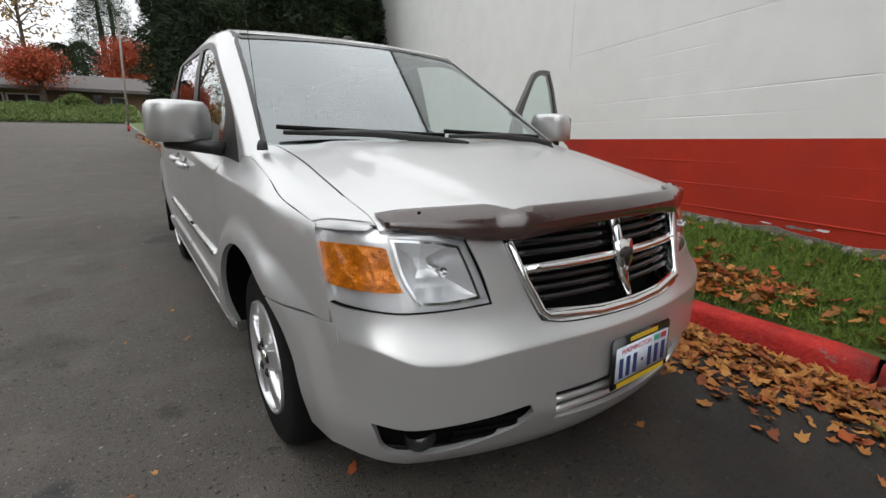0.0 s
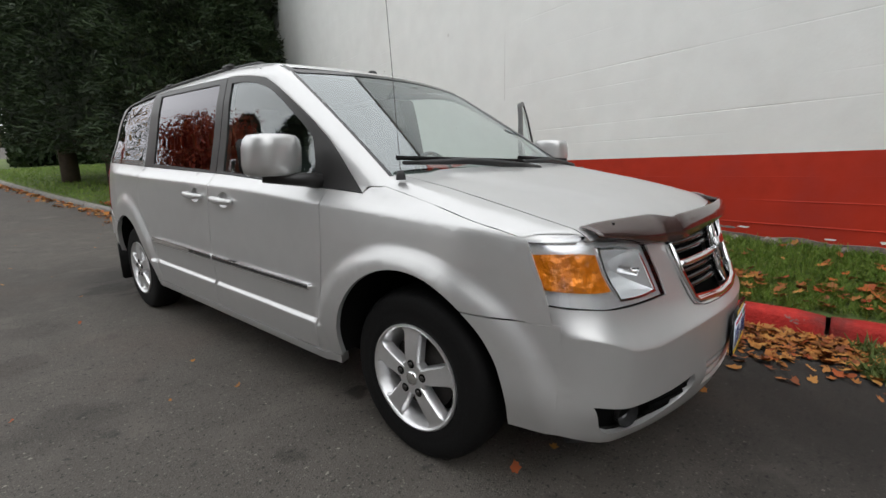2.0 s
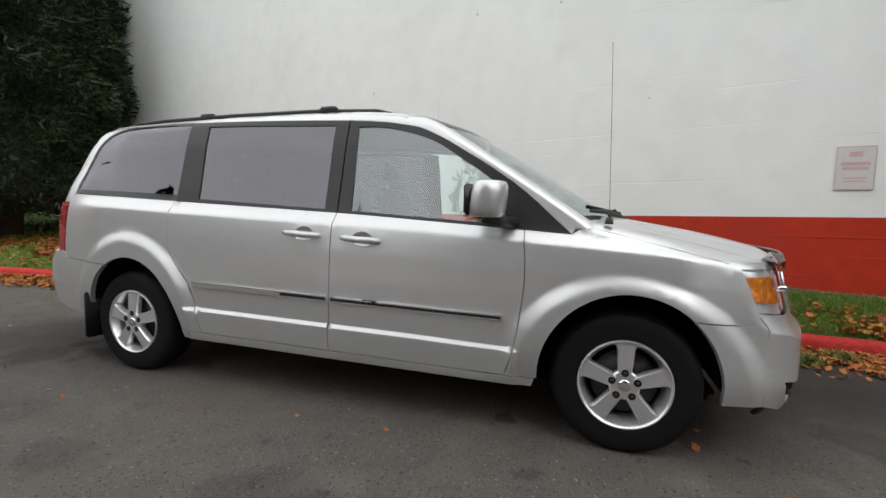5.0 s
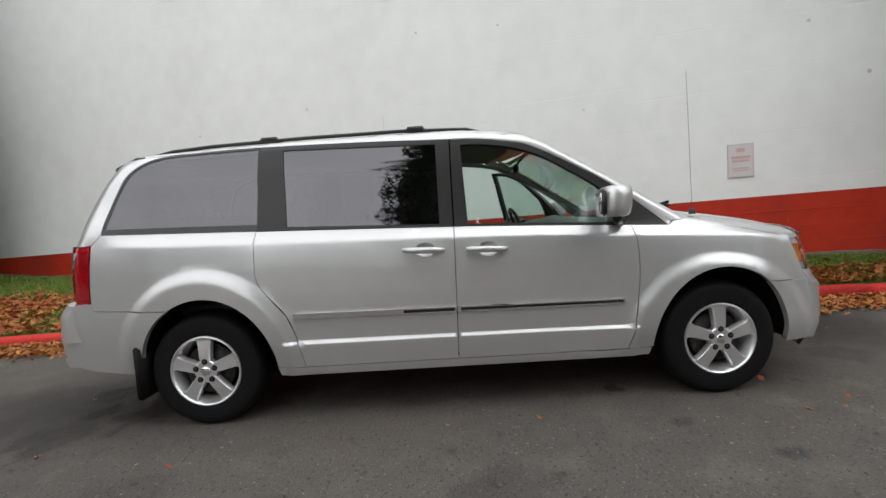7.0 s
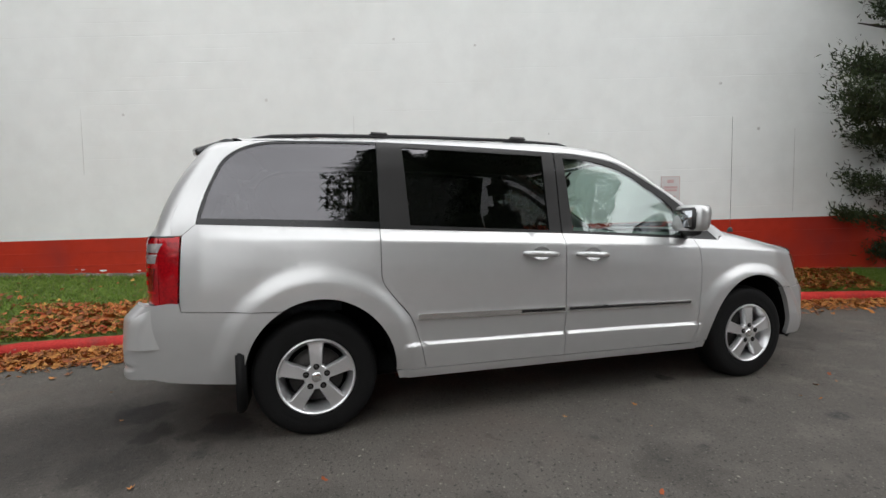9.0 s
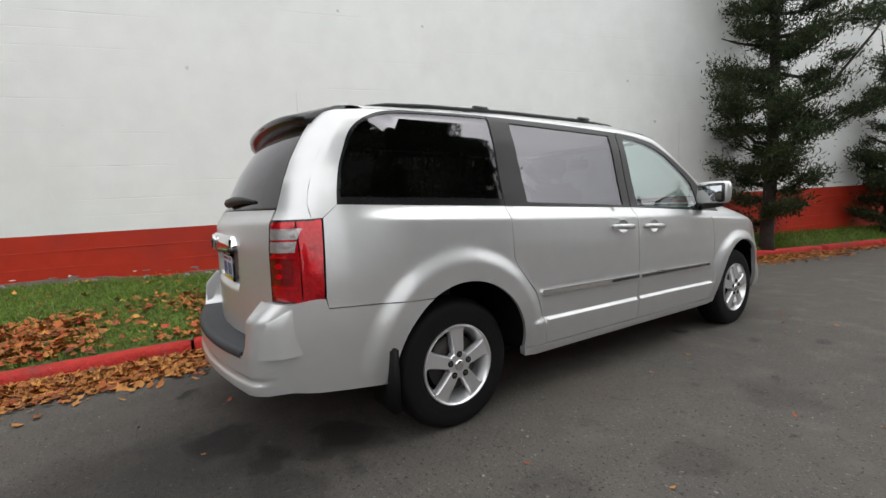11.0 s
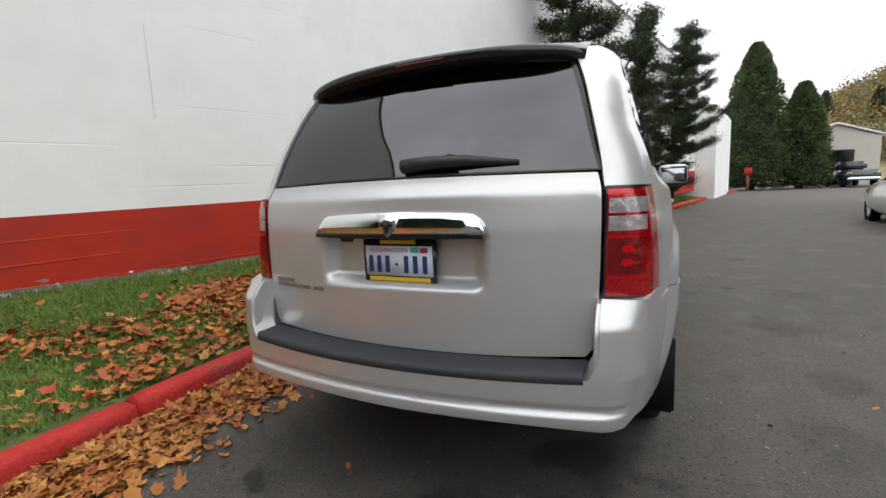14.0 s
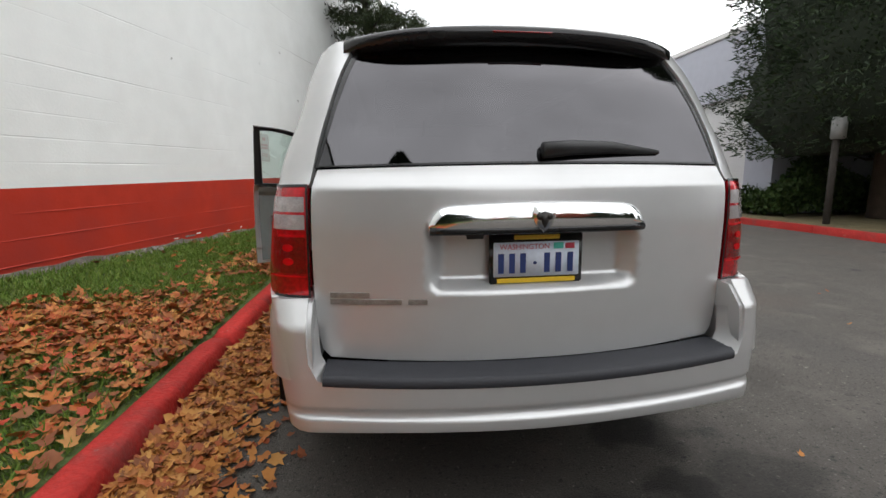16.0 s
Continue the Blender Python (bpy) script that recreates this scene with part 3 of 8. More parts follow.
# ---- ground, kerbs, verge and wall ----
WALL_A, WALL_B = 3.396, 0.262


def wall_x(y):
    return WALL_A + WALL_B * y


def ground_z(x, y):
    """The road is level round the van and climbs behind it."""
    t = max(0.0, y - 7)
    z = 0.06 * t * t / (t + 4)
    if y > 37:
        z = 1.64 + 0.05 * (y - 37)
    return min(z, 4.5)


def kerb_x(y):
    return float(np.interp(y, (-40, -35.5, -28.8, -20.5, -13, -8.6, -6.5, -4.7, -3, 2, 5, 7, 8.5, 11, 14.7, 20, 28, 37), (-14, -6.6, -4.6, -2.7, -0.95, 0.2, 0.85, 1.33, 1.5, 1.53, 1.48, 1.22, 1.03, 0.8, 0.5, 0.1, -0.3, -0.6)))


def verge_z(x, y):
    """The lawn rises gently from the kerb to the wall."""
    k, w = kerb_x(y) + 0.15, max(wall_x(y), kerb_x(y) + 0.8)
    t = min(1.0, max(0.0, (x - k) / (w - k)))
    top = 0.40 + 0.008 * min(y, 12) if y < 12 else 0.5
    return ground_z(x, y) + 0.105 + (top - 0.105) * t + 0.012 * noise.noise((x * 1.7, y * 1.7, 0)) * min(1, t * 6)


bm = bmesh.new()
xs = [-400, -200, -100, -50, -25] + [-14 + 2 * k for k in range(15)] + [25, 50, 100, 200, 400]
ys = [-400, -200, -120, -80, -60] + [-50 + 4 * k for k in range(14)] + [7 + 1.5 * k for k in range(21)] + [40, 45, 55, 80, 120, 200, 400]
gv = [[bm.verts.new((x, y, ground_z(x, y))) for x in xs] for y in ys]
for a, b in zip(gv, gv[1:]):
    for k in range(len(xs) - 1):
        bm.faces.new((a[k], a[k + 1], b[k + 1], b[k]))
tagged(part("ground", bm, M_ASPHALT), "worn grey asphalt road with oil stains and shade painted before the van", "road", kind="structure")

# block wall: painted courses with shallow bed joints
TOP = 6.55


def wall_top(y):
    """The parapet rises gently towards the taller end."""
    return TOP + 0.12 * max(0.0, y + 1.0)


def wall_part(name, y0, y1, z_lo, z_hi, material, course=0.203, tilt=-0.0175, back=0.0, base=0.0, groove=0.0035, even=-0.16):
    """A stretch of painted block wall; its bed joints are real grooves."""
    bm = bmesh.new()
    n = int((y1 - y0) / 0.4)
    prof = [(z_lo, 0.0)]
    z = base
    while z < z_hi:
        if z > z_lo + 0.02:
            prof += [(z - 0.010, 0.0), (z - 0.003, groove), (z + 0.001, groove), (z + 0.005, 0.0)] if groove > 0 else [(z - 0.003, 0.0), (z, groove), (z + 0.001, groove), (z + 0.008, 0.0)]
        z += course
    prof.append((z_hi, 0.0))
    rows = []
    for k in range(n + 1):
        y = y0 + (y1 - y0) * k / n
        x = wall_x(y) + back
        rows.append([bm.verts.new((x + d * max(0.0, min(1.4, even + 2.6 * noise.noise((y * 0.8, round((zz - base) / course) * 3.7, 5)))), y, zz + tilt * y if zz < TOP - 0.01 else wall_top(y))) for zz, d in prof])
    for a, b in zip(rows, rows[1:]):
        for k in range(len(prof) - 1):
            bm.faces.new((a[k], b[k], b[k + 1], a[k + 1]))
    return part(name, bm, material, smooth=False)


w = wall_part("wall_north", -24.2, 12.4, 1.10, TOP, M_WHITE, base=1.10)
tagged(w, "white painted concrete block wall", "wall", kind="structure")
w2 = wall_part("wall_base", -24.2, 12.4, 0.05, 1.10, M_RED, base=0.085, groove=-0.006, even=0.5)
tagged(w2, "red painted base band of the block wall", "wall", kind="structure")
bm = bmesh.new()
for (ya, yb) in ((-24.2, 12.4),):
    xa, xb = wall_x(ya), wall_x(yb)
    q = [(xa, ya), (xb, yb), (xb + 16, yb + 3), (xa + 16, ya + 3)]
    hi = [bm.verts.new((x + 0.0, y, TOP - 0.01)) for x, y in q]
    lo = [bm.verts.new((x, y, -0.1)) for x, y in q]
    bm.faces.new(hi)
    for k in (1, 2, 3):
        bm.faces.new((lo[k], lo[(k + 1) % 4], hi[(k + 1) % 4], hi[k]))
tagged(part("wall_rear", bm, M_WHITE, smooth=False), "white painted rear walls and roof of the building", "wall", kind="structure")
bm = bmesh.new()
tube([(wall_x(q) - 0.02, q, wall_top(q)) for q in (-24.2, -1.0, 12.4)], 0.05, 6, bm)
tagged(part("trim", bm, mat("grey_coping", (0.45, 0.45, 0.44), 0.6), smooth=False), "thin grey roof edge flashing", "trim", kind="structure")
# lower white annexe past the wall's end
bm = box(-3.9, -33.0, -0.1, 9, -24.1, 4.9)
bmesh.ops.rotate(bm, cent=(-3, -24.2, 0), matrix=Matrix.Rotation(-0.2, 3, "Z"), verts=bm.verts)
tagged(part("annexe", bm, M_WHITE, smooth=False), "plain white annexe wall beyond the block wall", "building")

# sign on the wall
sy = -3.85
sg = new("wall_sign")
tagged(sg, "faded parking sign with illegible red lettering on the wall", "sign")
ang = math.atan(WALL_B)
ms = pose(wall_x(sy) - 0.012, sy, 1.655, 0, 0, -math.degrees(ang))
bm = box(-0.004, -0.15, -0.215, 0.004, 0.15, 0.215)
bmesh.ops.transform(bm, matrix=ms, verts=bm.verts)
part("panel", bm, M_SIGN, sg, smooth=False)
for z, h, wd in ((0.135, 0.05, 0.10), (0.04, 0.035, 0.22), (-0.005, 0.03, 0.2), (-0.10, 0.012, 0.18), (-0.13, 0.012, 0.16)):
    bm = box(-0.0062, -wd / 2, z - h / 2, -0.005, wd / 2, z + h / 2)
    bmesh.ops.transform(bm, matrix=ms, verts=bm.verts)
    part("lettering_bar", bm, M_SIGNRED, sg, smooth=False)
bm = bmesh.new()
for y0, y1, z0, z1 in ((-0.145, 0.145, 0.205, 0.21), (-0.145, 0.145, -0.21, -0.205), (-0.147, -0.142, -0.21, 0.21), (0.142, 0.147, -0.21, 0.21)):
    box(-0.0062, y0, z0, -0.005, y1, z1, bm=bm)
bmesh.ops.transform(bm, matrix=ms, verts=bm.verts)
part("border", bm, M_SIGNRED, sg, smooth=False)

# patched squares and chips in the wall's paint
for y, z, s in ((0.53, 2.25, 0.2), (0.72, 2.94, 0.24), (2.81, 4.13, 0.05), (2.55, 3.38, 0.05), (-3.95, 2.98, 0.06)):
    bm = prism([(q * s, r * s * 0.85) for q, r in ((-0.5, -0.5), (0.1, -0.46), (0.5, -0.52), (0.47, 0.1), (0.52, 0.5), (0.05, 0.46), (-0.48, 0.5), (-0.53, 0.05))], -0.004, 0.0022, pose(wall_x(y), y, z, 0, 0, -math.degrees(ang)) @ Matrix(((0, 0, -1, 0), (-1, 0, 0, 0), (0, 1, 0, 0), (0, 0, 0, 1))))
    tagged(part("wall_patch", bm, M_WHITE, smooth=False), "painted-over square patch on the block wall", "wall patch", group="patches on the wall")

# bare concrete along the foot of the red band, with an uneven edge
rows, bm = [], bmesh.new()
for y in np.arange(-8.0, 10.0, 0.09):
    x = wall_x(y) - 0.004
    g0 = verge_z(x - 0.02, y)
    up = 0.03 + 0.045 * max(0.0, 0.4 + noise.noise((y * 0.9, 0, 2)) + 0.5 * noise.noise((y * 4.1, 0, 5)))
    rows.append([bm.verts.new((x + 0.003, y, g0 - 0.05)), bm.verts.new((x, y, g0 + up)), bm.verts.new((x + 0.006, y, g0 + up + 0.004))])
for p, q in zip(rows, rows[1:]):
    for k in range(2):
        bm.faces.new((p[k], q[k], q[k + 1], p[k + 1]))
part("bare_foot", bm, M_FOOT, w2, "bare grey concrete at the wall's foot", smooth=False)
# chipped paint along the foot of the red band
rnd = random.Random(12)
for k in range(34):
    y = rnd.uniform(1.2, 7.5) if k < 24 else rnd.uniform(-3.6, -1.6)
    z = verge_z(wall_x(y) - 0.02, y) + rnd.uniform(0.055, 0.11)
    lw, lh = rnd.uniform(0.03, 0.12), rnd.uniform(0.008, 0.026)
    ring = [(lw * math.cos(q) * rnd.uniform(0.35, 0.6), lh * math.sin(q) * rnd.uniform(0.35, 0.65)) for q in np.linspace(0, 2 * math.pi, 9, endpoint=False)]
    bm = prism(ring, -0.004, 0.0022, pose(wall_x(y), y, z, 0, 0, -math.degrees(ang)) @ Matrix(((0, 0, -1, 0), (-1, 0, 0, 0), (0, 1, 0, 0), (0, 0, 0, 1))))
    part("paint_chip", bm, M_KERBGREY if k % 3 else M_WHITE, w2, smooth=False)

# verge: lawn between kerb and wall
bm = bmesh.new()
rows = []
yy = [-35 + 1.0 * k for k in range(26)] + [-9 + 0.35 * k for k in range(63)] + [13.4 + 1.2 * k for k in range(20)]
for y in yy:
    k = kerb_x(y) + 0.13
    w = wall_x(y) + 0.02 if -24.2 <= y <= 12.4 else max(k + 9, 9.0) if y > 12.4 else k + 2.5
    rows.append([bm.verts.new((k + (w - k) * t, y, verge_z(k + (w - k) * t, y))) for t in (0, 0.06, 0.15, 0.28, 0.42, 0.57, 0.72, 0.86, 1.0)])
for a, b in zip(rows, rows[1:]):
    for k in range(8):
        bm.faces.new((a[k], a[k + 1], b[k + 1], b[k]))
tagged(part("lawn", bm, M_SOIL), "green lawn strip between kerb and wall, strewn with autumn leaves", "lawn", kind="structure")

# kerb stones along the lawn
kerb = new("kerb")
tagged(kerb, "red painted concrete kerb with worn joints", "kerb", kind="structure")
rnd = random.Random(4)
y = -2.78 - 18 * 1.79
while y < 36:
    ln = 1.79 if y < 12 else 2.4
    y1 = y + ln - 0.028
    bm = bmesh.new()
    segs = 12
    rows = []
    sink = 0.012 * rnd.random() - 0.006
    for k in range(segs + 1):
        q = y + (y1 - y) * k / segs
        x, g = kerb_x(q), ground_z(0, q)
        j = 0.004 * rnd.random()
        worn = 0.022 * rnd.random() if k in (0, segs) else 0.0
        h = 0.122 + sink - worn
        rows.append([bm.verts.new((x + dx + j, q, g + z)) for dx, z in ((-0.016, -0.05), (-0.006 + 0.008 * rnd.random(), 0.06), (0.002, h - 0.032 - 0.012 * rnd.random()), (0.012, h - 0.011 - 0.008 * rnd.random()), (0.034, h - 0.004 * rnd.random()), (0.12, h + 0.002), (0.142, h - 0.01), (0.15, -0.05))])
    for a, b in zip(rows, rows[1:]):
        for k in range(7):
            bm.faces.new((a[k], a[k + 1], b[k + 1], b[k]))
    bm.faces.new(rows[0]), bm.faces.new(rows[-1])
    part("kerb_stone", bm, M_KERBRED if y < 9 else M_KERBGREY, kerb)
    y += ln

# small scars in the wall's paint: plugged holes, a filled slot, a drip line
def scar(name, label, y, z, outline_yz, depth=0.0025):
    m = pose(wall_x(y), y, z, 0, 0, -math.degrees(ang)) @ Matrix(((0, 0, -1, 0), (-1, 0, 0, 0), (0, 1, 0, 0), (0, 0, 0, 1)))
    tagged(part(name, prism(outline_yz, -0.004, depth, m), M_SCAR, smooth=False), label, "wall mark", group="marks on the wall")


M_SCAR = mat("weathered_wall_scar", (0.62, 0.62, 0.60), 0.8, 0, 20, 0.2)
rg = random.Random(12)
for y, z in ((-0.9, 3.9), (-2.0, 2.55), (-4.6, 3.3), (0.3, 4.0), (2.2, 3.1), (-5.2, 2.6), (4.3, 2.9)):
    r = rg.uniform(0.014, 0.028)
    scar("plugged_hole", "small plugged hole in the painted block wall", y, z, [(r * rg.uniform(0.75, 1.1) * math.cos(a), r * rg.uniform(0.75, 1.1) * math.sin(a)) for a in np.linspace(0, 2 * math.pi, 11, endpoint=False)], 0.004)
for y, z, ln in ((-5.76, 1.95, 1.3), (4.92, 2.5, 1.0), (0.92, 2.4, 0.9)):
    scar("drip_line", "thin vertical crack in the wall paint", y, z, [(-0.003, -ln / 2), (0.004, -ln / 2), (0.006, 0), (0.002, ln / 2), (-0.002, ln / 2), (-0.004, 0.02)], 0.0015)

# ---- the minivan ----
van = new("minivan")
tagged(van, "silver metallic minivan with privacy glass, parked along a red kerb", "minivan")
S, UP, LOW = "side", g_up, g_low


def arch(wy, a, b, z0=0.32, y0=None, n=22, lo=0.0, hi=180.0):
    """Points over a wheel arch, from its front foot to its rear foot."""
    return [(wy - a * math.cos(radians(lo + (hi - lo) * k / n)), 0.335 + b * math.sin(radians(lo + (hi - lo) * k / n))) for k in range(n + 1)]


def zb(y):
    return float(np.interp(y, (-1.27, -0.88, -0.1, 2.13), (1.033, 1.058, 1.103, 1.19)))


def sill(y):
    return 0.330 + 0.0075 * y


def side_x(y, z, g=g_low):
    return float(to_form(np.array([[y, z]]), "side", g)[0][0][0])


SEAM_F = [(-1.045, zb(-1.045)), (-1.052, 0.98), (-1.06, 0.91), (-1.061, 0.779), (-1.044, 0.615), (-1.016, 0.447), (-0.977, sill(-0.977))]
SEAM_B = [(0.0, zb(0)), (0.009, 0.717), (0.019, sill(0.019))]
SEAM_R = [(1.17, zb(1.17)), (1.172, 1.05), (1.172, 0.956), (1.166, 0.857), (1.11, 0.772), (1.012, 0.649), (0.962, 0.511), (0.922, sill(0.922))]
BELT = lambda a, b: [(a + (b - a) * k / 8, zb(a + (b - a) * k / 8)) for k in range(9)]
ARCH_F = arch(-1.544, 0.408, 0.438)
FRAME_TOP = [(-1.27, 1.033), (-1.176, 1.116), (-1.028, 1.246), (-0.872, 1.354), (-0.709, 1.449), (-0.579, 1.523), (-0.446, 1.583), (-0.274, 1.617), (-0.01, 1.637)]
FRAME_MID = [(-0.01, 1.637), (0.4, 1.652), (0.8, 1.662), (1.163, 1.668)]
QUARTER = [(1.163, 1.668), (1.42, 1.668), (1.61, 1.663), (1.794, 1.648), (1.917, 1.606), (2.0, 1.54), (2.05, 1.44), (2.084, 1.355), (2.115, 1.24), (2.122, 1.19)]


CREASE = np.array([(y, d + float(belt(y)) * (d - 0.2) / 0.9) for d in (0.454, 0.463, 0.469, 0.476, 0.482, 0.488, 0.496) for y in np.arange(-1.1, 1.2, 0.03)])


BELT_CREASE = np.array([(y, d + 0.94 * float(belt(y))) for d in (1.028, 1.040, 1.050, 1.060, 1.072) for y in np.arange(-1.95, 2.2, 0.03)])
ARCH_RINGS = np.array([(cy + r * math.cos(a), 0.335 + r * math.sin(a)) for cy in (-1.545, 1.503) for r in np.arange(0.488, 0.624, 0.0135) for a in np.linspace(-0.05, math.pi + 0.05, 150)])
SIDE_LINES = np.r_[BELT_CREASE, ARCH_RINGS, [p for p in CREASE if 0.62 > abs(p[0]) or 0.64 < min(math.hypot(p[0] + 1.545, p[1] - 0.335), math.hypot(p[0] - 1.503, p[1] - 0.335))]]


def z_shoulder(y):
    return float(z_hood(0.87, y)) - 0.02


SHOULDER = [(y, z_shoulder(y)) for y in (-1.36, -1.5, -1.65, -1.8, -1.92, -1.975)]
HEAD_SIDE = [(-1.975, z_shoulder(-1.975)), (-2.0, 0.86), (-2.03, 0.79), (-2.05, 0.735), (-2.072, 0.662)]


def handle_cup(y0, y1, z):
    return np.array([((y0 + y1) / 2 - 0.008 + 0.060 * math.cos(a), z + 0.043 * math.sin(a)) for a in np.linspace(0, 2 * math.pi, 24, endpoint=False)])


def door_handle(parent, y0, y1, z, mirror):
    s = 1 if mirror else -1
    ym, bm = (y0 + y1) / 2, bmesh.new()
    pts = []
    for k in range(9):
        t = k / 8
        y = y0 + (y1 - y0) * t
        pts.append((s * (side_x(y, z) + 0.006 + 0.026 * math.sin(math.pi * min(1, max(0, t))) ** 0.5), y, z + 0.012 * (t - 0.5)))
    tube(pts, 0.0165, 10, bm, radii=[0.012, 0.016, 0.018, 0.019, 0.019, 0.019, 0.018, 0.016, 0.012])
    part("door_handle", bm, M_SILVER, parent)
    bm, rings = bmesh.new(), []
    for f, d in ((1.03, 0.003), (0.9, 0.014), (0.7, 0.022), (0.4, 0.026), (0.1, 0.027)):
        rings.append([bm.verts.new((s * (side_x(ym + f * (y - ym), z + f * (q - z)) - d), ym + f * (y - ym), z + f * (q - z))) for y, q in handle_cup(y0, y1, z)])
    for p, q in zip(rings, rings[1:]):
        for k in range(len(p)):
            bm.faces.new((p[k], p[(k + 1) % len(p)], q[(k + 1) % len(q)], q[k]))
    bm.faces.new(rings[-1])
    part("handle_recess", bm, M_SILVER, parent)



def moulding(parent, y0, y1, mirror, dark_to=9.0):
    y_end = y1

    def strip(z0, z1, e, stop=9.0):
        y1 = min(y_end, stop)
        lo = [(y0 + e, 0.600 + z0 + 0.0137 * (y0 + 0.96)), (y1 - e, 0.600 + z0 + 0.0137 * (y1 + 0.96))]
        hi = [(y1 - e, 0.600 + z1 + 0.0175 * (y1 + 0.96)), (y0 + e, 0.600 + z1 + 0.0175 * (y0 + 0.96))]
        return outline(lo, hi)
    strip_ob = skin("side_moulding", [patch(strip(0, 0.026, 0), S, LOW, 0.05, 0.0, 0.011, 0.012)], M_CHROME, parent, "chrome-edged side moulding", mirror=mirror)
    skin("moulding_insert", [patch(strip(0.007, 0.019, 0.008, dark_to), S, LOW, 0.05, 0.0, 0.013, 0.004)], M_GLOSSBLACK, parent, mirror=mirror)
    return strip_ob


def pane(name, poly, material, parent, mirror, view=S, g=UP, off=-0.006, step=0.08):
    ob = skin(name, [patch(poly, view, g, step, 0.0, off, 0)], material, parent, mirror=mirror)
    ob.visible_shadow = False
    return ob


FWIN = outline([(-0.086, 1.118), (-0.071, 1.598)], [(-0.071, 1.598), (-0.201, 1.592), (-0.374, 1.562), (-0.542, 1.502), (-0.703, 1.405), (-0.83, 1.323), (-0.90, 1.268)], [(-0.90, 1.268), (-0.94, 1.15), (-0.945, 1.069)])
SWIN = outline([(1.011, 1.635), (0.08, 1.61)], [(0.08, 1.61), (0.082, 1.125)], [(0.082, 1.125), (0.989, 1.168)])
QWIN = outline([(1.16, 1.192), (1.165, 1.35), (1.165, 1.655)], [(1.165, 1.655), (1.42, 1.656), (1.61, 1.652), (1.79, 1.637), (1.908, 1.597), (1.985, 1.535), (2.035, 1.44), (2.066, 1.366), (2.098, 1.24), (2.103, 1.222)], [(2.103, 1.222), (1.6, 1.208), (1.16, 1.192)])


def front_door(mirror):
    panel = outline(BELT(-1.045, 0.0), SEAM_B, [SEAM_B[-1], (-0.977, sill(-0.977))], SEAM_F[::-1])
    pivot = ((1 if mirror else -1) * 0.9, -1.045, 0.6)
    door = skin("front_door", [patch(panel, S, LOW, 0.045, holes=[handle_cup(-0.298, -0.065, 0.966)], extra=np.r_[CREASE, BELT_CREASE])], M_SILVER, van, "silver front door" + (", standing wide open" if mirror else ""), mirror=mirror, pivot=pivot)
    frame_out = outline(FRAME_TOP, [(-0.01, 1.637), (-0.002, zb(0) + 0.002)], BELT(0.0, -1.27))
    skin("window_frame", [patch(frame_out, S, UP, 0.05, 0.002, 0.0, 0.03, holes=[FWIN])], M_FRAME, door, "satin black window frame", mirror=mirror)
    pane("window_pane", FWIN, M_GLASS, door, mirror)
    door_handle(door, -0.298, -0.065, 0.966, mirror)
    moulding(door, -0.962, -0.002, mirror)
    mirror_unit(door, mirror)
    if mirror:
        lining = outline(BELT(-1.0, -0.04), [(-0.04, zb(0)), (-0.03, 0.36)], [(-0.03, 0.36), (-0.95, 0.36)])
        skin("door_lining", [patch(lining, S, LOW, 0.08, 0, -0.07, 0.0)], M_DASH, door, "grey inner door lining", mirror=True)
        bm = rbox(0.84, -0.45, 0.80, 0.07, 0.62, 0.06, 0.025)
        part("arm_rest", bm, M_CABIN, door)
        bm = rbox(0.86, -0.5, 0.95, 0.03, 0.5, 0.04, 0.015)
        part("pull_strip", bm, M_FRAME, door)
    for o in door.children_recursive:
        if o.parent == door:
            o.matrix_parent_inverse = Matrix.Translation(pivot).inverted()
    return door


def mirror_unit(parent, mirror):
    s = 1 if mirror else -1
    bm = bmesh.new()
    body = [(0.893, -0.90), (0.96, -0.965), (1.09, -0.97), (1.14, -0.90), (1.135, -0.835), (1.06, -0.815), (0.91, -0.835)]
    rings = []
    for z, k in ((1.105, 0.80), (1.118, 0.95), (1.15, 1.0), (1.22, 0.99), (1.252, 0.93), (1.27, 0.80), (1.275, 0.5)):
        cx, cy = 1.02, -0.89
        rings.append([bm.verts.new((s * (cx + (x - cx) * k), cy + (y - cy) * k - 0.12 * (z - 1.18), z)) for x, y in [tuple(q) for q in outline([*body, body[0]], step=0.03)]])
    for a, b in zip(rings, rings[1:]):
        for k in range(len(a)):
            bm.faces.new((a[k], a[(k + 1) % len(a)], b[(k + 1) % len(b)], b[k]))
    bm.faces.new(rings[0]), bm.faces.new(rings[-1])
    unit = part("door_mirror", bm, M_SILVER, parent, "silver-capped door mirror")
    part("mirror_bezel", rbox(0, 0, 0, 0.225, 0.022, 0.145, 0.01, pose(s * 1.022, -0.826, 1.185, 0, 0, 11 * s)), M_FRAME, unit, "black mirror bezel")
    part("mirror_glass", rbox(0, 0.008, 0, 0.195, 0.012, 0.115, 0.005, pose(s * 1.022, -0.826, 1.185, 0, 0, 11 * s)), M_MIRROR, unit)
    bm = bmesh.new()
    tube([(s * 0.86, -0.99, 1.075), (s * 0.95, -0.94, 1.088), (s * 1.08, -0.885, 1.10)], 0.03, 8, bm, radii=[0.034, 0.03, 0.022])
    part("mirror_foot", bm, M_FRAME, unit)


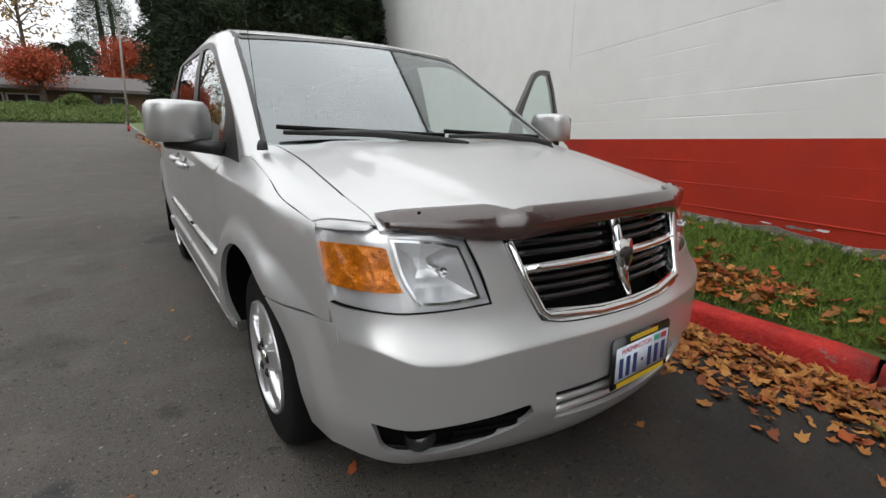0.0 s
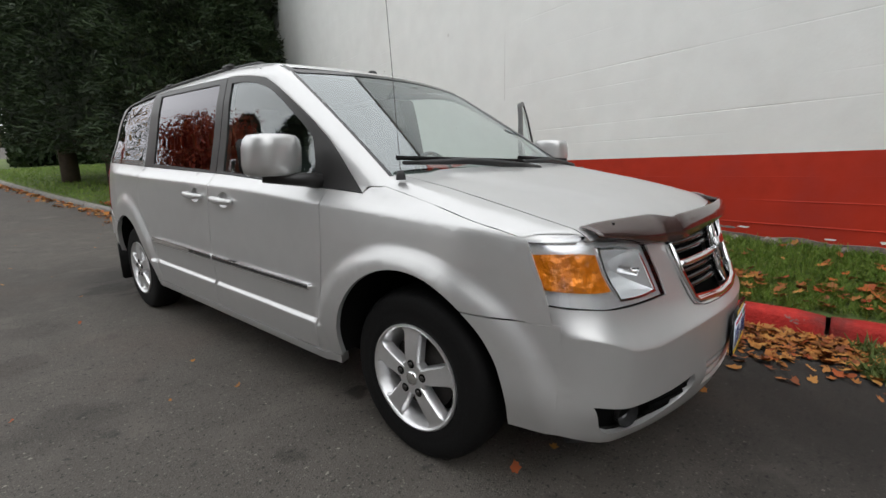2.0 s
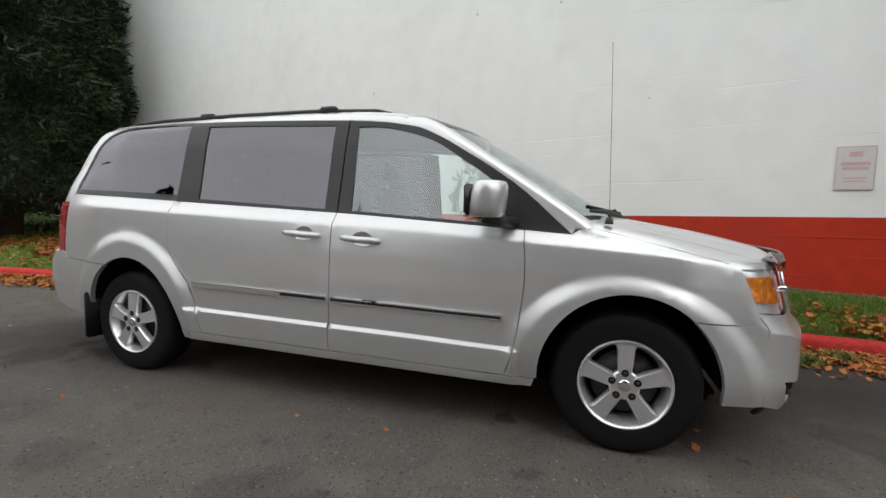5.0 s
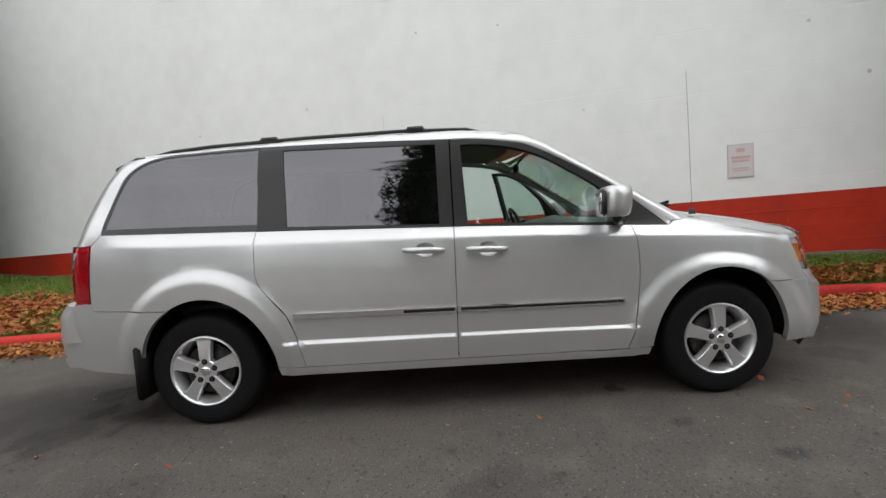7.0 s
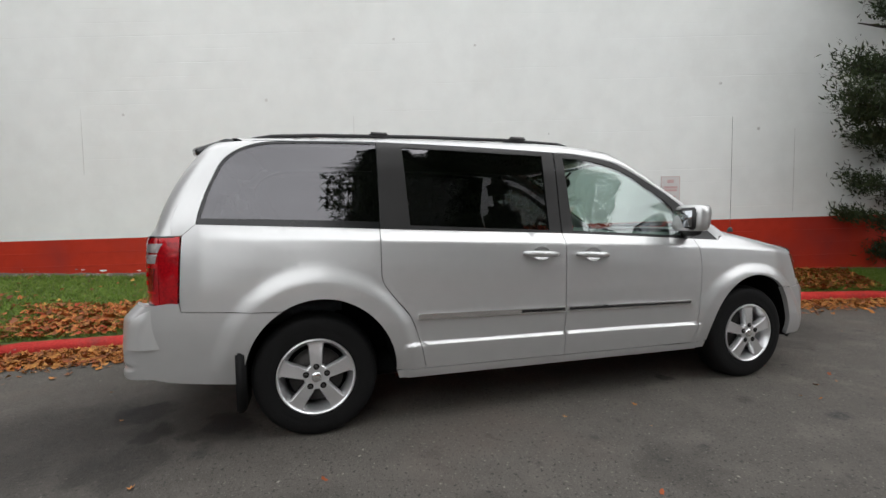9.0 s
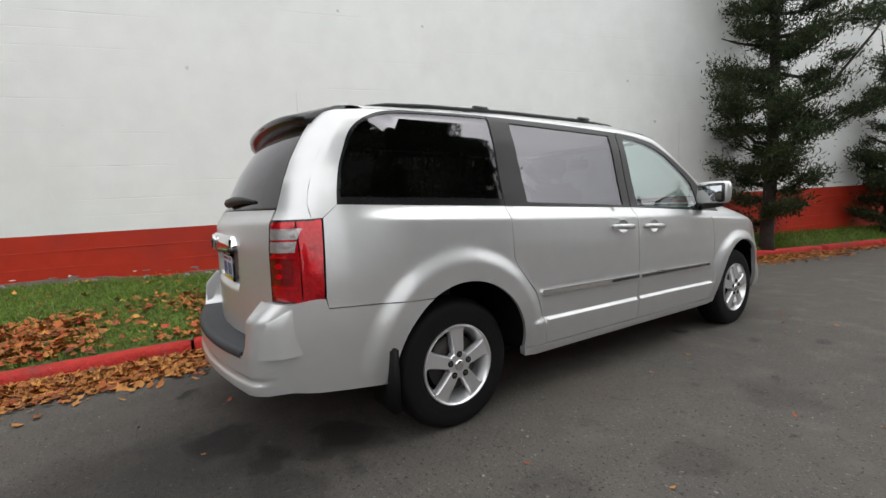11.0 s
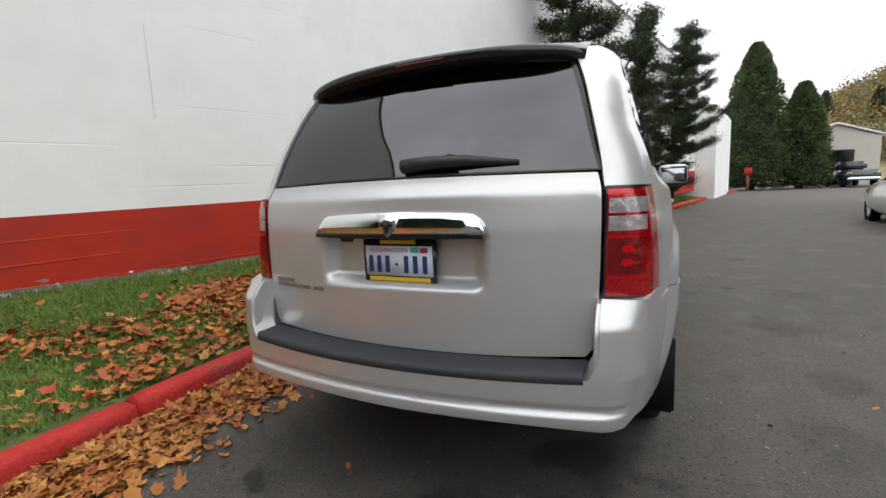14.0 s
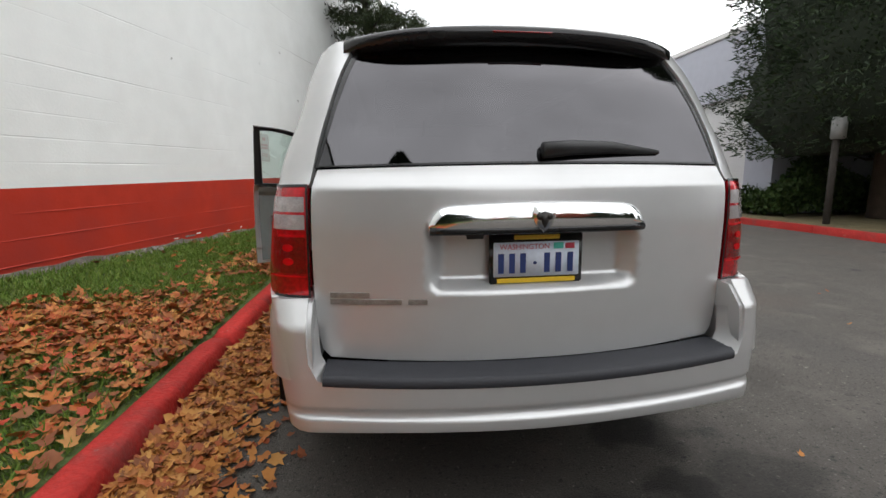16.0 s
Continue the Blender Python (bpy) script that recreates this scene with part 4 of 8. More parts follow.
def sliding_door(mirror):
    panel = outline(BELT(0.0, 1.17), SEAM_R, [SEAM_R[-1], SEAM_B[-1]], SEAM_B[::-1])
    door = skin("sliding_door", [patch(panel, S, LOW, 0.045, holes=[handle_cup(0.066, 0.303, 0.982)], extra=np.r_[CREASE, BELT_CREASE])], M_SILVER, van, "silver sliding door", mirror=mirror)
    frame_out = outline(FRAME_MID, [(1.163, 1.668), (1.166, zb(1.166) + 0.002)], BELT(1.166, 0.002), [(0.002, zb(0) + 0.002), (-0.006, 1.637)])
    skin("window_frame", [patch(frame_out, S, UP, 0.05, 0.002, 0.0, 0.03, holes=[SWIN])], M_FRAME, door, "satin black window frame", mirror=mirror)
    pane("window_pane", SWIN, M_TINT, door, mirror)
    door_handle(door, 0.066, 0.303, 0.982, mirror)
    moulding(door, 0.018, 0.968, mirror, 0.33)
    return door


def fender(mirror):
    side = outline(BELT(-1.045, -1.27), [(-1.27, 1.033), (-1.30, 1.055), (-1.33, z_shoulder(-1.36) - 0.004), SHOULDER[0]], SHOULDER, [(y - 0.014, z) for y, z in HEAD_SIDE],
                   [(HEAD_SIDE[-1][0] - 0.014, 0.662), (-2.03, 0.655), (-1.807, 0.672)], [p for p in arch(-1.544, 0.408, 0.438, lo=49.8)], [ARCH_F[-1], (-1.136, sill(-1.1)), (-0.977, sill(-0.977))], SEAM_F[::-1])
    edge = [(side_x(y, z), y) for y, z in SHOULDER]
    top = outline([(0.762, -1.30), (0.745, -1.45), (0.738, -1.6), (0.745, -1.93), (0.738, -2.12)], [(0.738, -2.12), (0.79, -2.06), edge[-1]], edge[::-1], [edge[0], (0.83, -1.32), (0.762, -1.30)])
    ex = side_x(*HEAD_SIDE[0]) + 0.0035
    brow = outline([(0.737, 0.921), (0.80, 0.922), (ex - 0.004, 0.912)], [(ex - 0.004, 0.909), (ex - 0.004, 0.955)], [(ex - 0.004, 0.955), (0.80, 0.972), (0.737, 0.975)], [(0.737, 0.975), (0.737, 0.915)])
    return skin("front_fender", [patch(side, S, LOW, 0.026, 0.0015, extra=SIDE_LINES), patch(top, "top", LOW, 0.03, 0.0, depth=0), patch(brow, "front", LOW, 0.02, 0, -0.003, 0.0), patch(outline([(-2.16, 0.60), (-2.0, 0.60)], [(-2.0, 0.60), (-2.0, 0.70)], [(-2.0, 0.70), (-2.07, 0.705), (-2.16, 0.675)], [(-2.16, 0.675), (-2.16, 0.60)]), S, LOW, 0.03, 0, -0.005, 0.0), patch(outline([(-2.12, 0.907), (-1.95, 0.905)], [(-1.95, 0.905), (-1.95, 0.965)], [(-1.95, 0.965), (-2.12, 0.945)], [(-2.12, 0.945), (-2.12, 0.907)]), S, LOW, 0.02, 0, -0.004, 0.0)], M_SILVER, van, "silver front wing with flared arch", mirror=mirror)


Z_EDGE = lambda y: float(z_roof(0.70, y)) - 0.022
EDGE = [(y, Z_EDGE(y)) for y in (1.9, 1.6, 1.2, 0.8, 0.4, 0.0, -0.3)]
PILLAR_D = [(2.235, 1.13), (2.245, 1.20), (2.215, 1.30), (2.17, 1.40), (2.11, 1.50), (2.03, 1.60), (1.9, Z_EDGE(1.9))]
PILLAR_A = [(-0.3, Z_EDGE(-0.3)), (-0.46, 1.605), (-0.6, 1.543), (-0.73, 1.468), (-0.895, 1.372), (-1.05, 1.264), (-1.20, 1.13), (-1.29, 1.058)]


def upper_body():
    """Roof, pillars and rails of the body shell."""
    P = []
    strip = outline(FRAME_TOP, FRAME_MID, QUARTER, [QUARTER[-1], (2.19, 1.132)], [(2.19, 1.132), PILLAR_D[0]], PILLAR_D, EDGE, PILLAR_A)
    side = patch(strip, S, UP, 0.03, 0.001, depth=0.012)
    dx = [(side_x(y, z, UP), z) for y, z in PILLAR_D]
    inner = [(0.572, 1.628), (0.62, 1.51), (0.652, 1.40), (0.69, 1.25), (0.712, 1.13)]
    rear = patch(outline(dx, [dx[-1], inner[0]], inner), "rear", UP, 0.03, 0.0, depth=0.02)
    ax = [(side_x(y, z, UP), z) for y, z in PILLAR_A]
    z_a, z_b = ax[0][1], ax[-1][1]
    wx = [(ax[0][0] - 0.034 + (ax[-1][0] - 0.05 - ax[0][0] + 0.034) * (z - z_a) / (z_b - z_a) + 0.05 * (z - z_a) * (z - z_b), z) for x, z in ax][::-1]
    front = patch(outline(ax, wx), "shield", UP, 0.02, 0.0, depth=0.006)
    for q in (side, rear, front):
        P.append(q)
        v, n, f = q
        fl = np.array([-1, 1, 1])
        P.append(([a * fl for a in v], [a * fl for a in n], [t[::-1] for t in f]))
    ex = [(side_x(y, z, UP), y) for y, z in EDGE]
    lead = [(x, -0.615 + 0.29 * x * x) for x in np.linspace(-0.65, 0.65, 13)]
    tail = [(x, 2.02 - 0.14 * x * x) for x in np.linspace(0.60, -0.60, 9)]
    right, left = [(x, y) for x, y in ex][::-1], [(-x, y) for x, y in ex]
    roof = patch(outline(lead, [lead[-1], (0.695, -0.44), right[0]], right, [right[-1], tail[0]], tail, [tail[-1], left[0]], left, [left[-1], (-0.695, -0.44), lead[0]]), "rooftop", UP, 0.05, 0.0, depth=0.0)
    P.append(roof)
    ob = skin("roof", P, M_SILVER, van, "silver roof shell with pillars", mirror=None)
    return ob, ax, wx


def quarter(mirror):
    low = outline(SEAM_R[:6], [SEAM_R[5], SEAM_R[6], SEAM_R[7]], [SEAM_R[-1], (1.093, sill(1.09))], arch(1.503, 0.41, 0.443, lo=0, hi=119),
                  [arch(1.503, 0.41, 0.443, lo=0, hi=119)[-1], (1.9, 0.727), (2.2, 0.738)], [(2.2, 0.738), (2.206, 0.785), (2.19, 1.132)], [(2.19, 1.132), (2.122, 1.19)], BELT(2.122, 1.17))
    panel = skin("rear_quarter_panel", [patch(low, S, LOW, 0.026, 0.0015, extra=SIDE_LINES)], M_SILVER, van, "silver rear quarter panel", mirror=mirror)
    ring = outline(QUARTER, BELT(2.122, 1.166), [(1.166, zb(1.166)), (1.163, 1.668)])
    skin("window_frame", [patch(ring, S, UP, 0.04, 0.001, -0.003, 0.03, holes=[QWIN])], M_GLOSSBLACK, panel, "black window surround", mirror=mirror)
    pane("window_pane", QWIN, M_TINT, panel, mirror)
    rocker = outline([(-1.125, sill(-1.1) - 0.003), (1.092, sill(1.09) - 0.003)], [(1.092, sill(1.09) - 0.003), (1.08, 0.287)], [(1.08, 0.287), (-1.11, 0.274)], [(-1.11, 0.274), (-1.125, sill(-1.1) - 0.003)])
    skin("sill", [patch(rocker, S, LOW, 0.05, 0.001, 0.004, 0.04)], M_SILVER, van, "silver sill panel", mirror=mirror)


for m_ in (False, True):
    for ya, yb_ in ((-0.07, 0.075), (1.02, 1.19)):
        post_ = outline([(ya, 1.09), (ya, 1.63)], [(ya, 1.63), (yb_, 1.645)], [(yb_, 1.645), (yb_, 1.09)], [(yb_, 1.09), (ya, 1.09)])
        skin("door_pillar", [patch(post_, S, UP, 0.1, 0, -0.038, 0)], M_SEAM, van, "dark door pillar", mirror=m_)
roof_shell, A_EDGE, W_EDGE = upper_body()
for side in (False, True):
    fender(side), sliding_door(side), quarter(side)
front_door(False)
open_door = front_door(True)
open_door.rotation_euler[2] = radians(-66)
open_door.scale[1] = 0.87
open_door.location = (0.88, -1.05, 0.6)

# hood
hood_edge = [(0.735, -2.13), (0.741, -1.93), (0.734, -1.6), (0.741, -1.45), (0.758, -1.336)]
hood_back = [(x, -1.50 + 0.285 * x * x) for x in np.linspace(0.758, -0.758, 15)]
hood_front = [(x, -2.302 + 0.293 * x * x) for x in np.linspace(-0.735, 0.735, 17)]
hood_poly = outline(hood_front, hood_edge, hood_back, [(-x, y) for x, y in hood_edge][::-1])


def g_hood(x, y, z):
    """The bonnet has two soft creases that run from the pillars to the grille."""
    u = np.abs(x) - lerp(y, (-2.3, 0.40), (-1.3, 0.60))
    return g_low(x, y, z) - 0.010 * bump01(0.5 - u / 0.10) * bump01((y + 2.3) / 0.3)


nose = outline([(0.44, 0.866), (0.537, 0.876), (0.611, 0.893), (0.731, 0.912)], [(0.731, 0.912), (0.735, 0.945)], [(0.735, 0.945), (0.6, 0.945), (0.44, 0.945)], [(0.44, 0.945), (0.44, 0.866)])
nose_q = patch(nose, "front", g_low, 0.03, 0, -0.006, 0.0)
hood = skin("bonnet", [patch(hood_poly, "top", g_hood, 0.04, 0.002), nose_q, ([v * np.array([-1, 1, 1]) for v in nose_q[0]], [v * np.array([-1, 1, 1]) for v in nose_q[1]], [f[::-1] for f in nose_q[2]])], M_SILVER, van, "silver bonnet", mirror=None)
for x in (-0.02, 0.56):
    part("washer_jet", lathe([(0.012, 0.0), (0.012, 0.01), (0.006, 0.014), (0, 0.015)], 10, pose(x, -1.56, float(z_hood(x, -1.56)))), M_BLACK, hood)

# cowl and windscreen
shield_poly = outline(W_EDGE, [W_EDGE[-1], (0.645, 1.628)], [(x, 1.644 - 0.038 * x * x) for x in np.linspace(0.645, -0.645, 11)], [(-x, z) for x, z in W_EDGE][::-1], [(-W_EDGE[0][0], W_EDGE[0][1]), (-0.4, 1.055), (0, 1.05), (0.4, 1.055), W_EDGE[0]])
def g_screen(x, y, z):
    return y_shield(np.abs(x), z) - y


screen = pane("windscreen", shield_poly, M_SCREEN, van, None, "shield", g_screen, -0.008, 0.07)
skin("windscreen_border", [patch(shield_poly, "shield", g_screen, 0.04, 0.0, -0.0045, 0.0, holes=[inset(shield_poly, 0.02)])], M_GLOSSBLACK, screen, "black printed glass border", mirror=None)
WZ, WX = [p[1] for p in W_EDGE], [p[0] for p in W_EDGE]
if WZ[0] > WZ[-1]:
    WZ, WX = WZ[::-1], WX[::-1]
for s in (1, -1):
    bm = bmesh.new()
    rows = []
    for z in np.linspace(1.062, 1.64, 30):
        ys = float(np.interp(z, [p[1] for p in FRAME_TOP], [p[0] for p in FRAME_TOP])) - 0.003
        wx_ = float(np.interp(z, WZ, WX)) - 0.004
        p0 = np.array((side_x(ys, z, UP), ys))
        p1 = np.array((wx_, float(y_shield(wx_, z)) + 0.004))
        d = p1 - p0
        nrm = np.array((-d[1], d[0])) / np.hypot(*d)
        if nrm[0] < 0:
            nrm = -nrm
        row = []
        for t in np.linspace(0, 1, 11):
            c = p0 + d * t
            lo, hi = -0.05, 0.15
            for _ in range(30):
                m = (lo + hi) / 2
                q = c + nrm * m
                if float(g_up(q[0], q[1], z)) > 0:
                    hi = m
                else:
                    lo = m
            q = c + nrm * (lo + 0.0025 * math.sin(math.pi * min(1, max(0, t))) ** 0.5)
            row.append(bm.verts.new((s * q[0], q[1], z)))
        rows.append(row)
    for a, b in zip(rows, rows[1:]):
        for k in range(10):
            bm.faces.new((a[k], a[k + 1], b[k + 1], b[k]))
    part("windscreen_pillar", bm, M_SILVER, van, "silver windscreen pillar")
cowl = outline([(x, -1.49 + 0.285 * x * x) for x in np.linspace(-0.75, 0.75, 13)], [(x, -1.30 + 0.24 * x * x) for x in np.linspace(0.75, -0.75, 13)])
skin("cowl", [patch(cowl, "top", g_low, 0.06, 0, -0.03, 0.0)], M_BLACK, van, "black cowl panel", mirror=None)


def wiper(name, pts, parent):
    bm = bmesh.new()
    tube(pts, 0.014, 8, bm, radii=[0.02] + [0.015] * (len(pts) - 2) + [0.008])
    arm = part(name, bm, M_BLACK, parent, "black wiper arm")
    a, b = Vector(pts[1]), Vector(pts[-1])
    bm = bmesh.new()
    up = Vector((0, 0.012, 0.02))
    q = [a.lerp(b, t) + up * (1 if k else 1) for k, t in enumerate((-0.05, 0.3, 0.6, 0.9, 1.03))]
    tube(q, 0.010, 6, bm)
    part("wiper_blade", bm, M_RUBBER, arm)


def on_screen(x, z, lift=0.02):
    return (x, float(y_shield(x, z)) - lift, z + 0.6 * lift)


wiper("wiper", [on_screen(0.0, 1.085), on_screen(-0.12, 1.11), on_screen(-0.4, 1.135), on_screen(-0.72, 1.135)], van)
wiper("wiper", [on_screen(0.66, 1.085), on_screen(0.55, 1.105), on_screen(0.3, 1.125), on_screen(-0.05, 1.125)], van)

# antenna
bm = bmesh.new()
lathe([(0.02, 0), (0.018, 0.02), (0.01, 0.035), (0, 0.036)], 12, pose(-0.823, -1.437, 1.085), bm)
mast = part("antenna_foot", bm, M_BLACK, van)
bm = tube([(-0.823, -1.437, 1.11), (-0.827, -1.425, 1.5), (-0.832, -1.41, 1.92)], 0.0012, 6)
part("antenna_rod", bm, M_ALLOYDARK, mast)


# front bumper, grille and lamps
def mirrored(pts):
    return [(-x, z) for x, z in pts][::-1]


CORNER_Y = -2.11
corner = [(side_x(CORNER_Y, z), z) for z in (0.30, 0.38, 0.46, 0.54, 0.6, 0.662)]
edge_x = [side_x(y, z) - 0.001 for y, z in HEAD_SIDE]
lamp_under = [(corner[-1][0], 0.662), (edge_x[3] + 0.001, 0.715), (0.825, 0.707), (0.782, 0.703), (0.711, 0.695), (0.60, 0.696), (0.484, 0.704)]
strip_out = [(0.484, 0.704), (0.50, 0.79), (0.527, 0.872)]
strip_in = [(0.430, 0.868), (0.395, 0.76), (0.358, 0.648)]
grille_low = [(0.358, 0.648), (0.30, 0.636), (0.15, 0.630), (0, 0.628)]
bottom = [(0, 0.232), (0.3, 0.235), (0.55, 0.236), (0.72, 0.252), (corner[0][0], 0.30)]
half = [corner, lamp_under, strip_out, [strip_out[-1], strip_in[0]], strip_in, grille_low]
left_half = [mirrored(s) for s in half][::-1]
bumper_poly = outline(*half, *left_half, mirrored(bottom), bottom)
fog = [(0.808, 0.408), (0.72, 0.394), (0.55, 0.402), (0.412, 0.420)]
fog_hole = outline(fog, [(0.412, 0.420), (0.40, 0.395), (0.44, 0.352), (0.52, 0.318)], [(0.52, 0.318), (0.60, 0.298), (0.70, 0.297), (0.772, 0.313), (0.808, 0.408)], step=0.02)
fog_hole_l = np.array([(-x, z) for x, z in fog_hole][::-1])
slot = outline([(0.33, 0.438), (0, 0.443), (-0.33, 0.438)], [(-0.33, 0.438), (-0.318, 0.34)], [(-0.318, 0.34), (0, 0.326), (0.318, 0.34)], [(0.318, 0.34), (0.33, 0.438)])
bside = outline([(CORNER_Y, 0.662), (-2.03, 0.652), (-1.809, 0.668)], arch(-1.544, 0.408, 0.438, lo=49.2, hi=4)[0:], [arch(-1.544, 0.408, 0.438, lo=49.2, hi=4)[-1], (-1.948, 0.29)], [(-1.948, 0.29), (CORNER_Y, 0.30)], [(CORNER_Y, 0.30), (CORNER_Y, 0.662)])


def mirror_patch(q):
    v, n, f = q
    fl = np.array([-1, 1, 1])
    return [a * fl for a in v], [a * fl for a in n], [t[::-1] for t in f]


shelf_x = np.arange(-0.87, 0.871, 0.0145)
shelf_z = lerp(np.abs(shelf_x), (0, 0.606), (0.318, 0.602), (0.476, 0.590), (0.61, 0.572), (0.71, 0.580), (0.79, 0.62), (0.9, 0.64))
shelf_pts = np.concatenate([np.c_[shelf_x, shelf_z + d] for d in (-0.006, 0.0015, 0.012)])
bs = patch(bside, S, LOW, 0.026, 0.0, depth=0.03, extra=ARCH_RINGS)
join = patch(outline([(-2.17, 0.30), (-2.05, 0.30)], [(-2.05, 0.30), (-2.05, 0.655)], [(-2.05, 0.655), (-2.17, 0.672)], [(-2.17, 0.672), (-2.17, 0.30)]), S, LOW, 0.02, 0.0, -0.004, 0.0)
bumper = skin("front_bumper", [patch(bumper_poly, "front", LOW, 0.02, 0.0, depth=0.016, holes=[fog_hole, fog_hole_l, slot], extra=shelf_pts), bs, mirror_patch(bs), join, mirror_patch(join)], M_SILVER, van, "silver front bumper", mirror=None)
chin = outline([(-0.8, 0.215), (-0.5, 0.185), (0, 0.175), (0.5, 0.185), (0.8, 0.215)], [(0.8, 0.30), (0.5, 0.25), (0, 0.24), (-0.5, 0.25), (-0.8, 0.30)])
skin("chin_spoiler", [patch(chin, "front", LOW, 0.06, 0, -0.03, 0.02)], M_BLACK, bumper, "black lower lip", mirror=None)
for s in (1, -1):
    backing = fog_hole if s == 1 else fog_hole_l
    skin("fog_recess", [patch(inset(backing, -0.03), "front", LOW, 0.05, 0, -0.034, 0)], M_SEAM, bumper, mirror=None)
    for k, z in enumerate((0.328, 0.355, 0.382)):
        x0, x1 = (0.43, 0.61) if k else (0.47, 0.61)
        bm = bmesh.new()
        tube([(s * x, float(y_front(x, z)) + 0.016, z) for x in np.linspace(x0, x1, 5)], 0.008, 6, bm)
        part("fog_louvre", bm, M_SEAM, bumper)
    bm = lathe([(0.0, -0.012), (0.032, -0.008), (0.04, 0.0), (0.043, 0.03)], 24, pose(s * 0.685, float(y_front(0.685, 0.35)) + 0.042, 0.357, 90, 0, 0) @ pose(0, 0, 0, 0, s * 25, 0))
    part("fog_lamp", bm, M_FOG, bumper, "round clear fog lamp")
skin("lower_grille_backing", [patch(inset(slot, -0.03), "front", LOW, 0.05, 0, -0.06, 0)], M_BLACK, bumper, mirror=None)
for z, r in ((0.40, 0.011), (0.362, 0.013)):
    bm = bmesh.new()
    tube([(x, float(y_front(x, z)) + 0.022, z) for x in np.linspace(-0.33, 0.33, 13)], r, 8, bm)
    part("lower_grille_bar", bm, M_SILVER, bumper)

for s in (1, -1):
    lens = [(edge_x[0], 0.908), (0.80, 0.919), (0.731, 0.917), (0.611, 0.897), (0.531, 0.874)]
    lp = outline(lens, [(0.531, 0.874), (0.505, 0.79), (0.487, 0.709)], [(0.487, 0.709), (0.60, 0.701), (0.711, 0.700), (0.775, 0.707), (edge_x[3], 0.718)], [(edge_x[3], 0.722), (edge_x[2], 0.79), (edge_x[1], 0.86), (edge_x[0], 0.908)], step=0.02)
    bowl = outline([(0.714, 0.886), (0.62, 0.876), (0.548, 0.862)], [(0.548, 0.862), (0.526, 0.79), (0.510, 0.722)], [(0.510, 0.722), (0.60, 0.713), (0.672, 0.715)], [(0.672, 0.715), (0.702, 0.79), (0.714, 0.886)], step=0.02)
    lamp = skin("headlamp", [patch(lp, "front", LOW, 0.02, -0.002, -0.02, 0.0, holes=[bowl])], M_REFLECTOR, van, "clear headlamp with amber indicator", mirror=(s == 1) if s == 1 else False)
    skin("lamp_bezel", [patch(inset(lp, -0.0045), "front", LOW, 0.02, 0.0, -0.006, 0.02, holes=[inset(lp, -0.0015)])], M_SEAM, lamp, mirror=s == 1)
    amber = outline([(edge_x[1] - 0.0015, 0.868), (0.835, 0.871), (0.77, 0.870), (0.728, 0.863)], [(0.728, 0.863), (0.720, 0.80), (0.702, 0.750)], [(0.702, 0.750), (0.76, 0.751), (0.825, 0.757), (edge_x[3] - 0.0015, 0.762)], step=0.012)
    skin("indicator", [patch(amber, "front", LOW, 0.02, 0, -0.010, 0.02)], M_AMBER, lamp, "amber indicator lens", mirror=s == 1)
    skin("reflector_rim", [patch(bowl, "front", LOW, 0.02, 0, -0.014, 0.012, holes=[inset(bowl, 0.007)])], M_CHROME, lamp, mirror=s == 1)
    bx, bz = 0.61, 0.80
    bm = bmesh.new()
    rim = to_form(np.asarray(bowl), "front", LOW)[0]
    rows = []
    for q in (1.0, 0.86, 0.66, 0.42, 0.2):
        rows.append([bm.verts.new((s * (bx + (p[0] - bx) * q), float(y_front(bx, bz)) * (1 - q) + p[1] * q + 0.016 + 0.075 * (1 - q * q), bz + (p[2] - bz) * q)) for p in rim])
    for a, b in zip(rows, rows[1:]):
        for k in range(len(a)):
            bm.faces.new((a[k], a[(k + 1) % len(a)], b[(k + 1) % len(b)], b[k]))
    bm.faces.new(rows[-1])
    part("lamp_bowl", bm, M_REFLECTOR, lamp, smooth=False)
    bm = lathe([(0.0, -0.012), (0.013, -0.01), (0.014, 0.05)], 14, pose(s * bx, float(y_front(bx, bz)) + 0.034, bz, 90, 0, 0))
    part("bulb", bm, M_CHROME, lamp)
    cover = skin("lamp_cover", [patch(lp, "front", LOW, 0.03, -0.001, 0.0, 0.0)], M_LAMPGLASS, lamp, mirror=s == 1)
    cover.visible_shadow = False

# grille
g_top = [(0.430, 0.872), (0.2, 0.905), (0, 0.915), (-0.2, 0.905), (-0.430, 0.872)]
g_out = outline(g_top[::-1], strip_in, grille_low, [(-x, z) for x, z in grille_low][::-1], mirrored(strip_in))
grille = skin("grille", [patch(inset(g_out, -0.01), "front", LOW, 0.05, 0, -0.075, 0)], M_SEAM, van, "chrome cross-bar grille with black louvres", mirror=None)
ring_out = outline([(0.425, 0.86), (0.392, 0.76), (0.357, 0.65)], [(0.357, 0.65), (0.30, 0.638), (0.15, 0.632), (0, 0.630), (-0.15, 0.632), (-0.30, 0.638), (-0.357, 0.65)], [(-0.357, 0.65), (-0.392, 0.76), (-0.425, 0.86)],
                   [(-0.425, 0.86), (-0.409, 0.86)], [(-0.409, 0.86), (-0.372, 0.755), (-0.337, 0.676)], [(-0.337, 0.676), (-0.15, 0.660), (0, 0.658), (0.15, 0.660), (0.337, 0.676)], [(0.337, 0.676), (0.372, 0.755), (0.409, 0.86)], step=0.02)
skin("grille_surround", [patch(ring_out, "front", LOW, 0.02, 0.0005, 0.006, 0.05)], M_CHROME, grille, "chrome grille surround", mirror=None)
bm = bmesh.new()
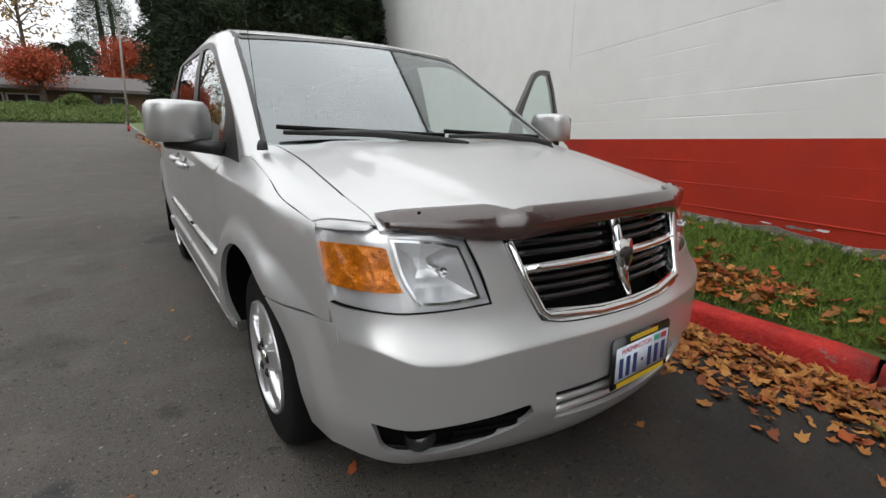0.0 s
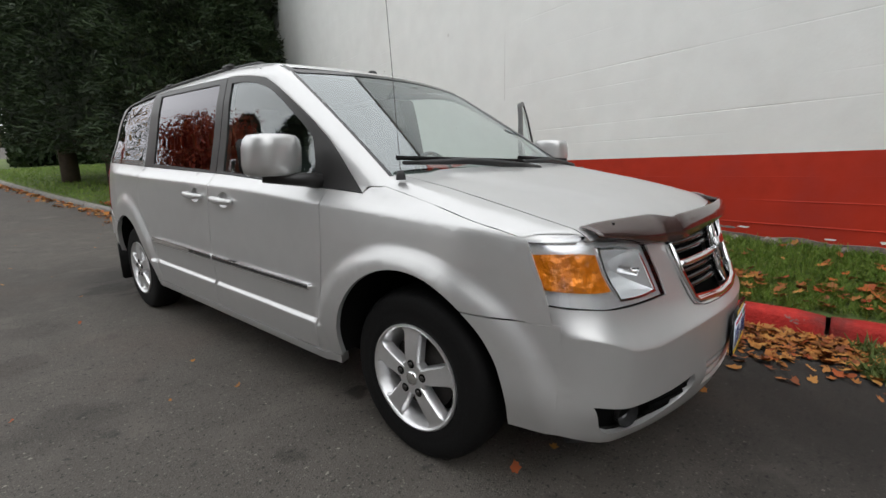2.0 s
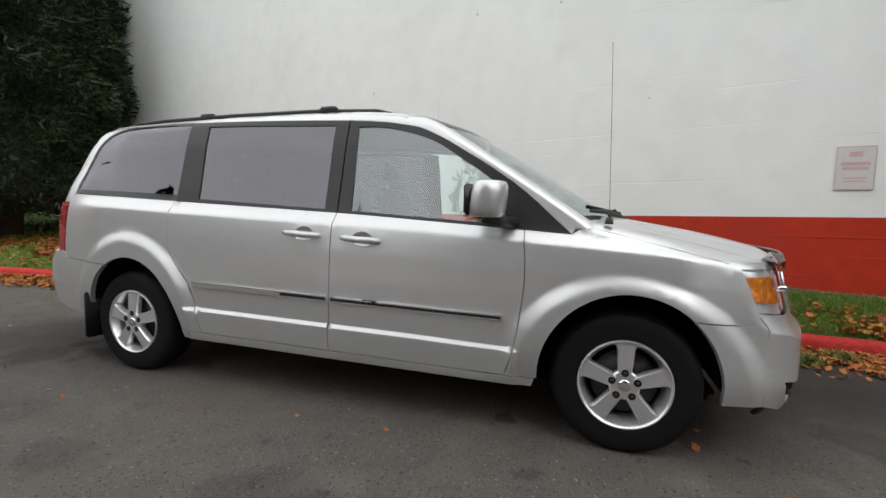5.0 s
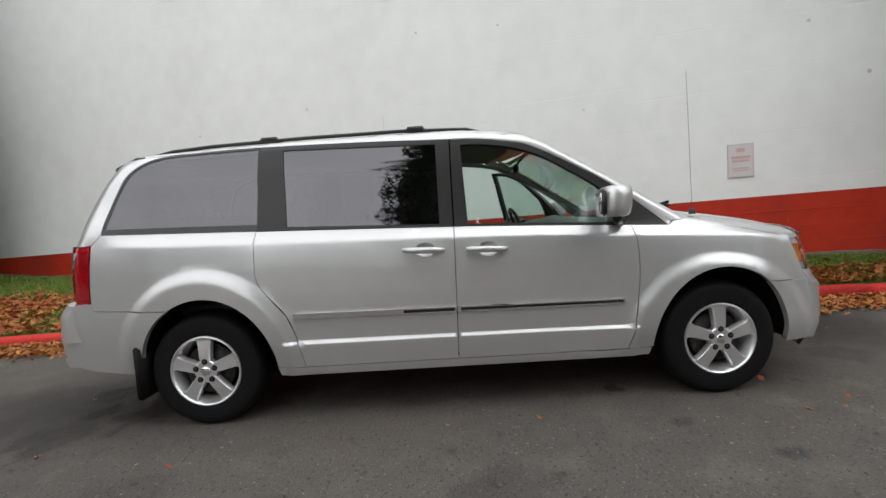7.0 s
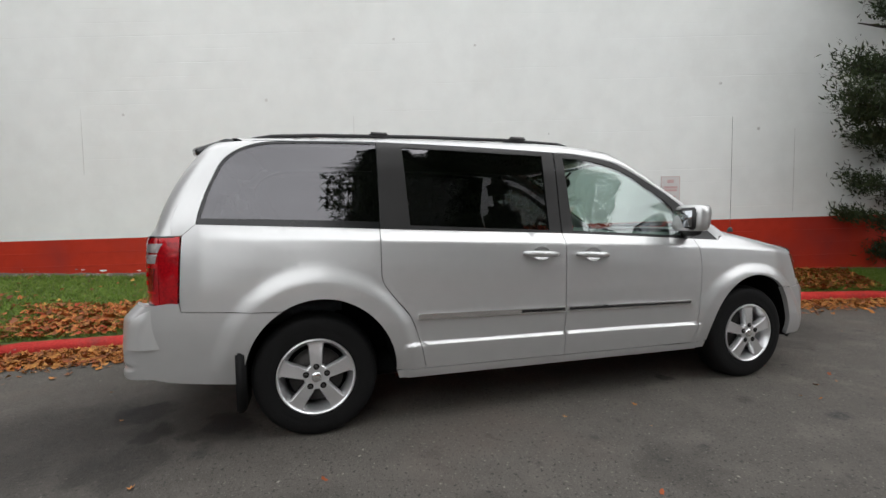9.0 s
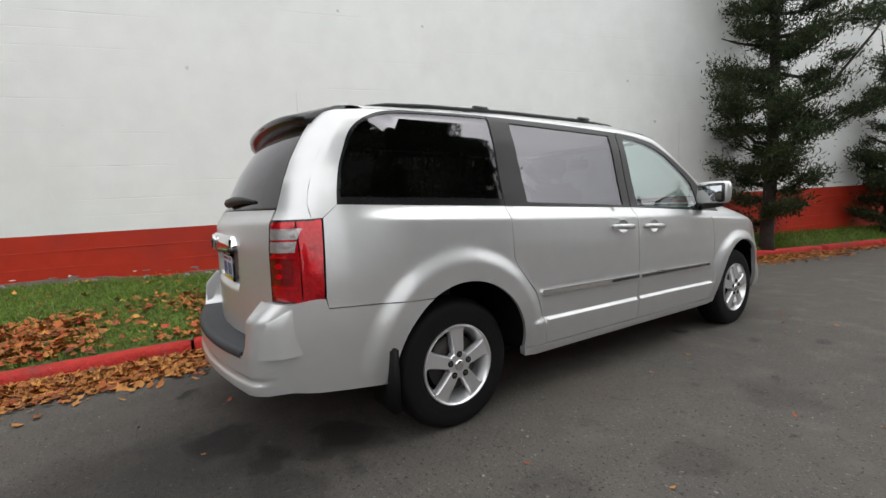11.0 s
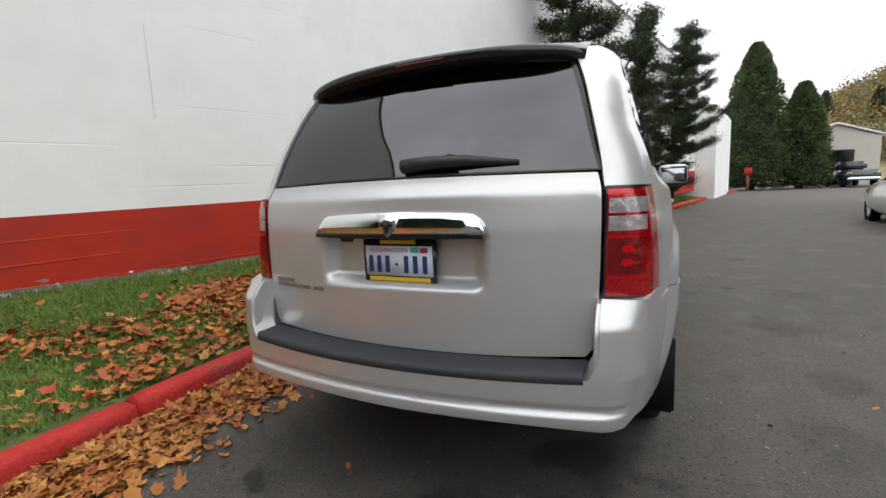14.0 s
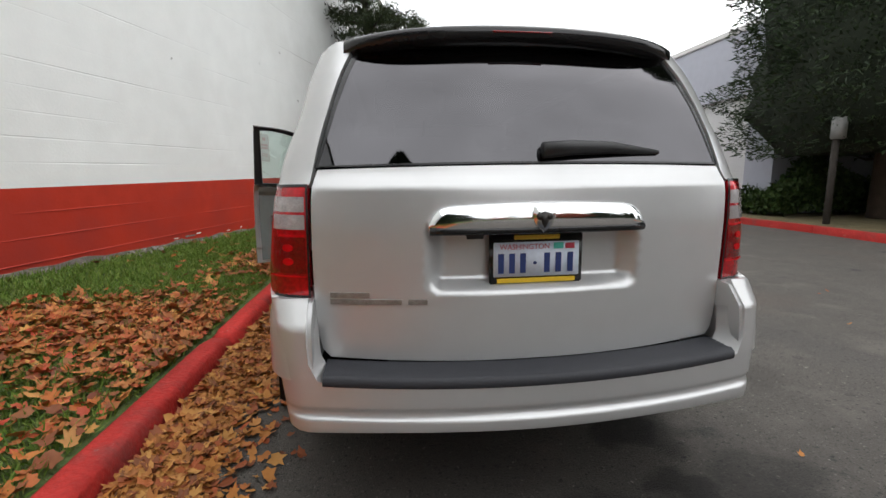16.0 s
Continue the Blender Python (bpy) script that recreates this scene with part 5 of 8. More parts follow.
edge = [(0.417, 0.862), (0.383, 0.757), (0.350, 0.672), (0.335, 0.658), (0.15, 0.647), (0, 0.645)]
edge += mirrored(edge[:-1])
tube([(x, float(y_front(x, z)) - 0.006, z) for x, z in edge], 0.013, 8, bm)
part("surround_bead", bm, M_CHROME, grille)
bm = bmesh.new()
tube([(x, float(y_front(x, 0.786)) - 0.002, 0.788 - 0.03 * x * x) for x in np.linspace(-0.385, 0.385, 15)], 0.0135, 10, bm)
part("bar_bead", bm, M_CHROME, grille)
for z0, z1, xa, xb in ((0.772, 0.797, 0.40, 0.385),):
    bar = outline([(-xa, z1), (0, z1 + 0.005), (xa, z1)], [(xa, z1), (xb, z0)], [(xb, z0), (0, z0 + 0.005), (-xb, z0)], step=0.02)
    skin("grille_bar", [patch(bar, "front", LOW, 0.02, 0, 0.004, 0.04)], M_CHROME, grille, mirror=None)
part("grille_post", tube([(0, float(y_front(0, z)) + 0.006, z) for z in (0.905, 0.84, 0.78, 0.72, 0.66)], 0.02, 14, radii=[0.017, 0.021, 0.024, 0.02, 0.015]), M_CHROME, grille)
for z in (0.695, 0.722, 0.749, 0.822, 0.850, 0.878):
    xm = 0.345 + (z - 0.65) * 0.28
    for s in (1, -1):
        bm = bmesh.new()
        pts = [(s * x, float(y_front(x, z)) + 0.022, z) for x in np.linspace(0.03, xm, 9)]
        tube(pts, 0.011, 6, bm)
        part("louvre", bm, M_GLOSSBLACK, grille)


def shield_badge(m, size, parent):
    """A plain shield-shaped emblem with a raised rim."""
    poly = [(-0.5, 0.5), (-0.25, 0.56), (0, 0.58), (0.25, 0.56), (0.5, 0.5), (0.5, 0.1), (0.36, -0.3), (0, -0.62), (-0.36, -0.3), (-0.5, 0.1)]
    bm = prism([(x * size, y * size) for x, y in poly], 0, 0.008, m, bevel=0.003)
    b = part("emblem", bm, M_CHROME, parent, "chrome shield emblem")
    bm = bmesh.new()
    for s in (1, -1):
        lathe([(0.16 * size, 0.0), (0.13 * size, 0.006), (0.05 * size, 0.008), (0, 0.008)], 12, m @ pose(s * 0.22 * size, 0.08 * size, 0.008), bm)
    prism([(x * size * 0.34, y * size * 0.6 - 0.05 * size) for x, y in poly], 0.008, 0.013, m, bm)
    part("emblem_relief", bm, M_ALLOYDARK, b)


shield_badge(pose(0, float(y_front(0, 0.785)) - 0.014, 0.785, 78, 0, 0), 0.088, grille)

# smoked bug deflector on the bonnet's leading edge: a steep middle and two laid-back wings
bm = bmesh.new()
rows = []
for x in list(np.linspace(-0.725, -0.43, 14)) + list(np.linspace(-0.40, 0.40, 27)) + list(np.linspace(0.43, 0.725, 14)):
    a = abs(x)
    wing = float(np.clip((a - 0.395) / 0.04, 0, 1))
    end = float(np.clip((a - 0.66) / 0.065, 0, 1)) ** 2
    zb_ = float(np.interp(a, (0, 0.2, 0.40, 0.46, 0.537, 0.611, 0.725), (0.903, 0.896, 0.872, 0.872, 0.880, 0.897, 0.917)))
    yb_ = float(y_front(a, zb_)) - 0.040 + 0.018 * wing
    yt = yb_ + 0.026 + 0.036 * wing
    z_form = float(to_form(np.array([[x, yt + 0.012]]), "top", g_low)[0][0][2]) + 0.012 - 0.006 * end
    zt = max(zb_ + 0.03, z_form * wing + (float(z_hood(x, yb_ + 0.05)) + 0.008) * (1 - wing))
    zm, ym = zb_ + (zt - zb_) * 0.55, yb_ + (yt - yb_) * 0.42 - 0.010 + 0.004 * wing
    sec = [(yb_ + 0.006, zb_), (yb_, zb_ + 0.004), (ym, zm), (yt - 0.004, zt - 0.003), (yt + 0.004, zt), (yt + 0.010, zt - 0.005), (ym + 0.007, zm)]
    rows.append([bm.verts.new((x, y, z)) for y, z in sec])
for a, b in zip(rows, rows[1:]):
    for k in range(len(a)):
        bm.faces.new((a[k], a[(k + 1) % len(a)], b[(k + 1) % len(b)], b[k]))
bm.faces.new(rows[0]), bm.faces.new(rows[-1])
deflector = part("bug_deflector", bm, M_SMOKE, hood, "smoked brown acrylic bug deflector")
for x in (-0.63, 0.63):
    part("fixing_screw", lathe([(0.007, 0), (0.006, 0.004), (0, 0.005)], 10, pose(x, float(y_front(abs(x), 0.94)) + 0.012, 0.945, 60, 0, 0)), M_SEAM, deflector)

# tail: gate, lamps, bumper


def scoop(x, z):
    return 0.065 * bump01((0.355 - np.abs(x)) / 0.06) * bump01((z - 0.785) / 0.045) * bump01((1.012 - z) / 0.02)


def g_gate(x, y, z):
    ax = np.abs(x)
    g = rmax(ax - w_body(y, z), y - (y_back(ax, z) - scoop(ax, z)), 0.07)
    return g


gate_poly = outline([(-0.690, 1.178), (-0.35, 1.184), (0, 1.186), (0.35, 1.184), (0.690, 1.178)], [(0.690, 1.178), (0.706, 1.12), (0.710, 0.95), (0.708, 0.79), (0.70, 0.65), (0.69, 0.60), (0.665, 0.572)],
                    [(0.665, 0.572), (0.35, 0.562), (0, 0.560), (-0.35, 0.562), (-0.665, 0.572)], [(-0.665, 0.572), (-0.69, 0.60), (-0.70, 0.65), (-0.708, 0.79), (-0.710, 0.95), (-0.706, 1.12), (-0.690, 1.178)])
gate = skin("tailgate", [patch(gate_poly, "rear", g_gate, 0.024, 0.003)], M_SILVER, van, "silver tailgate", mirror=None)
glass_edge = [(0.690, 1.190), (0.660, 1.29), (0.626, 1.41), (0.586, 1.53), (0.548, 1.615)]
glass_poly = outline(glass_edge, [(x, 1.648 - 0.10 * x * x) for x in np.linspace(0.548, -0.548, 11)], mirrored(glass_edge), [(-0.690, 1.190), (-0.3, 1.196), (0, 1.197), (0.3, 1.196), (0.690, 1.190)])
frame_edge = [(0.706, 1.183), (0.683, 1.25), (0.645, 1.40), (0.612, 1.51), (0.565, 1.628)]
frame_poly = outline(frame_edge, [(x, 1.672 - 0.12 * x * x) for x in np.linspace(0.565, -0.565, 11)], mirrored(frame_edge), [(-0.706, 1.183), (0, 1.189), (0.706, 1.183)])
skin("gate_window_frame", [patch(frame_poly, "rear", UP, 0.04, 0.002, -0.006, 0.03, holes=[glass_poly])], M_GLOSSBLACK, gate, "gloss black window surround", mirror=None)
pane("rear_window", glass_poly, M_TINTREAR, gate, None, "rear", UP, -0.008, 0.06)

yb = lambda x: float(y_back(abs(x), 1.03))
bm = bmesh.new()
rows = []
for x in np.linspace(-0.348, 0.348, 35):
    e = max(0.0, (abs(x) - 0.29) / 0.058)
    zt = 1.070 - 0.01 * (x / 0.3) ** 2 - 0.035 * e * e
    sec = [(-0.012, zt), (0.010, zt - 0.001), (0.022, zt - 0.008), (0.032, zt - 0.035 + 0.015 * e), (0.034, 0.996), (0.030, 0.986), (-0.012, 0.986)]
    rows.append([bm.verts.new((x, yb(x) + d * (1 - 0.25 * e), z)) for d, z in sec])
for p, q in zip(rows, rows[1:]):
    for k in range(6):
        bm.faces.new((p[k], p[k + 1], q[k + 1], q[k]))
bm.faces.new(rows[0]), bm.faces.new(rows[-1])
chrome_bar = part("light_bar", bm, M_CHROME, gate, "chrome number-plate light bar")
bm = bmesh.new()
tube([(x, yb(x) + 0.022, 0.986) for x in np.linspace(-0.345, 0.345, 15)], 0.014, 8, bm)
part("bar_lip", bm, M_GLOSSBLACK, chrome_bar)
shield_badge(pose(0, yb(0) + 0.034, 1.022, 90, 0, 180), 0.07, chrome_bar)
part("gate_release", rbox(0.205, yb(0.2) + 0.008, 0.974, 0.075, 0.035, 0.03, 0.012), M_BLACK, chrome_bar, "black gate release under the bar")


def number_plate(m, parent_label):
    """Plate in a dealer's frame; number and dealer's name are plain bars."""
    plate = new("number_plate")
    tagged(plate, parent_label, "number plate")
    bm = rbox(0, 0, 0, 0.31, 0.165, 0.012, 0.005, m)
    part("plate_frame", bm, M_GLOSSBLACK, plate, "black dealer frame")
    bm = rbox(0, -0.002, 0.0055, 0.284, 0.112, 0.006, 0.002, m)
    part("plate_face", bm, M_PLATE, plate, "white and pale blue plate face")
    for x in (-0.118, -0.082, -0.046, 0.034, 0.072, 0.112):
        bm = box(x - 0.0095, -0.046, 0.0085, x + 0.0095, 0.018, 0.0098)
        bmesh.ops.transform(bm, matrix=m, verts=bm.verts)
        part("number_bar", bm, M_PLATEBLUE, plate, smooth=False)
    bm = lathe([(0.006, 0.0085), (0.006, 0.0098), (0, 0.0098)], 10, m @ pose(-0.006, -0.014, 0))
    part("number_dot", bm, M_PLATEBLUE, plate)
    for name, x0, x1, y0, y1, z, mt in (("dealer_bar", -0.075, 0.075, 0.062, 0.076, 0.0062, M_YELLOW), ("dealer_bar", -0.13, 0.13, -0.078, -0.063, 0.0062, M_YELLOW), ("month_sticker", 0.055, 0.088, 0.03, 0.05, 0.0088, M_GREENTAB), ("year_sticker", 0.094, 0.125, 0.03, 0.048, 0.0088, M_PLATERED)):
        bm = box(x0, y0, z - 0.001, x1, y1, z + 0.001)
        bmesh.ops.transform(bm, matrix=m, verts=bm.verts)
        part(name, bm, mt, plate, smooth=False)
    cu = bpy.data.curves.new("state_name", "FONT")
    cu.body, cu.size, cu.align_x, cu.extrude = "WASHINGTON", 0.024, "CENTER", 0.0005
    tx = new("state_name", cu)
    tx.data.materials.append(M_PLATERED)
    tx.parent = plate
    tx.matrix_local = m @ pose(-0.04, 0.031, 0.009)
    return plate


rear_plate = number_plate(pose(-0.005, 2.456, 0.887, 90, 0, 180), "white number plate in a black and yellow frame on the tailgate")
front_plate = number_plate(pose(0.008, float(y_front(0, 0.48)) - 0.012, 0.482, 88, 0, 0), "white number plate in a black and yellow frame on the bumper")

for s in (1, -1):
    m_ = s == 1
    TY = 2.30
    tx = [(side_x(TY, z), z) for z in (0.772, 0.9, 1.0, 1.128)]
    back = outline(tx, [tx[-1], (0.716, 1.128)], [(0.716, 1.128), (0.718, 0.95), (0.716, 0.772)])
    flank = outline([(TY, 0.772), (2.214, 0.772)], [(2.214, 0.772), (2.206, 0.95), (2.196, 1.128)], [(2.196, 1.128), (TY, 1.128)], [(TY, 1.128), (TY, 0.772)])
    lamp = skin("tail_lamp", [patch(back, "rear", LOW, 0.03, 0.001, 0.003, 0.02), patch(flank, S, LOW, 0.03, 0.001, 0.003, 0.02)], M_REDLENS, van, "red tail lamp with clear reversing windows", mirror=m_)
    for name, z0, z1, mt in (("reversing_window", 1.045, 1.092, M_CLEARLENS), ("reversing_window", 0.99, 1.036, M_CLEARLENS), ("brake_reflector", 0.85, 0.965, M_DARKRED)):
        w = outline([(0.727, z0), (0.834, z0)], [(0.834, z0), (0.834, z1)], [(0.834, z1), (0.727, z1)], [(0.727, z1), (0.727, z0)], step=0.015)
        skin(name, [patch(w, "rear", LOW, 0.02, 0, 0.0055, 0.002)], mt, lamp, mirror=m_)
    for z0, z1 in ((1.1285, 1.121), (0.772, 0.7795)):
        w = outline([(0.716, z0), (0.838, z0)], [(0.838, z0), (0.838, z1)], [(0.838, z1), (0.716, z1)], [(0.716, z1), (0.716, z0)], step=0.015)
        skin("lamp_rim", [patch(w, "rear", LOW, 0.02, 0, 0.0052, 0.002)], M_GLOSSBLACK, lamp, mirror=m_)
    w = outline([(0.716, 0.78), (0.722, 0.78)], [(0.722, 0.78), (0.722, 1.12)], [(0.722, 1.12), (0.716, 1.12)], [(0.716, 1.12), (0.716, 0.78)], step=0.015)
    skin("lamp_rim", [patch(w, "rear", LOW, 0.02, 0, 0.0052, 0.002)], M_GLOSSBLACK, lamp, mirror=m_)
    for z0, z1, x1 in ((0.968, 0.974, 0.81), (0.838, 0.843, 0.846)):
        w = outline([(0.727, z0), (x1, z0)], [(x1, z0), (x1, z1)], [(x1, z1), (0.727, z1)], [(0.727, z1), (0.727, z0)], step=0.015)
        skin("lens_rib", [patch(w, "rear", LOW, 0.02, 0, 0.008, 0.003)], M_REDBULB, lamp, mirror=m_)
    for z in (0.932, 0.888):
        w = outline([(0.782 + 0.017 * math.cos(q), z + 0.012 * math.sin(q)) for q in np.linspace(0, 2 * math.pi, 15)], step=0.01)
        skin("bulb_bowl", [patch(w, "rear", LOW, 0.012, 0, 0.0085, 0.002)], M_REDBULB, lamp, mirror=m_)

BY = 2.36
bx = [(side_x(BY, z, g_bumper), z) for z in (0.378, 0.45, 0.55, 0.65, 0.77)]
brear = outline(bx, [bx[-1], (0.80, 0.778), (0.718, 0.783)], [(0.718, 0.782), (0.715, 0.60), (0.69, 0.548)], [(0.69, 0.548), (0, 0.540), (-0.69, 0.548)], [(-0.69, 0.548), (-0.715, 0.60), (-0.718, 0.782)], [(-0.718, 0.783), (-0.80, 0.778), (-bx[-1][0], 0.77)], [(-x, z) for x, z in bx][::-1], [(-bx[0][0], 0.378), (-0.6, 0.388), (-0.4, 0.392), (0, 0.39), (0.4, 0.392), (0.6, 0.388), bx[0]])
af = arch(1.503, 0.41, 0.443, lo=120, hi=176)
bflank = outline([af[0], (1.9, 0.724), (2.2, 0.735)], [(2.2, 0.735), (2.21, 0.780), (BY, 0.77)], [(BY, 0.77), (BY, 0.378)], [(BY, 0.378), (2.25, 0.358), (1.93, 0.335)], [(1.93, 0.335), af[-1]], af[::-1])
fl = patch(bflank, S, g_bumper, 0.026, 0.0, depth=0.03, extra=ARCH_RINGS)
rbump = skin("rear_bumper", [patch(brear, "rear", g_bumper, 0.015, 0.0, depth=0.10), fl, mirror_patch(fl)], M_SILVER, van, "silver rear bumper with step", mirror=None)
bm = bmesh.new()
rows = []
for x in np.linspace(-0.675, 0.675, 31):
    o, i = float(y_bumper(abs(x), 0.5)), float(y_back(abs(x), 0.58)) - 0.01
    sec = [(i, 0.556)]
    for k in range(5):
        y = i + (o - 0.03 - i) * (k + 1) / 6
        sec += [(y, 0.562), (y + 0.004, 0.558)]
    sec += [(o - 0.012, 0.562), (o + 0.002, 0.553), (o + 0.004, 0.535), (o + 0.001, 0.528)]
    rows.append([bm.verts.new((x, y, z + 0.006 * (x / 0.68) ** 2)) for y, z in sec])
for a, b in zip(rows, rows[1:]):
    for k in range(len(a) - 1):
        bm.faces.new((a[k], a[k + 1], b[k + 1], b[k]))
part("step_pad", bm, M_PAD, rbump, "dark grey ribbed plastic step pad")

for x0, x1, z in ((0.53, 0.655, 0.782), (0.35, 0.41, 0.760), (0.43, 0.655, 0.760)):
    bm = bmesh.new()
    rows = [[bm.verts.new((x, float(y_back(abs(x), z)) + d, z + h)) for d, h in ((0.0, -0.009), (0.004, -0.008), (0.004, 0.008), (0.0, 0.009))] for x in np.linspace(x0, x1, 6)]
    for p, q in zip(rows, rows[1:]):
        for k in range(3):
            bm.faces.new((p[k], p[k + 1], q[k + 1], q[k]))
    part("badge_bar", bm, M_BADGE, gate, "plain metal badge bar", smooth=False)

# solid inner corners of the bumper, either side of the gate
for m_ in (False, True):
    bm, rows = bmesh.new(), []
    for x in np.linspace(0.7045, 0.85, 10):
        out = [(float(y_bumper(x, z)) - 0.010 - 0.075 * max(0.0, (x - 0.77) / 0.08) ** 2, z) for z in (0.545, 0.60, 0.66, 0.705, 0.735, 0.755, 0.768)]
        rows.append([bm.verts.new((x if m_ else -x, q, z)) for q, z in [(2.26, 0.545)] + out + [(2.40 - 0.19 * x * x, 0.776), (2.24, 0.778)]])
    for p, q in zip(rows, rows[1:]):
        for k in range(len(p) - 1):
            bm.faces.new((p[k], p[k + 1], q[k + 1], q[k]))
    bm.faces.new(rows[0]), bm.faces.new(rows[-1])
    smooth_by_angle(part("bumper_corner", bm, M_SILVER, rbump), 40)
# spoiler with high brake lamp
bm = bmesh.new()
rows = []
for x in np.linspace(-0.615, 0.615, 29):
    a = abs(x) / 0.615
    yr = 2.245 - 0.13 * x * x - 0.05 * a ** 6
    zt = float(z_roof(x, 1.97)) + 0.002 - 0.012 * a ** 6
    zl = zt - 0.052 - 0.012 * a * a
    sec = [(1.93 - 0.05 * a ** 4, zt), (2.03 - 0.08 * x * x, zt + 0.006), (yr - 0.01, zl + 0.012), (yr, zl), (yr - 0.004, zl - 0.026), (yr - 0.06, zl - 0.045), (2.09 - 0.13 * x * x, zl - 0.05), (1.98, zt - 0.05)]
    rows.append([bm.verts.new((x, y, z)) for y, z in sec])
for a, b in zip(rows, rows[1:]):
    for k in range(len(a)):
        bm.faces.new((a[k], a[(k + 1) % len(a)], b[(k + 1) % len(b)], b[k]))
bm.faces.new(rows[0]), bm.faces.new(rows[-1])
spoiler = part("roof_spoiler", bm, M_GLOSSBLACK, gate, "gloss black roof spoiler")
bm = rbox(0.0, 2.232, 1.636, 0.22, 0.03, 0.016, 0.006)
part("high_brake_lamp", bm, M_DARKRED, spoiler)
bm = bmesh.new()
tube([(-0.02, 2.435, 1.228), (-0.12, 2.43, 1.236), (-0.26, 2.415, 1.236), (-0.44, 2.385, 1.222)], 0.02, 8, bm, radii=[0.026, 0.024, 0.02, 0.008])
part("rear_wiper", bm, M_BLACK, gate, "black rear wiper")

# roof aerial and rails
part("roof_aerial", lathe([(0.032, -0.004), (0.030, 0.012), (0.018, 0.022), (0, 0.024)], 18, pose(0.0, -0.40, float(z_roof(0, -0.40)))), M_BLACK, van, "small black roof aerial")
for s in (1, -1):
    bm = bmesh.new()
    pts = [(s * x, y, float(z_roof(x, y)) + h) for x, y, h in ((0.60, -0.22, -0.006), (0.61, -0.12, 0.012), (0.63, 0.3, 0.016), (0.64, 0.9, 0.016), (0.64, 1.5, 0.014), (0.63, 1.75, 0.008), (0.62, 1.86, -0.008))]
    tube(pts, 0.0115, 8, bm)
    rail = part("roof_rail", bm, M_BLACK, van, "black roof rail")
    for y in (0.2, 1.13):
        bm = rbox(s * 0.63, y, float(z_roof(0.63, y)) + 0.026, 0.045, 0.12, 0.026, 0.011)
        part("crossbar_foot", bm, M_FRAME, rail)
for y in (0.2, 1.13):
    part("crossbar", tube([(x, y, float(z_roof(x, y)) + 0.030 - 0.004 * abs(x)) for x in np.linspace(-0.62, 0.62, 9)], 0.009, 8), M_FRAME, van, "black roof crossbar")


# wheels
def wheel(x_out, wy, mirror):
    s = 1 if mirror else -1
    m = pose(s * x_out, wy, 0.338, 0, 90 * s, 0)
    turn = 180 if s > 0 else 0
    bm = lathe([(0.206, -0.012), (0.214, 0.0), (0.212, 0.010), (0.206, 0.012), (0.200, 0.007), (0.196, -0.004), (0.184, -0.026), (0.176, -0.05), (0.173, -0.10), (0.19, -0.19)], 56, m)
    lathe([(0.070, -0.03), (0.070, 0.004), (0.064, 0.010), (0.04, 0.012), (0.03, 0.009), (0, 0.009)], 40, m, bm)
    rim = smooth_by_angle(part("wheel", bm, M_ALLOY, van, "five-spoke silver alloy wheel"), 40)
    for k in range(5):
        bm = bmesh.new()
        r = m @ pose(0, 0, 0, 0, 0, turn + 72 * k)
        rows = []
        for d, w, h in ((0.035, 0.026, 0.010), (0.06, 0.031, 0.013), (0.09, 0.034, 0.013), (0.14, 0.038, 0.009), (0.172, 0.041, 0.005), (0.188, 0.046, 0.003), (0.198, 0.058, 0.004), (0.2035, 0.064, 0.006)):
            rows.append([bm.verts.new(r @ Vector((math.sqrt(max(d * d - (t * t if d > 0.18 else 0), 0)), t, z))) for t, z in ((-w, h - 0.045), (-w, h - 0.008), (-w + 0.006, h), (-w * 0.4, h - 0.001), (w * 0.4, h - 0.001), (w - 0.006, h), (w, h - 0.008), (w, h - 0.045))])
        for a, b in zip(rows, rows[1:]):
            for i in range(len(a)):
                bm.faces.new((a[i], a[(i + 1) % len(a)], b[(i + 1) % len(b)], b[i]))
        bm.faces.new(rows[0]), bm.faces.new(rows[-1])
        smooth_by_angle(part("spoke", bm, M_ALLOY, rim), 40)
    prof = [(0.215, -0.19), (0.26, -0.205), (0.31, -0.20), (0.333, -0.185), (0.345, -0.15), (0.345, -0.06), (0.338, -0.028), (0.325, -0.008), (0.312, 0.0), (0.30, 0.002), (0.27, 0.008), (0.262, 0.006), (0.245, 0.008), (0.228, 0.007), (0.214, 0.002), (0.203, -0.014)]
    bm = lathe(prof, 64, m)
    for v in bm.verts:
        v.co.z = max(v.co.z, 0.001)
    part("tyre", bm, M_RUBBER, rim, "black tyre")
    bm = lathe([(0.05, -0.055), (0.15, -0.055), (0.15, -0.075), (0.05, -0.075)], 32, m)
    part("brake_disc", bm, M_ALLOYDARK, rim)
    # black disc that stands in for the shade behind the spokes
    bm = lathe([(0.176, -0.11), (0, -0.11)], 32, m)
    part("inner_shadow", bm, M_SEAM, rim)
    for k in range(5):
        q = m @ pose(0, 0, 0, 0, 0, turn + 72 * k) @ pose(0.059, 0, 0)
        # raised black disc painted as the shade of a lug recess
        bm = lathe([(0.0175, 0.010), (0.0165, 0.0142), (0.0145, 0.0142), (0.0135, 0.0132), (0, 0.0132)], 18, q)
        part("lug_hole", bm, M_SEAM, rim)
        bm = lathe([(0.0105, 0.0125), (0.0105, 0.0165), (0.008, 0.0195), (0.0, 0.0205)], 6, q)
        part("lug_nut", bm, M_ALLOYDARK, rim)
    bm = lathe([(0.029, 0.008), (0.028, 0.014), (0.022, 0.017), (0, 0.018)], 20, m)
    part("hub_cap", bm, M_CHROME, rim)


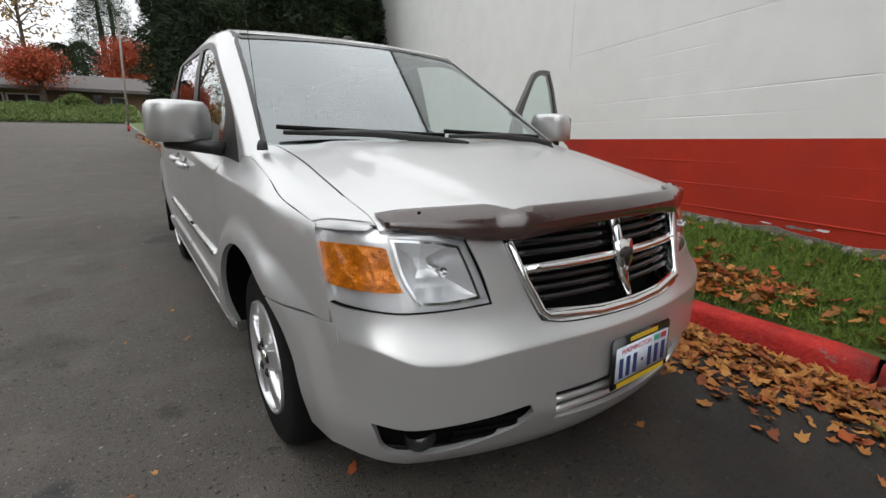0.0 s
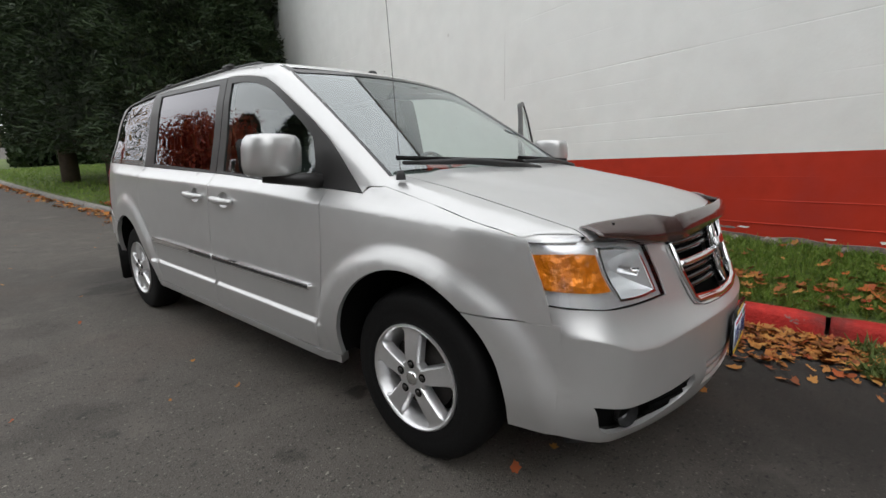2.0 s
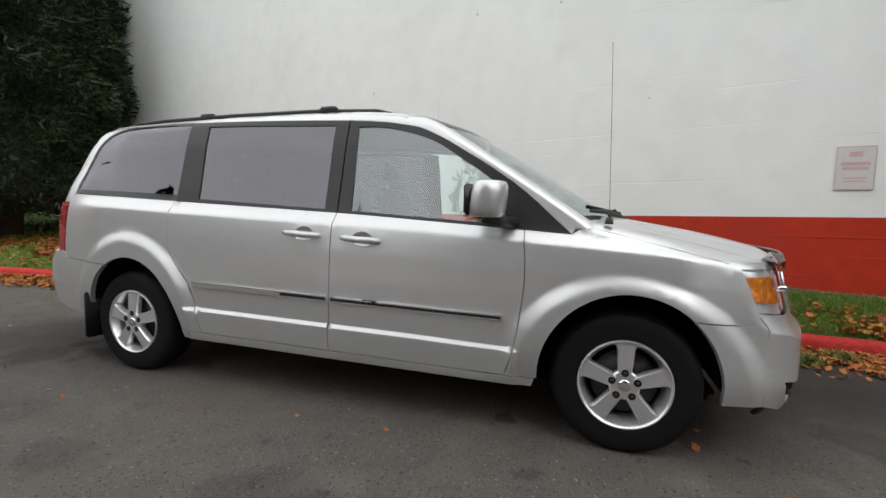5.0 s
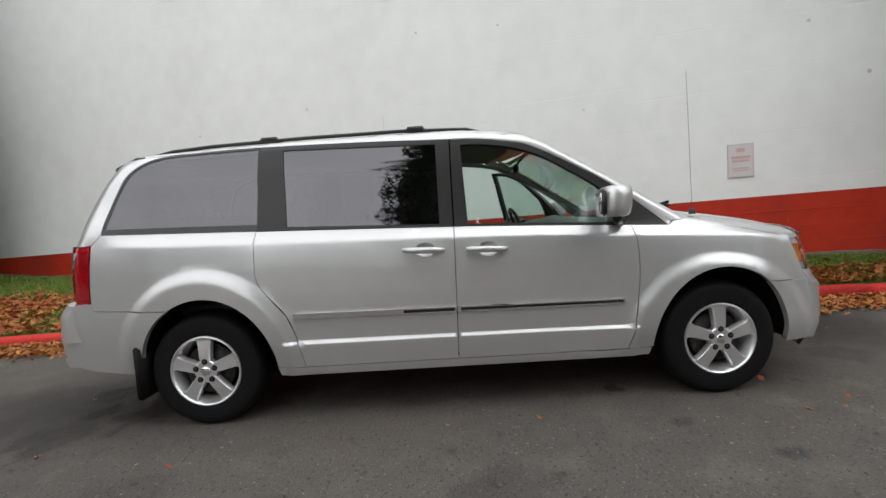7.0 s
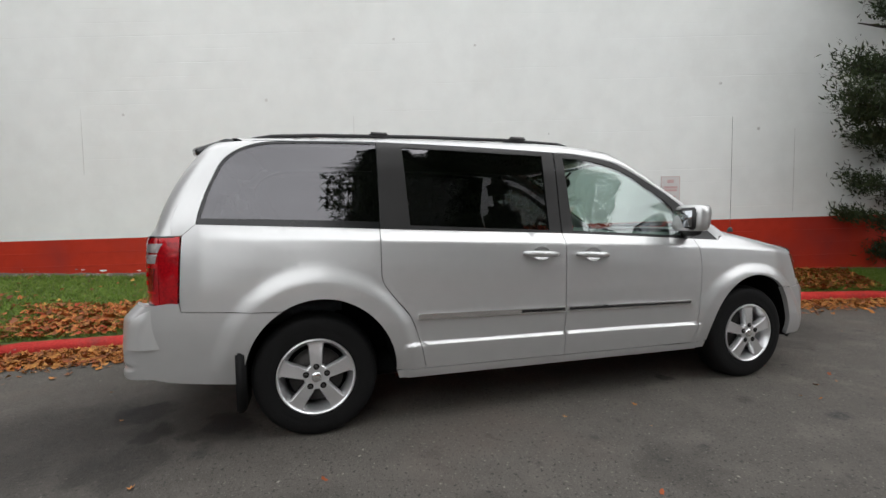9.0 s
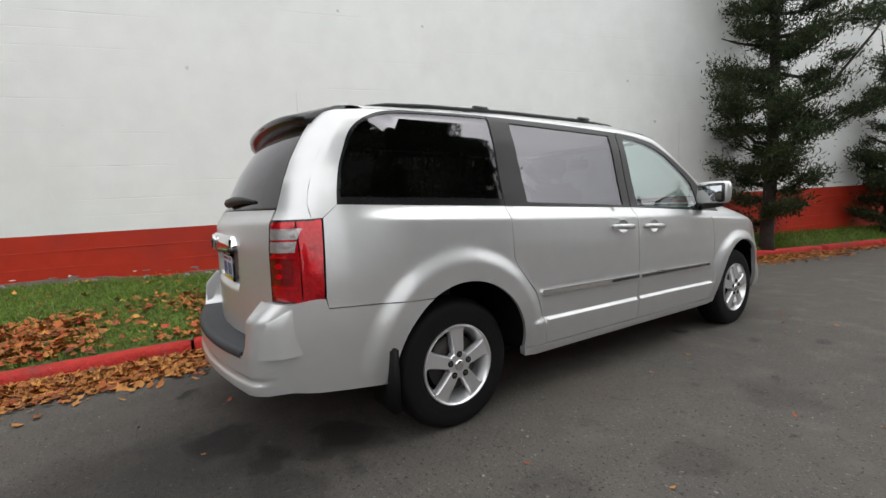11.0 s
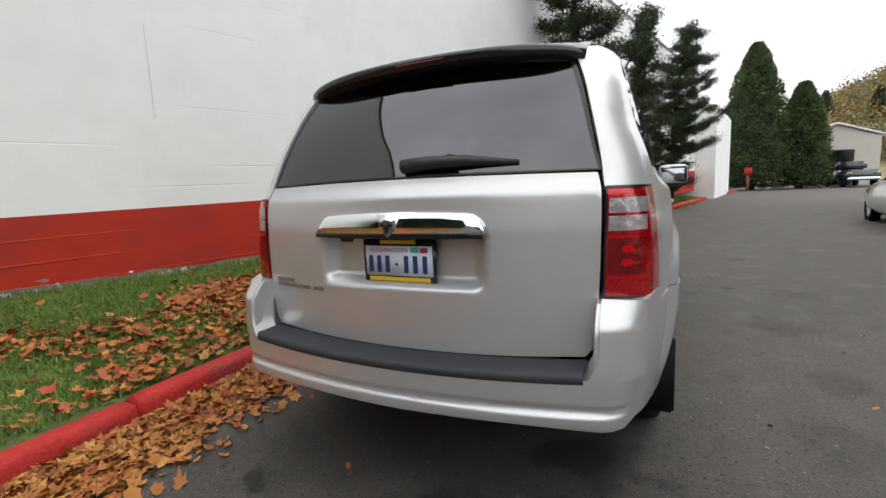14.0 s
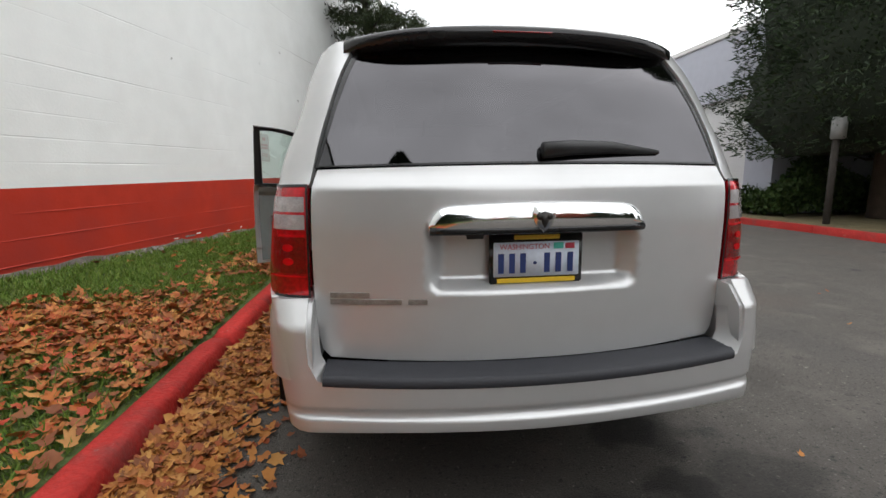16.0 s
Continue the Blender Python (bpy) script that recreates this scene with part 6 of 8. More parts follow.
for s in (False, True):
    for wy, _ in WHEELS:
        wheel(0.905, wy, s)
    # arch liners and mud flaps
    for cy, a, b in ((-1.544, 0.408, 0.438), (1.503, 0.41, 0.443)):
        bm = bmesh.new()
        sg = 1 if s else -1
        ring = arch(cy, a + 0.004, b + 0.004)
        rows = []
        for y, z in ring:
            rows.append([bm.verts.new((sg * x, y, z)) for x in (min(0.965, side_x(y, max(z, 0.33)) - 0.014), 0.6, 0.5)])
        for p, q in zip(rows, rows[1:]):
            for k in range(2):
                bm.faces.new((p[k], p[k + 1], q[k + 1], q[k]))
        bm.faces.new([r[2] for r in rows])
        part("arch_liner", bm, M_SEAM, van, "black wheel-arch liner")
    sg = 1 if s else -1
    bm = box(sg * 0.72, 1.90, 0.195, sg * 0.95, 1.945, 0.515, 0.01)
    part("mud_flap", bm, M_RUBBER, van, "black rubber mud flap")

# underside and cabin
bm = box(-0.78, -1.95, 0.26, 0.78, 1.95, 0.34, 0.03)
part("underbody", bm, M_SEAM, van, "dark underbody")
bm = bmesh.new()
tube([(-0.5, 1.9, 0.34), (-0.53, 2.2, 0.36), (-0.54, 2.36, 0.365)], 0.022, 10, bm)
part("exhaust_pipe", bm, M_SEAM, van)


def cabin():
    for mirror in (False, True):
        y0 = -1.0 if not mirror else 0.06
        lining = outline([(y0, 0.34), (0.98, 0.34)], [(0.98, 0.34), (1.0, 0.81)], [(1.0, 0.81), (2.15, 0.83)], [(2.15, 0.83), (2.15, 1.16)], BELT(2.15, y0), [(y0, zb(y0)), (y0, 0.34)])
        skin("cabin_lining", [patch(lining, S, LOW, 0.12, 0, -0.075, 0)], M_CABIN, van, mirror=mirror)
    liner = outline([(-0.62, -0.38), (0, -0.46), (0.62, -0.38)], [(0.62, -0.38), (0.63, 1.9)], [(0.63, 1.9), (-0.63, 1.9)], [(-0.63, 1.9), (-0.62, -0.38)])
    skin("headliner", [patch(liner, "rooftop", UP, 0.15, 0, -0.05, 0)], M_LINER, van, "grey cloth headliner, darkened for the cabin's shade", mirror=None)
    bm = box(-0.82, -1.1, 0.34, 0.82, 1.07, 0.37)
    box(-0.48, 1.07, 0.34, 0.48, 2.3, 0.37, 0.0, bm)
    part("cabin_floor", bm, M_CABIN, van)
    # front bulkhead and dashboard
    bm = bmesh.new()
    rows = []
    for x in np.linspace(-0.80, 0.80, 17):
        c = 0.15 * x * x
        hood_ = 0.03 * math.exp(-((x - 0.38) / 0.2) ** 2)
        sec = [(-1.36 + 0.3 * x * x, 1.045), (-1.15 + c, 1.085), (-0.92 + c, 1.095 + hood_), (-0.82 + c, 1.075 + hood_), (-0.78 + c, 1.02), (-0.80 + c, 0.90), (-0.86 + c, 0.80), (-0.92 + c, 0.70), (-0.98, 0.62), (-1.02, 0.90), (-1.3, 0.96)]
        rows.append([bm.verts.new((x, y, z)) for y, z in sec])
    for a, b in zip(rows, rows[1:]):
        for k in range(len(a) - 1):
            bm.faces.new((a[k], a[k + 1], b[k + 1], b[k]))
    bm.faces.new(rows[0]), bm.faces.new(rows[-1])
    dash = part("dashboard", bm, M_DASH, van, "grey dashboard")
    bm = rbox(0.0, -0.80, 0.93, 0.26, 0.06, 0.22, 0.02)
    part("centre_stack", bm, M_FRAME, dash)
    # steering wheel
    m = pose(0.38, -0.60, 1.03, 65, 0, 0)
    bm = bmesh.new()
    tube([m @ Vector((0.185 * math.cos(a), 0.185 * math.sin(a), 0)) for a in np.linspace(0, 2 * math.pi, 33)], 0.015, 8, bm, close=False)
    for a in (0, 180, 270):
        tube([m @ Vector((0.05 * math.cos(radians(a)), 0.05 * math.sin(radians(a)), -0.01)), m @ Vector((0.185 * math.cos(radians(a)), 0.185 * math.sin(radians(a)), 0))], 0.014, 6, bm)
    lathe([(0.07, -0.03), (0.075, 0.0), (0.06, 0.018), (0, 0.022)], 20, m, bm)
    tube([m @ Vector((0, 0, -0.02)), (0.38, -0.85, 0.93)], 0.03, 8, bm)
    part("steering_wheel", bm, M_FRAME, van, "black three-spoke steering wheel")
    bm = rbox(0.0, -0.52, 1.50, 0.24, 0.03, 0.07, 0.02, pose(0, 0, 0))
    tube([(0, -0.53, 1.53), (0, -0.60, 1.60)], 0.01, 6, bm)
    part("rear_view_mirror", bm, M_FRAME, van)
    def seat(x, y, w):
        bm = rbox(x, y - 0.05, 0.68, w, 0.5, 0.18, 0.06)
        cushion = part("seat", bm, M_CLOTH, van, "grey cloth seat")
        bm = rbox(0, 0, 0.31, w * 0.95, 0.14, 0.62, 0.06, pose(x, y + 0.20, 0.70, -14, 0, 0))
        part("backrest", bm, M_CLOTH, cushion)
        bm = rbox(0, 0, 0.74, 0.26, 0.10, 0.17, 0.045, pose(x, y + 0.20, 0.70, -12, 0, 0))
        tube([pose(x, y + 0.20, 0.70, -12, 0, 0) @ Vector((q, 0, z)) for q in (-0.06,) for z in (0.58, 0.7)], 0.008, 6, bm)
        tube([pose(x, y + 0.20, 0.70, -12, 0, 0) @ Vector((q, 0, z)) for q in (0.06,) for z in (0.58, 0.7)], 0.008, 6, bm)
        part("headrest", bm, M_CLOTH, cushion)
        bm = box(x - w * 0.4, y - 0.25, 0.36, x + w * 0.4, y + 0.15, 0.60, 0.03)
        part("seat_base", bm, M_FRAME, cushion)
    for x in (-0.38, 0.38):
        seat(x, -0.12, 0.5), seat(x, 0.80, 0.48)
        seat(x, 1.68, 0.6)


cabin()

# the van leans a little towards the road
swung_out = {open_door.name} | {o.name for o in open_door.children_recursive}
for ob in van.children_recursive:
    if ob.type == "MESH" and ob.name not in swung_out:
        co = np.empty(len(ob.data.vertices) * 3)
        ob.data.vertices.foreach_get("co", co)
        co = co.reshape(-1, 3)
        co[:, 0] -= 0.020 * np.maximum(0, co[:, 2] + ob.location.z - 0.8)
        ob.data.vertices.foreach_set("co", co.ravel())
        ob.data.update()

# ---- plants: needles, leaves and grass as many small blades ----
def blades(name, pts, dirs, size, width, material, parent=None, bend=0.25, seed=1, per=1, tri=True):
    """Many small pointed blades at pts along dirs, as one mesh."""
    rng = np.random.default_rng(seed)
    pts, dirs = np.asarray(pts, float), np.asarray(dirs, float)
    n = len(pts)
    dirs = dirs / np.maximum(1e-6, np.linalg.norm(dirs, axis=1))[:, None]
    side = np.cross(dirs, rng.normal(size=(n, 3)))
    side = side / np.maximum(1e-6, np.linalg.norm(side, axis=1))[:, None]
    s = (size * rng.uniform(0.6, 1.3, n))[:, None]
    wv = side * (width * rng.uniform(0.7, 1.3, n))[:, None]
    mid = pts + dirs * s * 0.5 + rng.normal(size=(n, 3)) * s * bend * 0.15
    tip = pts + dirs * s + rng.normal(size=(n, 3)) * s * bend
    v = np.empty((n, 4, 3))
    v[:, 0], v[:, 1], v[:, 2], v[:, 3] = pts, mid - wv, tip, mid + wv
    me = bpy.data.meshes.new(name)
    idx = np.arange(n * 4).reshape(n, 4)
    me.vertices.add(n * 4)
    me.vertices.foreach_set("co", v.ravel())
    me.loops.add(n * 4)
    me.loops.foreach_set("vertex_index", idx.ravel())
    me.polygons.add(n)
    me.polygons.foreach_set("loop_start", np.arange(n) * 4)
    me.update(calc_edges=True)
    me.materials.append(material)
    ob = new(name, me)
    ob.parent = parent
    return ob


def dense_conifer(x, y, h, r, seed, label, z0=0.0, clear=0.9, mt=None, count=16000, trunk_r=0.22, spray=0.3, core=0.85):
    """A dark, dense conifer: trunk, limbs, a ragged crown of drooping sprays."""
    rng = np.random.default_rng(seed)
    tree = new("conifer")
    tree.location = (x, y, z0)
    tagged(tree, label, "tree")
    bm = bmesh.new()
    tube([(0, 0, -0.2), (0.03, 0.02, h * 0.3), (0.05, -0.02, h * 0.6), (0, 0, h * 0.96)], 0.2, 10, bm, radii=[trunk_r * 1.25, trunk_r, trunk_r * 0.6, 0.02])
    part("trunk", bm, M_BARK, tree)
    for k in range(8):
        a, zz = rng.uniform(0, 6.28), clear * 0.7 + rng.uniform(0, 1) * (h * 0.8 - clear)
        L = r * 0.8 * (1 - (zz / h) ** 1.6)
        bm = bmesh.new()
        tube([(0, 0, zz), (L * 0.5 * math.cos(a), L * 0.5 * math.sin(a), zz - 0.05), (L * math.cos(a), L * math.sin(a), zz + 0.2)], 0.03, 5, bm, radii=[0.045, 0.03, 0.01])
        part("limb", bm, M_BARK, tree)
    t = rng.uniform(0, 1, count) ** 0.8
    z = clear + t * (h - clear)
    prof = np.where(t < 0.06, 0.86 + 2.3 * t, 1.0) * (1 - t ** 2.2) ** 0.75
    a = rng.uniform(0, 2 * math.pi, count)
    lump = 1 + 0.12 * np.sin(a * 5 + z * 2.1 + seed) + 0.08 * np.sin(a * 9 - z * 3.7) + 0.08 * np.sin(z * 5.2 + a * 2)
    rad = r * prof * lump * (1 - 0.5 * rng.uniform(0, 1, count) ** 2.2)
    P = np.c_[rad * np.cos(a), rad * np.sin(a), z]
    D = np.c_[np.cos(a + rng.normal(size=count) * 0.5), np.sin(a + rng.normal(size=count) * 0.5), rng.uniform(-0.6, 0.7, count)]
    blades("crown", P, D, spray, spray * 0.12, mt or M_CEDAR, tree, 0.3, seed)
    # twig mass that keeps the crown opaque, its near-black colour painted as inner shade
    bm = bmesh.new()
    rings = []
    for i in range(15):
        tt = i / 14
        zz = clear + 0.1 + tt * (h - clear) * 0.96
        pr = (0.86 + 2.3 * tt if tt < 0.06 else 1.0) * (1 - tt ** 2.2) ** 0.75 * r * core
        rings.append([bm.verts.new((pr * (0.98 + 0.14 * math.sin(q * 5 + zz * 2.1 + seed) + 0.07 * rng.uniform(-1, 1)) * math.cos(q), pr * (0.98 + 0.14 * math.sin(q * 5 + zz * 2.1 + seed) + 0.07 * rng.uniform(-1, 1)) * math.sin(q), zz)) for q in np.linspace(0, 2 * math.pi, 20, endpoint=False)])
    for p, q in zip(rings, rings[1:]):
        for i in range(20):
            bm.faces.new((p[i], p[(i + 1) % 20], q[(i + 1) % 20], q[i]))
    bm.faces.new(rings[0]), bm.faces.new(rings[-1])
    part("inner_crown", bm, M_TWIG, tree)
    return tree


# the shade inside the crowns is put into this near-black colour
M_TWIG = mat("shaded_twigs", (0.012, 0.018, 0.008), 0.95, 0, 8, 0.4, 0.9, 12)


M_PINEBARK = mat("dark_pine_bark", (0.035, 0.028, 0.022), 0.95, 0, 6, 0.35, 0.9, 18)


def pine(x, y, h, shape, seed, label, z0=0.35, limbs=30, lean=(0, 0), arms=()):
    """An irregular, open pine: crooked limbs that carry flat pads of needles with gaps between.
    shape: (share of height, reach) pairs; arms: single long limbs (share of height, reach, direction, rise)."""
    rng = np.random.default_rng(seed)
    tree = new("pine_tree")
    tree.location = (x, y, z0)
    tagged(tree, label, "tree", "pines along the wall")
    spine = [Vector((lean[0] * t ** 1.5 + 0.10 * math.sin(4 * t + seed), lean[1] * t ** 1.5 + 0.09 * math.cos(5 * t + seed), h * t)) for t in np.linspace(0, 1, 9)]
    part("trunk", tube([spine[0] - Vector((0, 0, 0.3))] + spine, 0.1, 9, radii=[0.15] + list(np.linspace(0.12, 0.02, 9))), M_PINEBARK, tree)
    P, D = [], []

    def pad(c, a, ln, wd, th, n):
        """A flat tuft of needles that points outwards and up."""
        u, v = np.array((math.cos(a), math.sin(a), 0.22)), np.array((-math.sin(a), math.cos(a), 0))
        q = rng.normal(size=(n, 3)) * 0.42
        base = np.array(c) + q[:, :1] * u * ln + q[:, 1:2] * v * wd + np.c_[np.zeros(n), np.zeros(n), q[:, 2] * th + 0.12 * ln * q[:, 0] ** 2]
        P.append(base)
        D.append(u * 0.55 + np.array((0, 0, 0.55)) + rng.normal(size=(n, 3)) * 0.6)

    plan = [((k + rng.uniform(0, 0.9)) / limbs * 0.95 + 0.03, None, k * 2.4 + rng.uniform(-0.6, 0.6), None) for k in range(limbs)] + list(arms)
    for t, reach, a, lift in plan:
        i = min(7, int(t * 8))
        base = spine[i].lerp(spine[i + 1], t * 8 - i)
        full = float(np.interp(t, [p[0] for p in shape], [p[1] for p in shape]))
        L = reach or full * rng.uniform(0.55, 1.12)
        rise = (lift if lift is not None else rng.uniform(-0.05, 0.45 + 0.5 * t)) * L
        turn = rng.uniform(-0.4, 0.4)
        pts = [base] + [base + Vector((L * q * math.cos(a + turn * q), L * q * math.sin(a + turn * q), rise * q ** 1.6 - 0.06 * L * math.sin(3.1 * q))) for q in (0.35, 0.7, 1.0)]
        part("limb", tube(pts, 0.02, 5, radii=[0.04, 0.03, 0.02, 0.008]), M_PINEBARK, tree)
        for q in np.arange(0.30 + 0.3 * rng.uniform(), 1.05, 0.40 / max(L, 0.3)):
            j = min(2, int(q * 3))
            c = pts[j].lerp(pts[j + 1], min(1.1, q * 3 - j))
            side = rng.normal(size=3) * np.array((0.10, 0.10, 0.03))
            sz = rng.uniform(0.75, 1.25) * (0.85 + 0.3 * q)
            pad(np.array(c) + side, a + turn + rng.uniform(-0.5, 0.5), 0.36 * sz, 0.28 * sz, 0.16 * sz, int(700 * sz))
    for t in np.linspace(0.14, 1.0, 18):
        i = min(7, int(t * 8))
        pad(np.array(spine[i].lerp(spine[i + 1], min(1.0, t * 8 - i))), rng.uniform(0, 6.28), 0.34, 0.32, 0.26, 560)
    blades("crown", np.concatenate(P), np.concatenate(D), 0.08, 0.0105, M_PINE, tree, 0.25, seed)
    return tree


def leafy_tree(x, y, h, r, seed, label, z0, mt, count=6000, leaf=0.45, name="maple_tree", bare=False, lo=0.25):
    rng = np.random.default_rng(seed)
    tree = new(name)
    tree.location = (x, y, z0)
    tagged(tree, label, "tree")
    bm = bmesh.new()
    tube([(0, 0, -0.3), (0.05, 0, h * 0.3), (0.1, 0.05, h * 0.6), (0, 0, h * 0.92)], 0.2, 8, bm, radii=[0.3, 0.22, 0.14, 0.03])
    P, D = [], []
    n = 34
    for k in range(n):
        a, t = rng.uniform(0, 6.28), rng.uniform(lo, 0.85)
        L = r * rng.uniform(0.5, 1.05) * (1 - abs(t - 0.5) * 0.9)
        b = Vector((0, 0, h * t))
        e = b + Vector((L * math.cos(a), L * math.sin(a), L * rng.uniform(0.15, 0.8)))
        m = b.lerp(e, 0.5) + Vector((0, 0, 0.15 * L))
        part("limb", tube([b, m, e], 0.03, 5, radii=[0.09, 0.05, 0.015]), M_BARK, tree)
        for _ in range(count // n):
            q = rng.uniform(0.35, 1.1)
            P.append(np.array(b.lerp(e, q)) + rng.normal(size=3) * r * 0.17)
            D.append(rng.normal(size=3) + np.array((0, 0, -0.2)))
    part("trunk", bm, M_BARK, tree)
    if not bare:
        blades("crown", P, D, leaf, leaf * 0.33, mt, tree, 0.3, seed)
    return tree


# open pines against the wall
pine(0.85, -6.9, 8.6, ((0, 0.9), (0.1, 1.05), (0.35, 1.25), (0.6, 1.2), (0.8, 0.8), (1, 0.25)), 3, "tall irregular dark green pine beside the white wall", limbs=62, arms=((0.26, 2.3, 3.9, 1.15), (0.2, 1.5, 3.7, 0.5)))
pine(-0.1, -11.0, 5.6, ((0, 0.95), (0.16, 0.9), (0.3, 0.9), (0.5, 1.0), (0.7, 0.6), (1, 0.2)), 8, "small crooked dark green pine beside the white wall", limbs=44, lean=(-0.5, -0.1), arms=((0.45, 1.1, 0.9, 1.4),))
pine(-1.45, -16.4, 6.6, ((0, 0.5), (0.1, 0.9), (0.25, 1.5), (0.45, 1.8), (0.65, 1.3), (0.85, 0.7), (1, 0.3)), 5, "spreading dark green pine beside the white wall", limbs=58, lean=(-0.7, -0.3), arms=((0.4, 2.3, 3.5, 0.45), (0.27, 2.1, 3.7, 0.25)))

# dense dark conifers on the lawn behind the van
lz = lambda x, y: verge_z(x, y) - 0.05
dense_conifer(3.3, 10.6, 9.5, 2.0, 21, "tall dense dark green conifer on the lawn", lz(3.3, 10.6), 0.5, count=110000, spray=0.17)
# added out of sight behind the first conifer, only to shade the wall's end
dense_conifer(5.3, 11.5, 9.8, 1.3, 25, "added dense dark green conifer, out of sight, that shades the wall", lz(5.3, 11.5), 0.4, count=24000, spray=0.2)
dense_conifer(2.5, 15.2, 12.5, 1.9, 22, "tall dense dark conifer with bare lower trunk", lz(2.5, 15.2), 1.1, count=70000, spray=0.2)
dense_conifer(1.75, 17.6, 12.5, 1.7, 23, "tall dense dark conifer with bare lower trunk", lz(1.75, 17.6), 1.3, count=60000, spray=0.2)
dense_conifer(5.6, 18.0, 13.0, 2.4, 24, "tall dense dark conifer on the lawn", lz(5.6, 18.0), 0.5, count=15000)
# across the road
dense_conifer(-10.7, -4.8, 15.5, 3.05, 31, "huge dense dark conifer on the kerbed island", 0.12, 1.35, count=170000, trunk_r=0.3, spray=0.14)
dense_conifer(-11.8, -1.1, 16.5, 3.1, 32, "huge dense dark conifer on the kerbed island", 0.12, 1.2, count=40000, spray=0.22)
dense_conifer(-15.5, -6.5, 15.0, 2.8, 33, "huge dense dark conifer on the kerbed island", 0.12, 1.2, count=30000, spray=0.22)
# column cypresses past the bend
dense_conifer(-7.9, -38.5, 11.0, 2.15, 41, "tall column-shaped dark green cypress past the bend", 0.0, 0.15, mt=M_CYPRESS, count=24000)
dense_conifer(-11.05, -39.0, 7.8, 1.6, 42, "tall column-shaped dark green cypress past the bend", 0.0, 0.15, mt=M_CYPRESS, count=20000)
# row across the road that shows in the van's glass
for k, (x, y, h, r) in enumerate(((-24, 7.8, 6.2, 3.2), (-20.5, 15, 9.5, 2.6), (-17.5, 18.5, 9, 2.4), (-15, 22, 9.5, 2.4), (-14, 28.5, 9, 2.4))):
    dense_conifer(x, y, h, r, 50 + k, "dark conifer in a row across the road", ground_z(x, y), 0.4, count=12000)
leafy_tree(-11.5, 25, 6.2, 3.4, 61, "red-leaved maple across the road", ground_z(0, 25), M_REDTREE, 42000, 0.2)

# trees behind the low building
leafy_tree(-5.6, 45.8, 4.3, 2.3, 71, "red-orange autumn maple before the low building", 2.5, M_REDTREE, 12000, 0.17, lo=0.5)
leafy_tree(-13.4, 46, 3.8, 2.1, 72, "red-orange autumn maple on the bank", 2.6, M_REDTREE, 9000, 0.17, lo=0.5)
leafy_tree(0.9, 61.5, 7.5, 2.8, 73, "orange autumn tree behind the low building", 3.4, M_REDTREE, 9000, 0.22)
leafy_tree(-9, 75, 20, 7, 74, "bare grey tree behind the low building", 4.5, M_GOLDTREE, 900, 0.5, bare=False)
for k, (x, y, h, r) in enumerate(((-5.5, 72, 7, 2.6), (-3.4, 76, 8, 2.6), (0.3, 73, 20, 2.4), (-16, 78, 17, 3.5), (-1.0, 66, 13, 3.0))):
    dense_conifer(x, y, h, r, 80 + k, "tall thin conifer behind the low building", 4.3, 3.0, count=9000, core=0.1)
leafy_tree(2.6, 68, 7, 3.4, 76, "golden autumn tree behind the low building", 4.3, M_GOLDTREE, 7000, 0.25)
for mt, sd, nm in ((M_OLIVETREE, 3, "olive_wood"), (M_CEDAR, 4, "dark_wood")):
    rg = np.random.default_rng(sd)
    ctr = np.c_[rg.uniform(-30, 30, 90), rg.uniform(82, 92, 90), rg.uniform(1.0, 4.0, 90)]
    ids = rg.integers(0, 90, 12000)
    P = np.c_[ctr[ids, 0] + rg.normal(size=12000) * 1.2, ctr[ids, 1] + rg.normal(size=12000), 4.0 + np.abs(rg.normal(size=12000)) * 0.55 * ctr[ids, 2]]
    tagged(blades(nm, P, rg.normal(size=(12000, 3)) + np.array((0, 0, 0.4)), 0.5, 0.17, mt, None, 0.3, sd), "far mixed woods behind the low building", "woods", kind="stuff")
leafy_tree(-12.5, 70, 4.5, 3.5, 77, "golden autumn tree behind the low building", 4.3, M_GOLDTREE, 3000, 0.4)

# wooded hill past the bend
rng = np.random.default_rng(9)
bm = bmesh.new()
rows = []
HX, HY = [-120 + 12 * k for k in range(16)], [-170, -150, -130, -115, -100, -85, -70]
def hill_z(x, y):
    t = min(1, max(0, (-70 - y) / 100))
    return 30 * t * (3 * t - 2 * t * t) / max(0.01, t) * (0.30 + 0.62 * math.exp(-((x + 78) / 34) ** 2)) + 1.5 * noise.noise((x * 0.05, y * 0.05, 3)) * t
for yv in HY:
    rows.append([bm.verts.new((x, yv, hill_z(x, yv) - 0.2)) for x in HX])
for a, b in zip(rows, rows[1:]):
    for k in range(len(HX) - 1):
        bm.faces.new((a[k], a[k + 1], b[k + 1], b[k]))
tagged(part("hillside", bm, mat("autumn_hillside_scrub", (0.27, 0.22, 0.10), 0.95, 0, 0.08, 0.5, 0.6, 2)), "autumn hillside in gold and olive scrub", "hill", kind="structure")
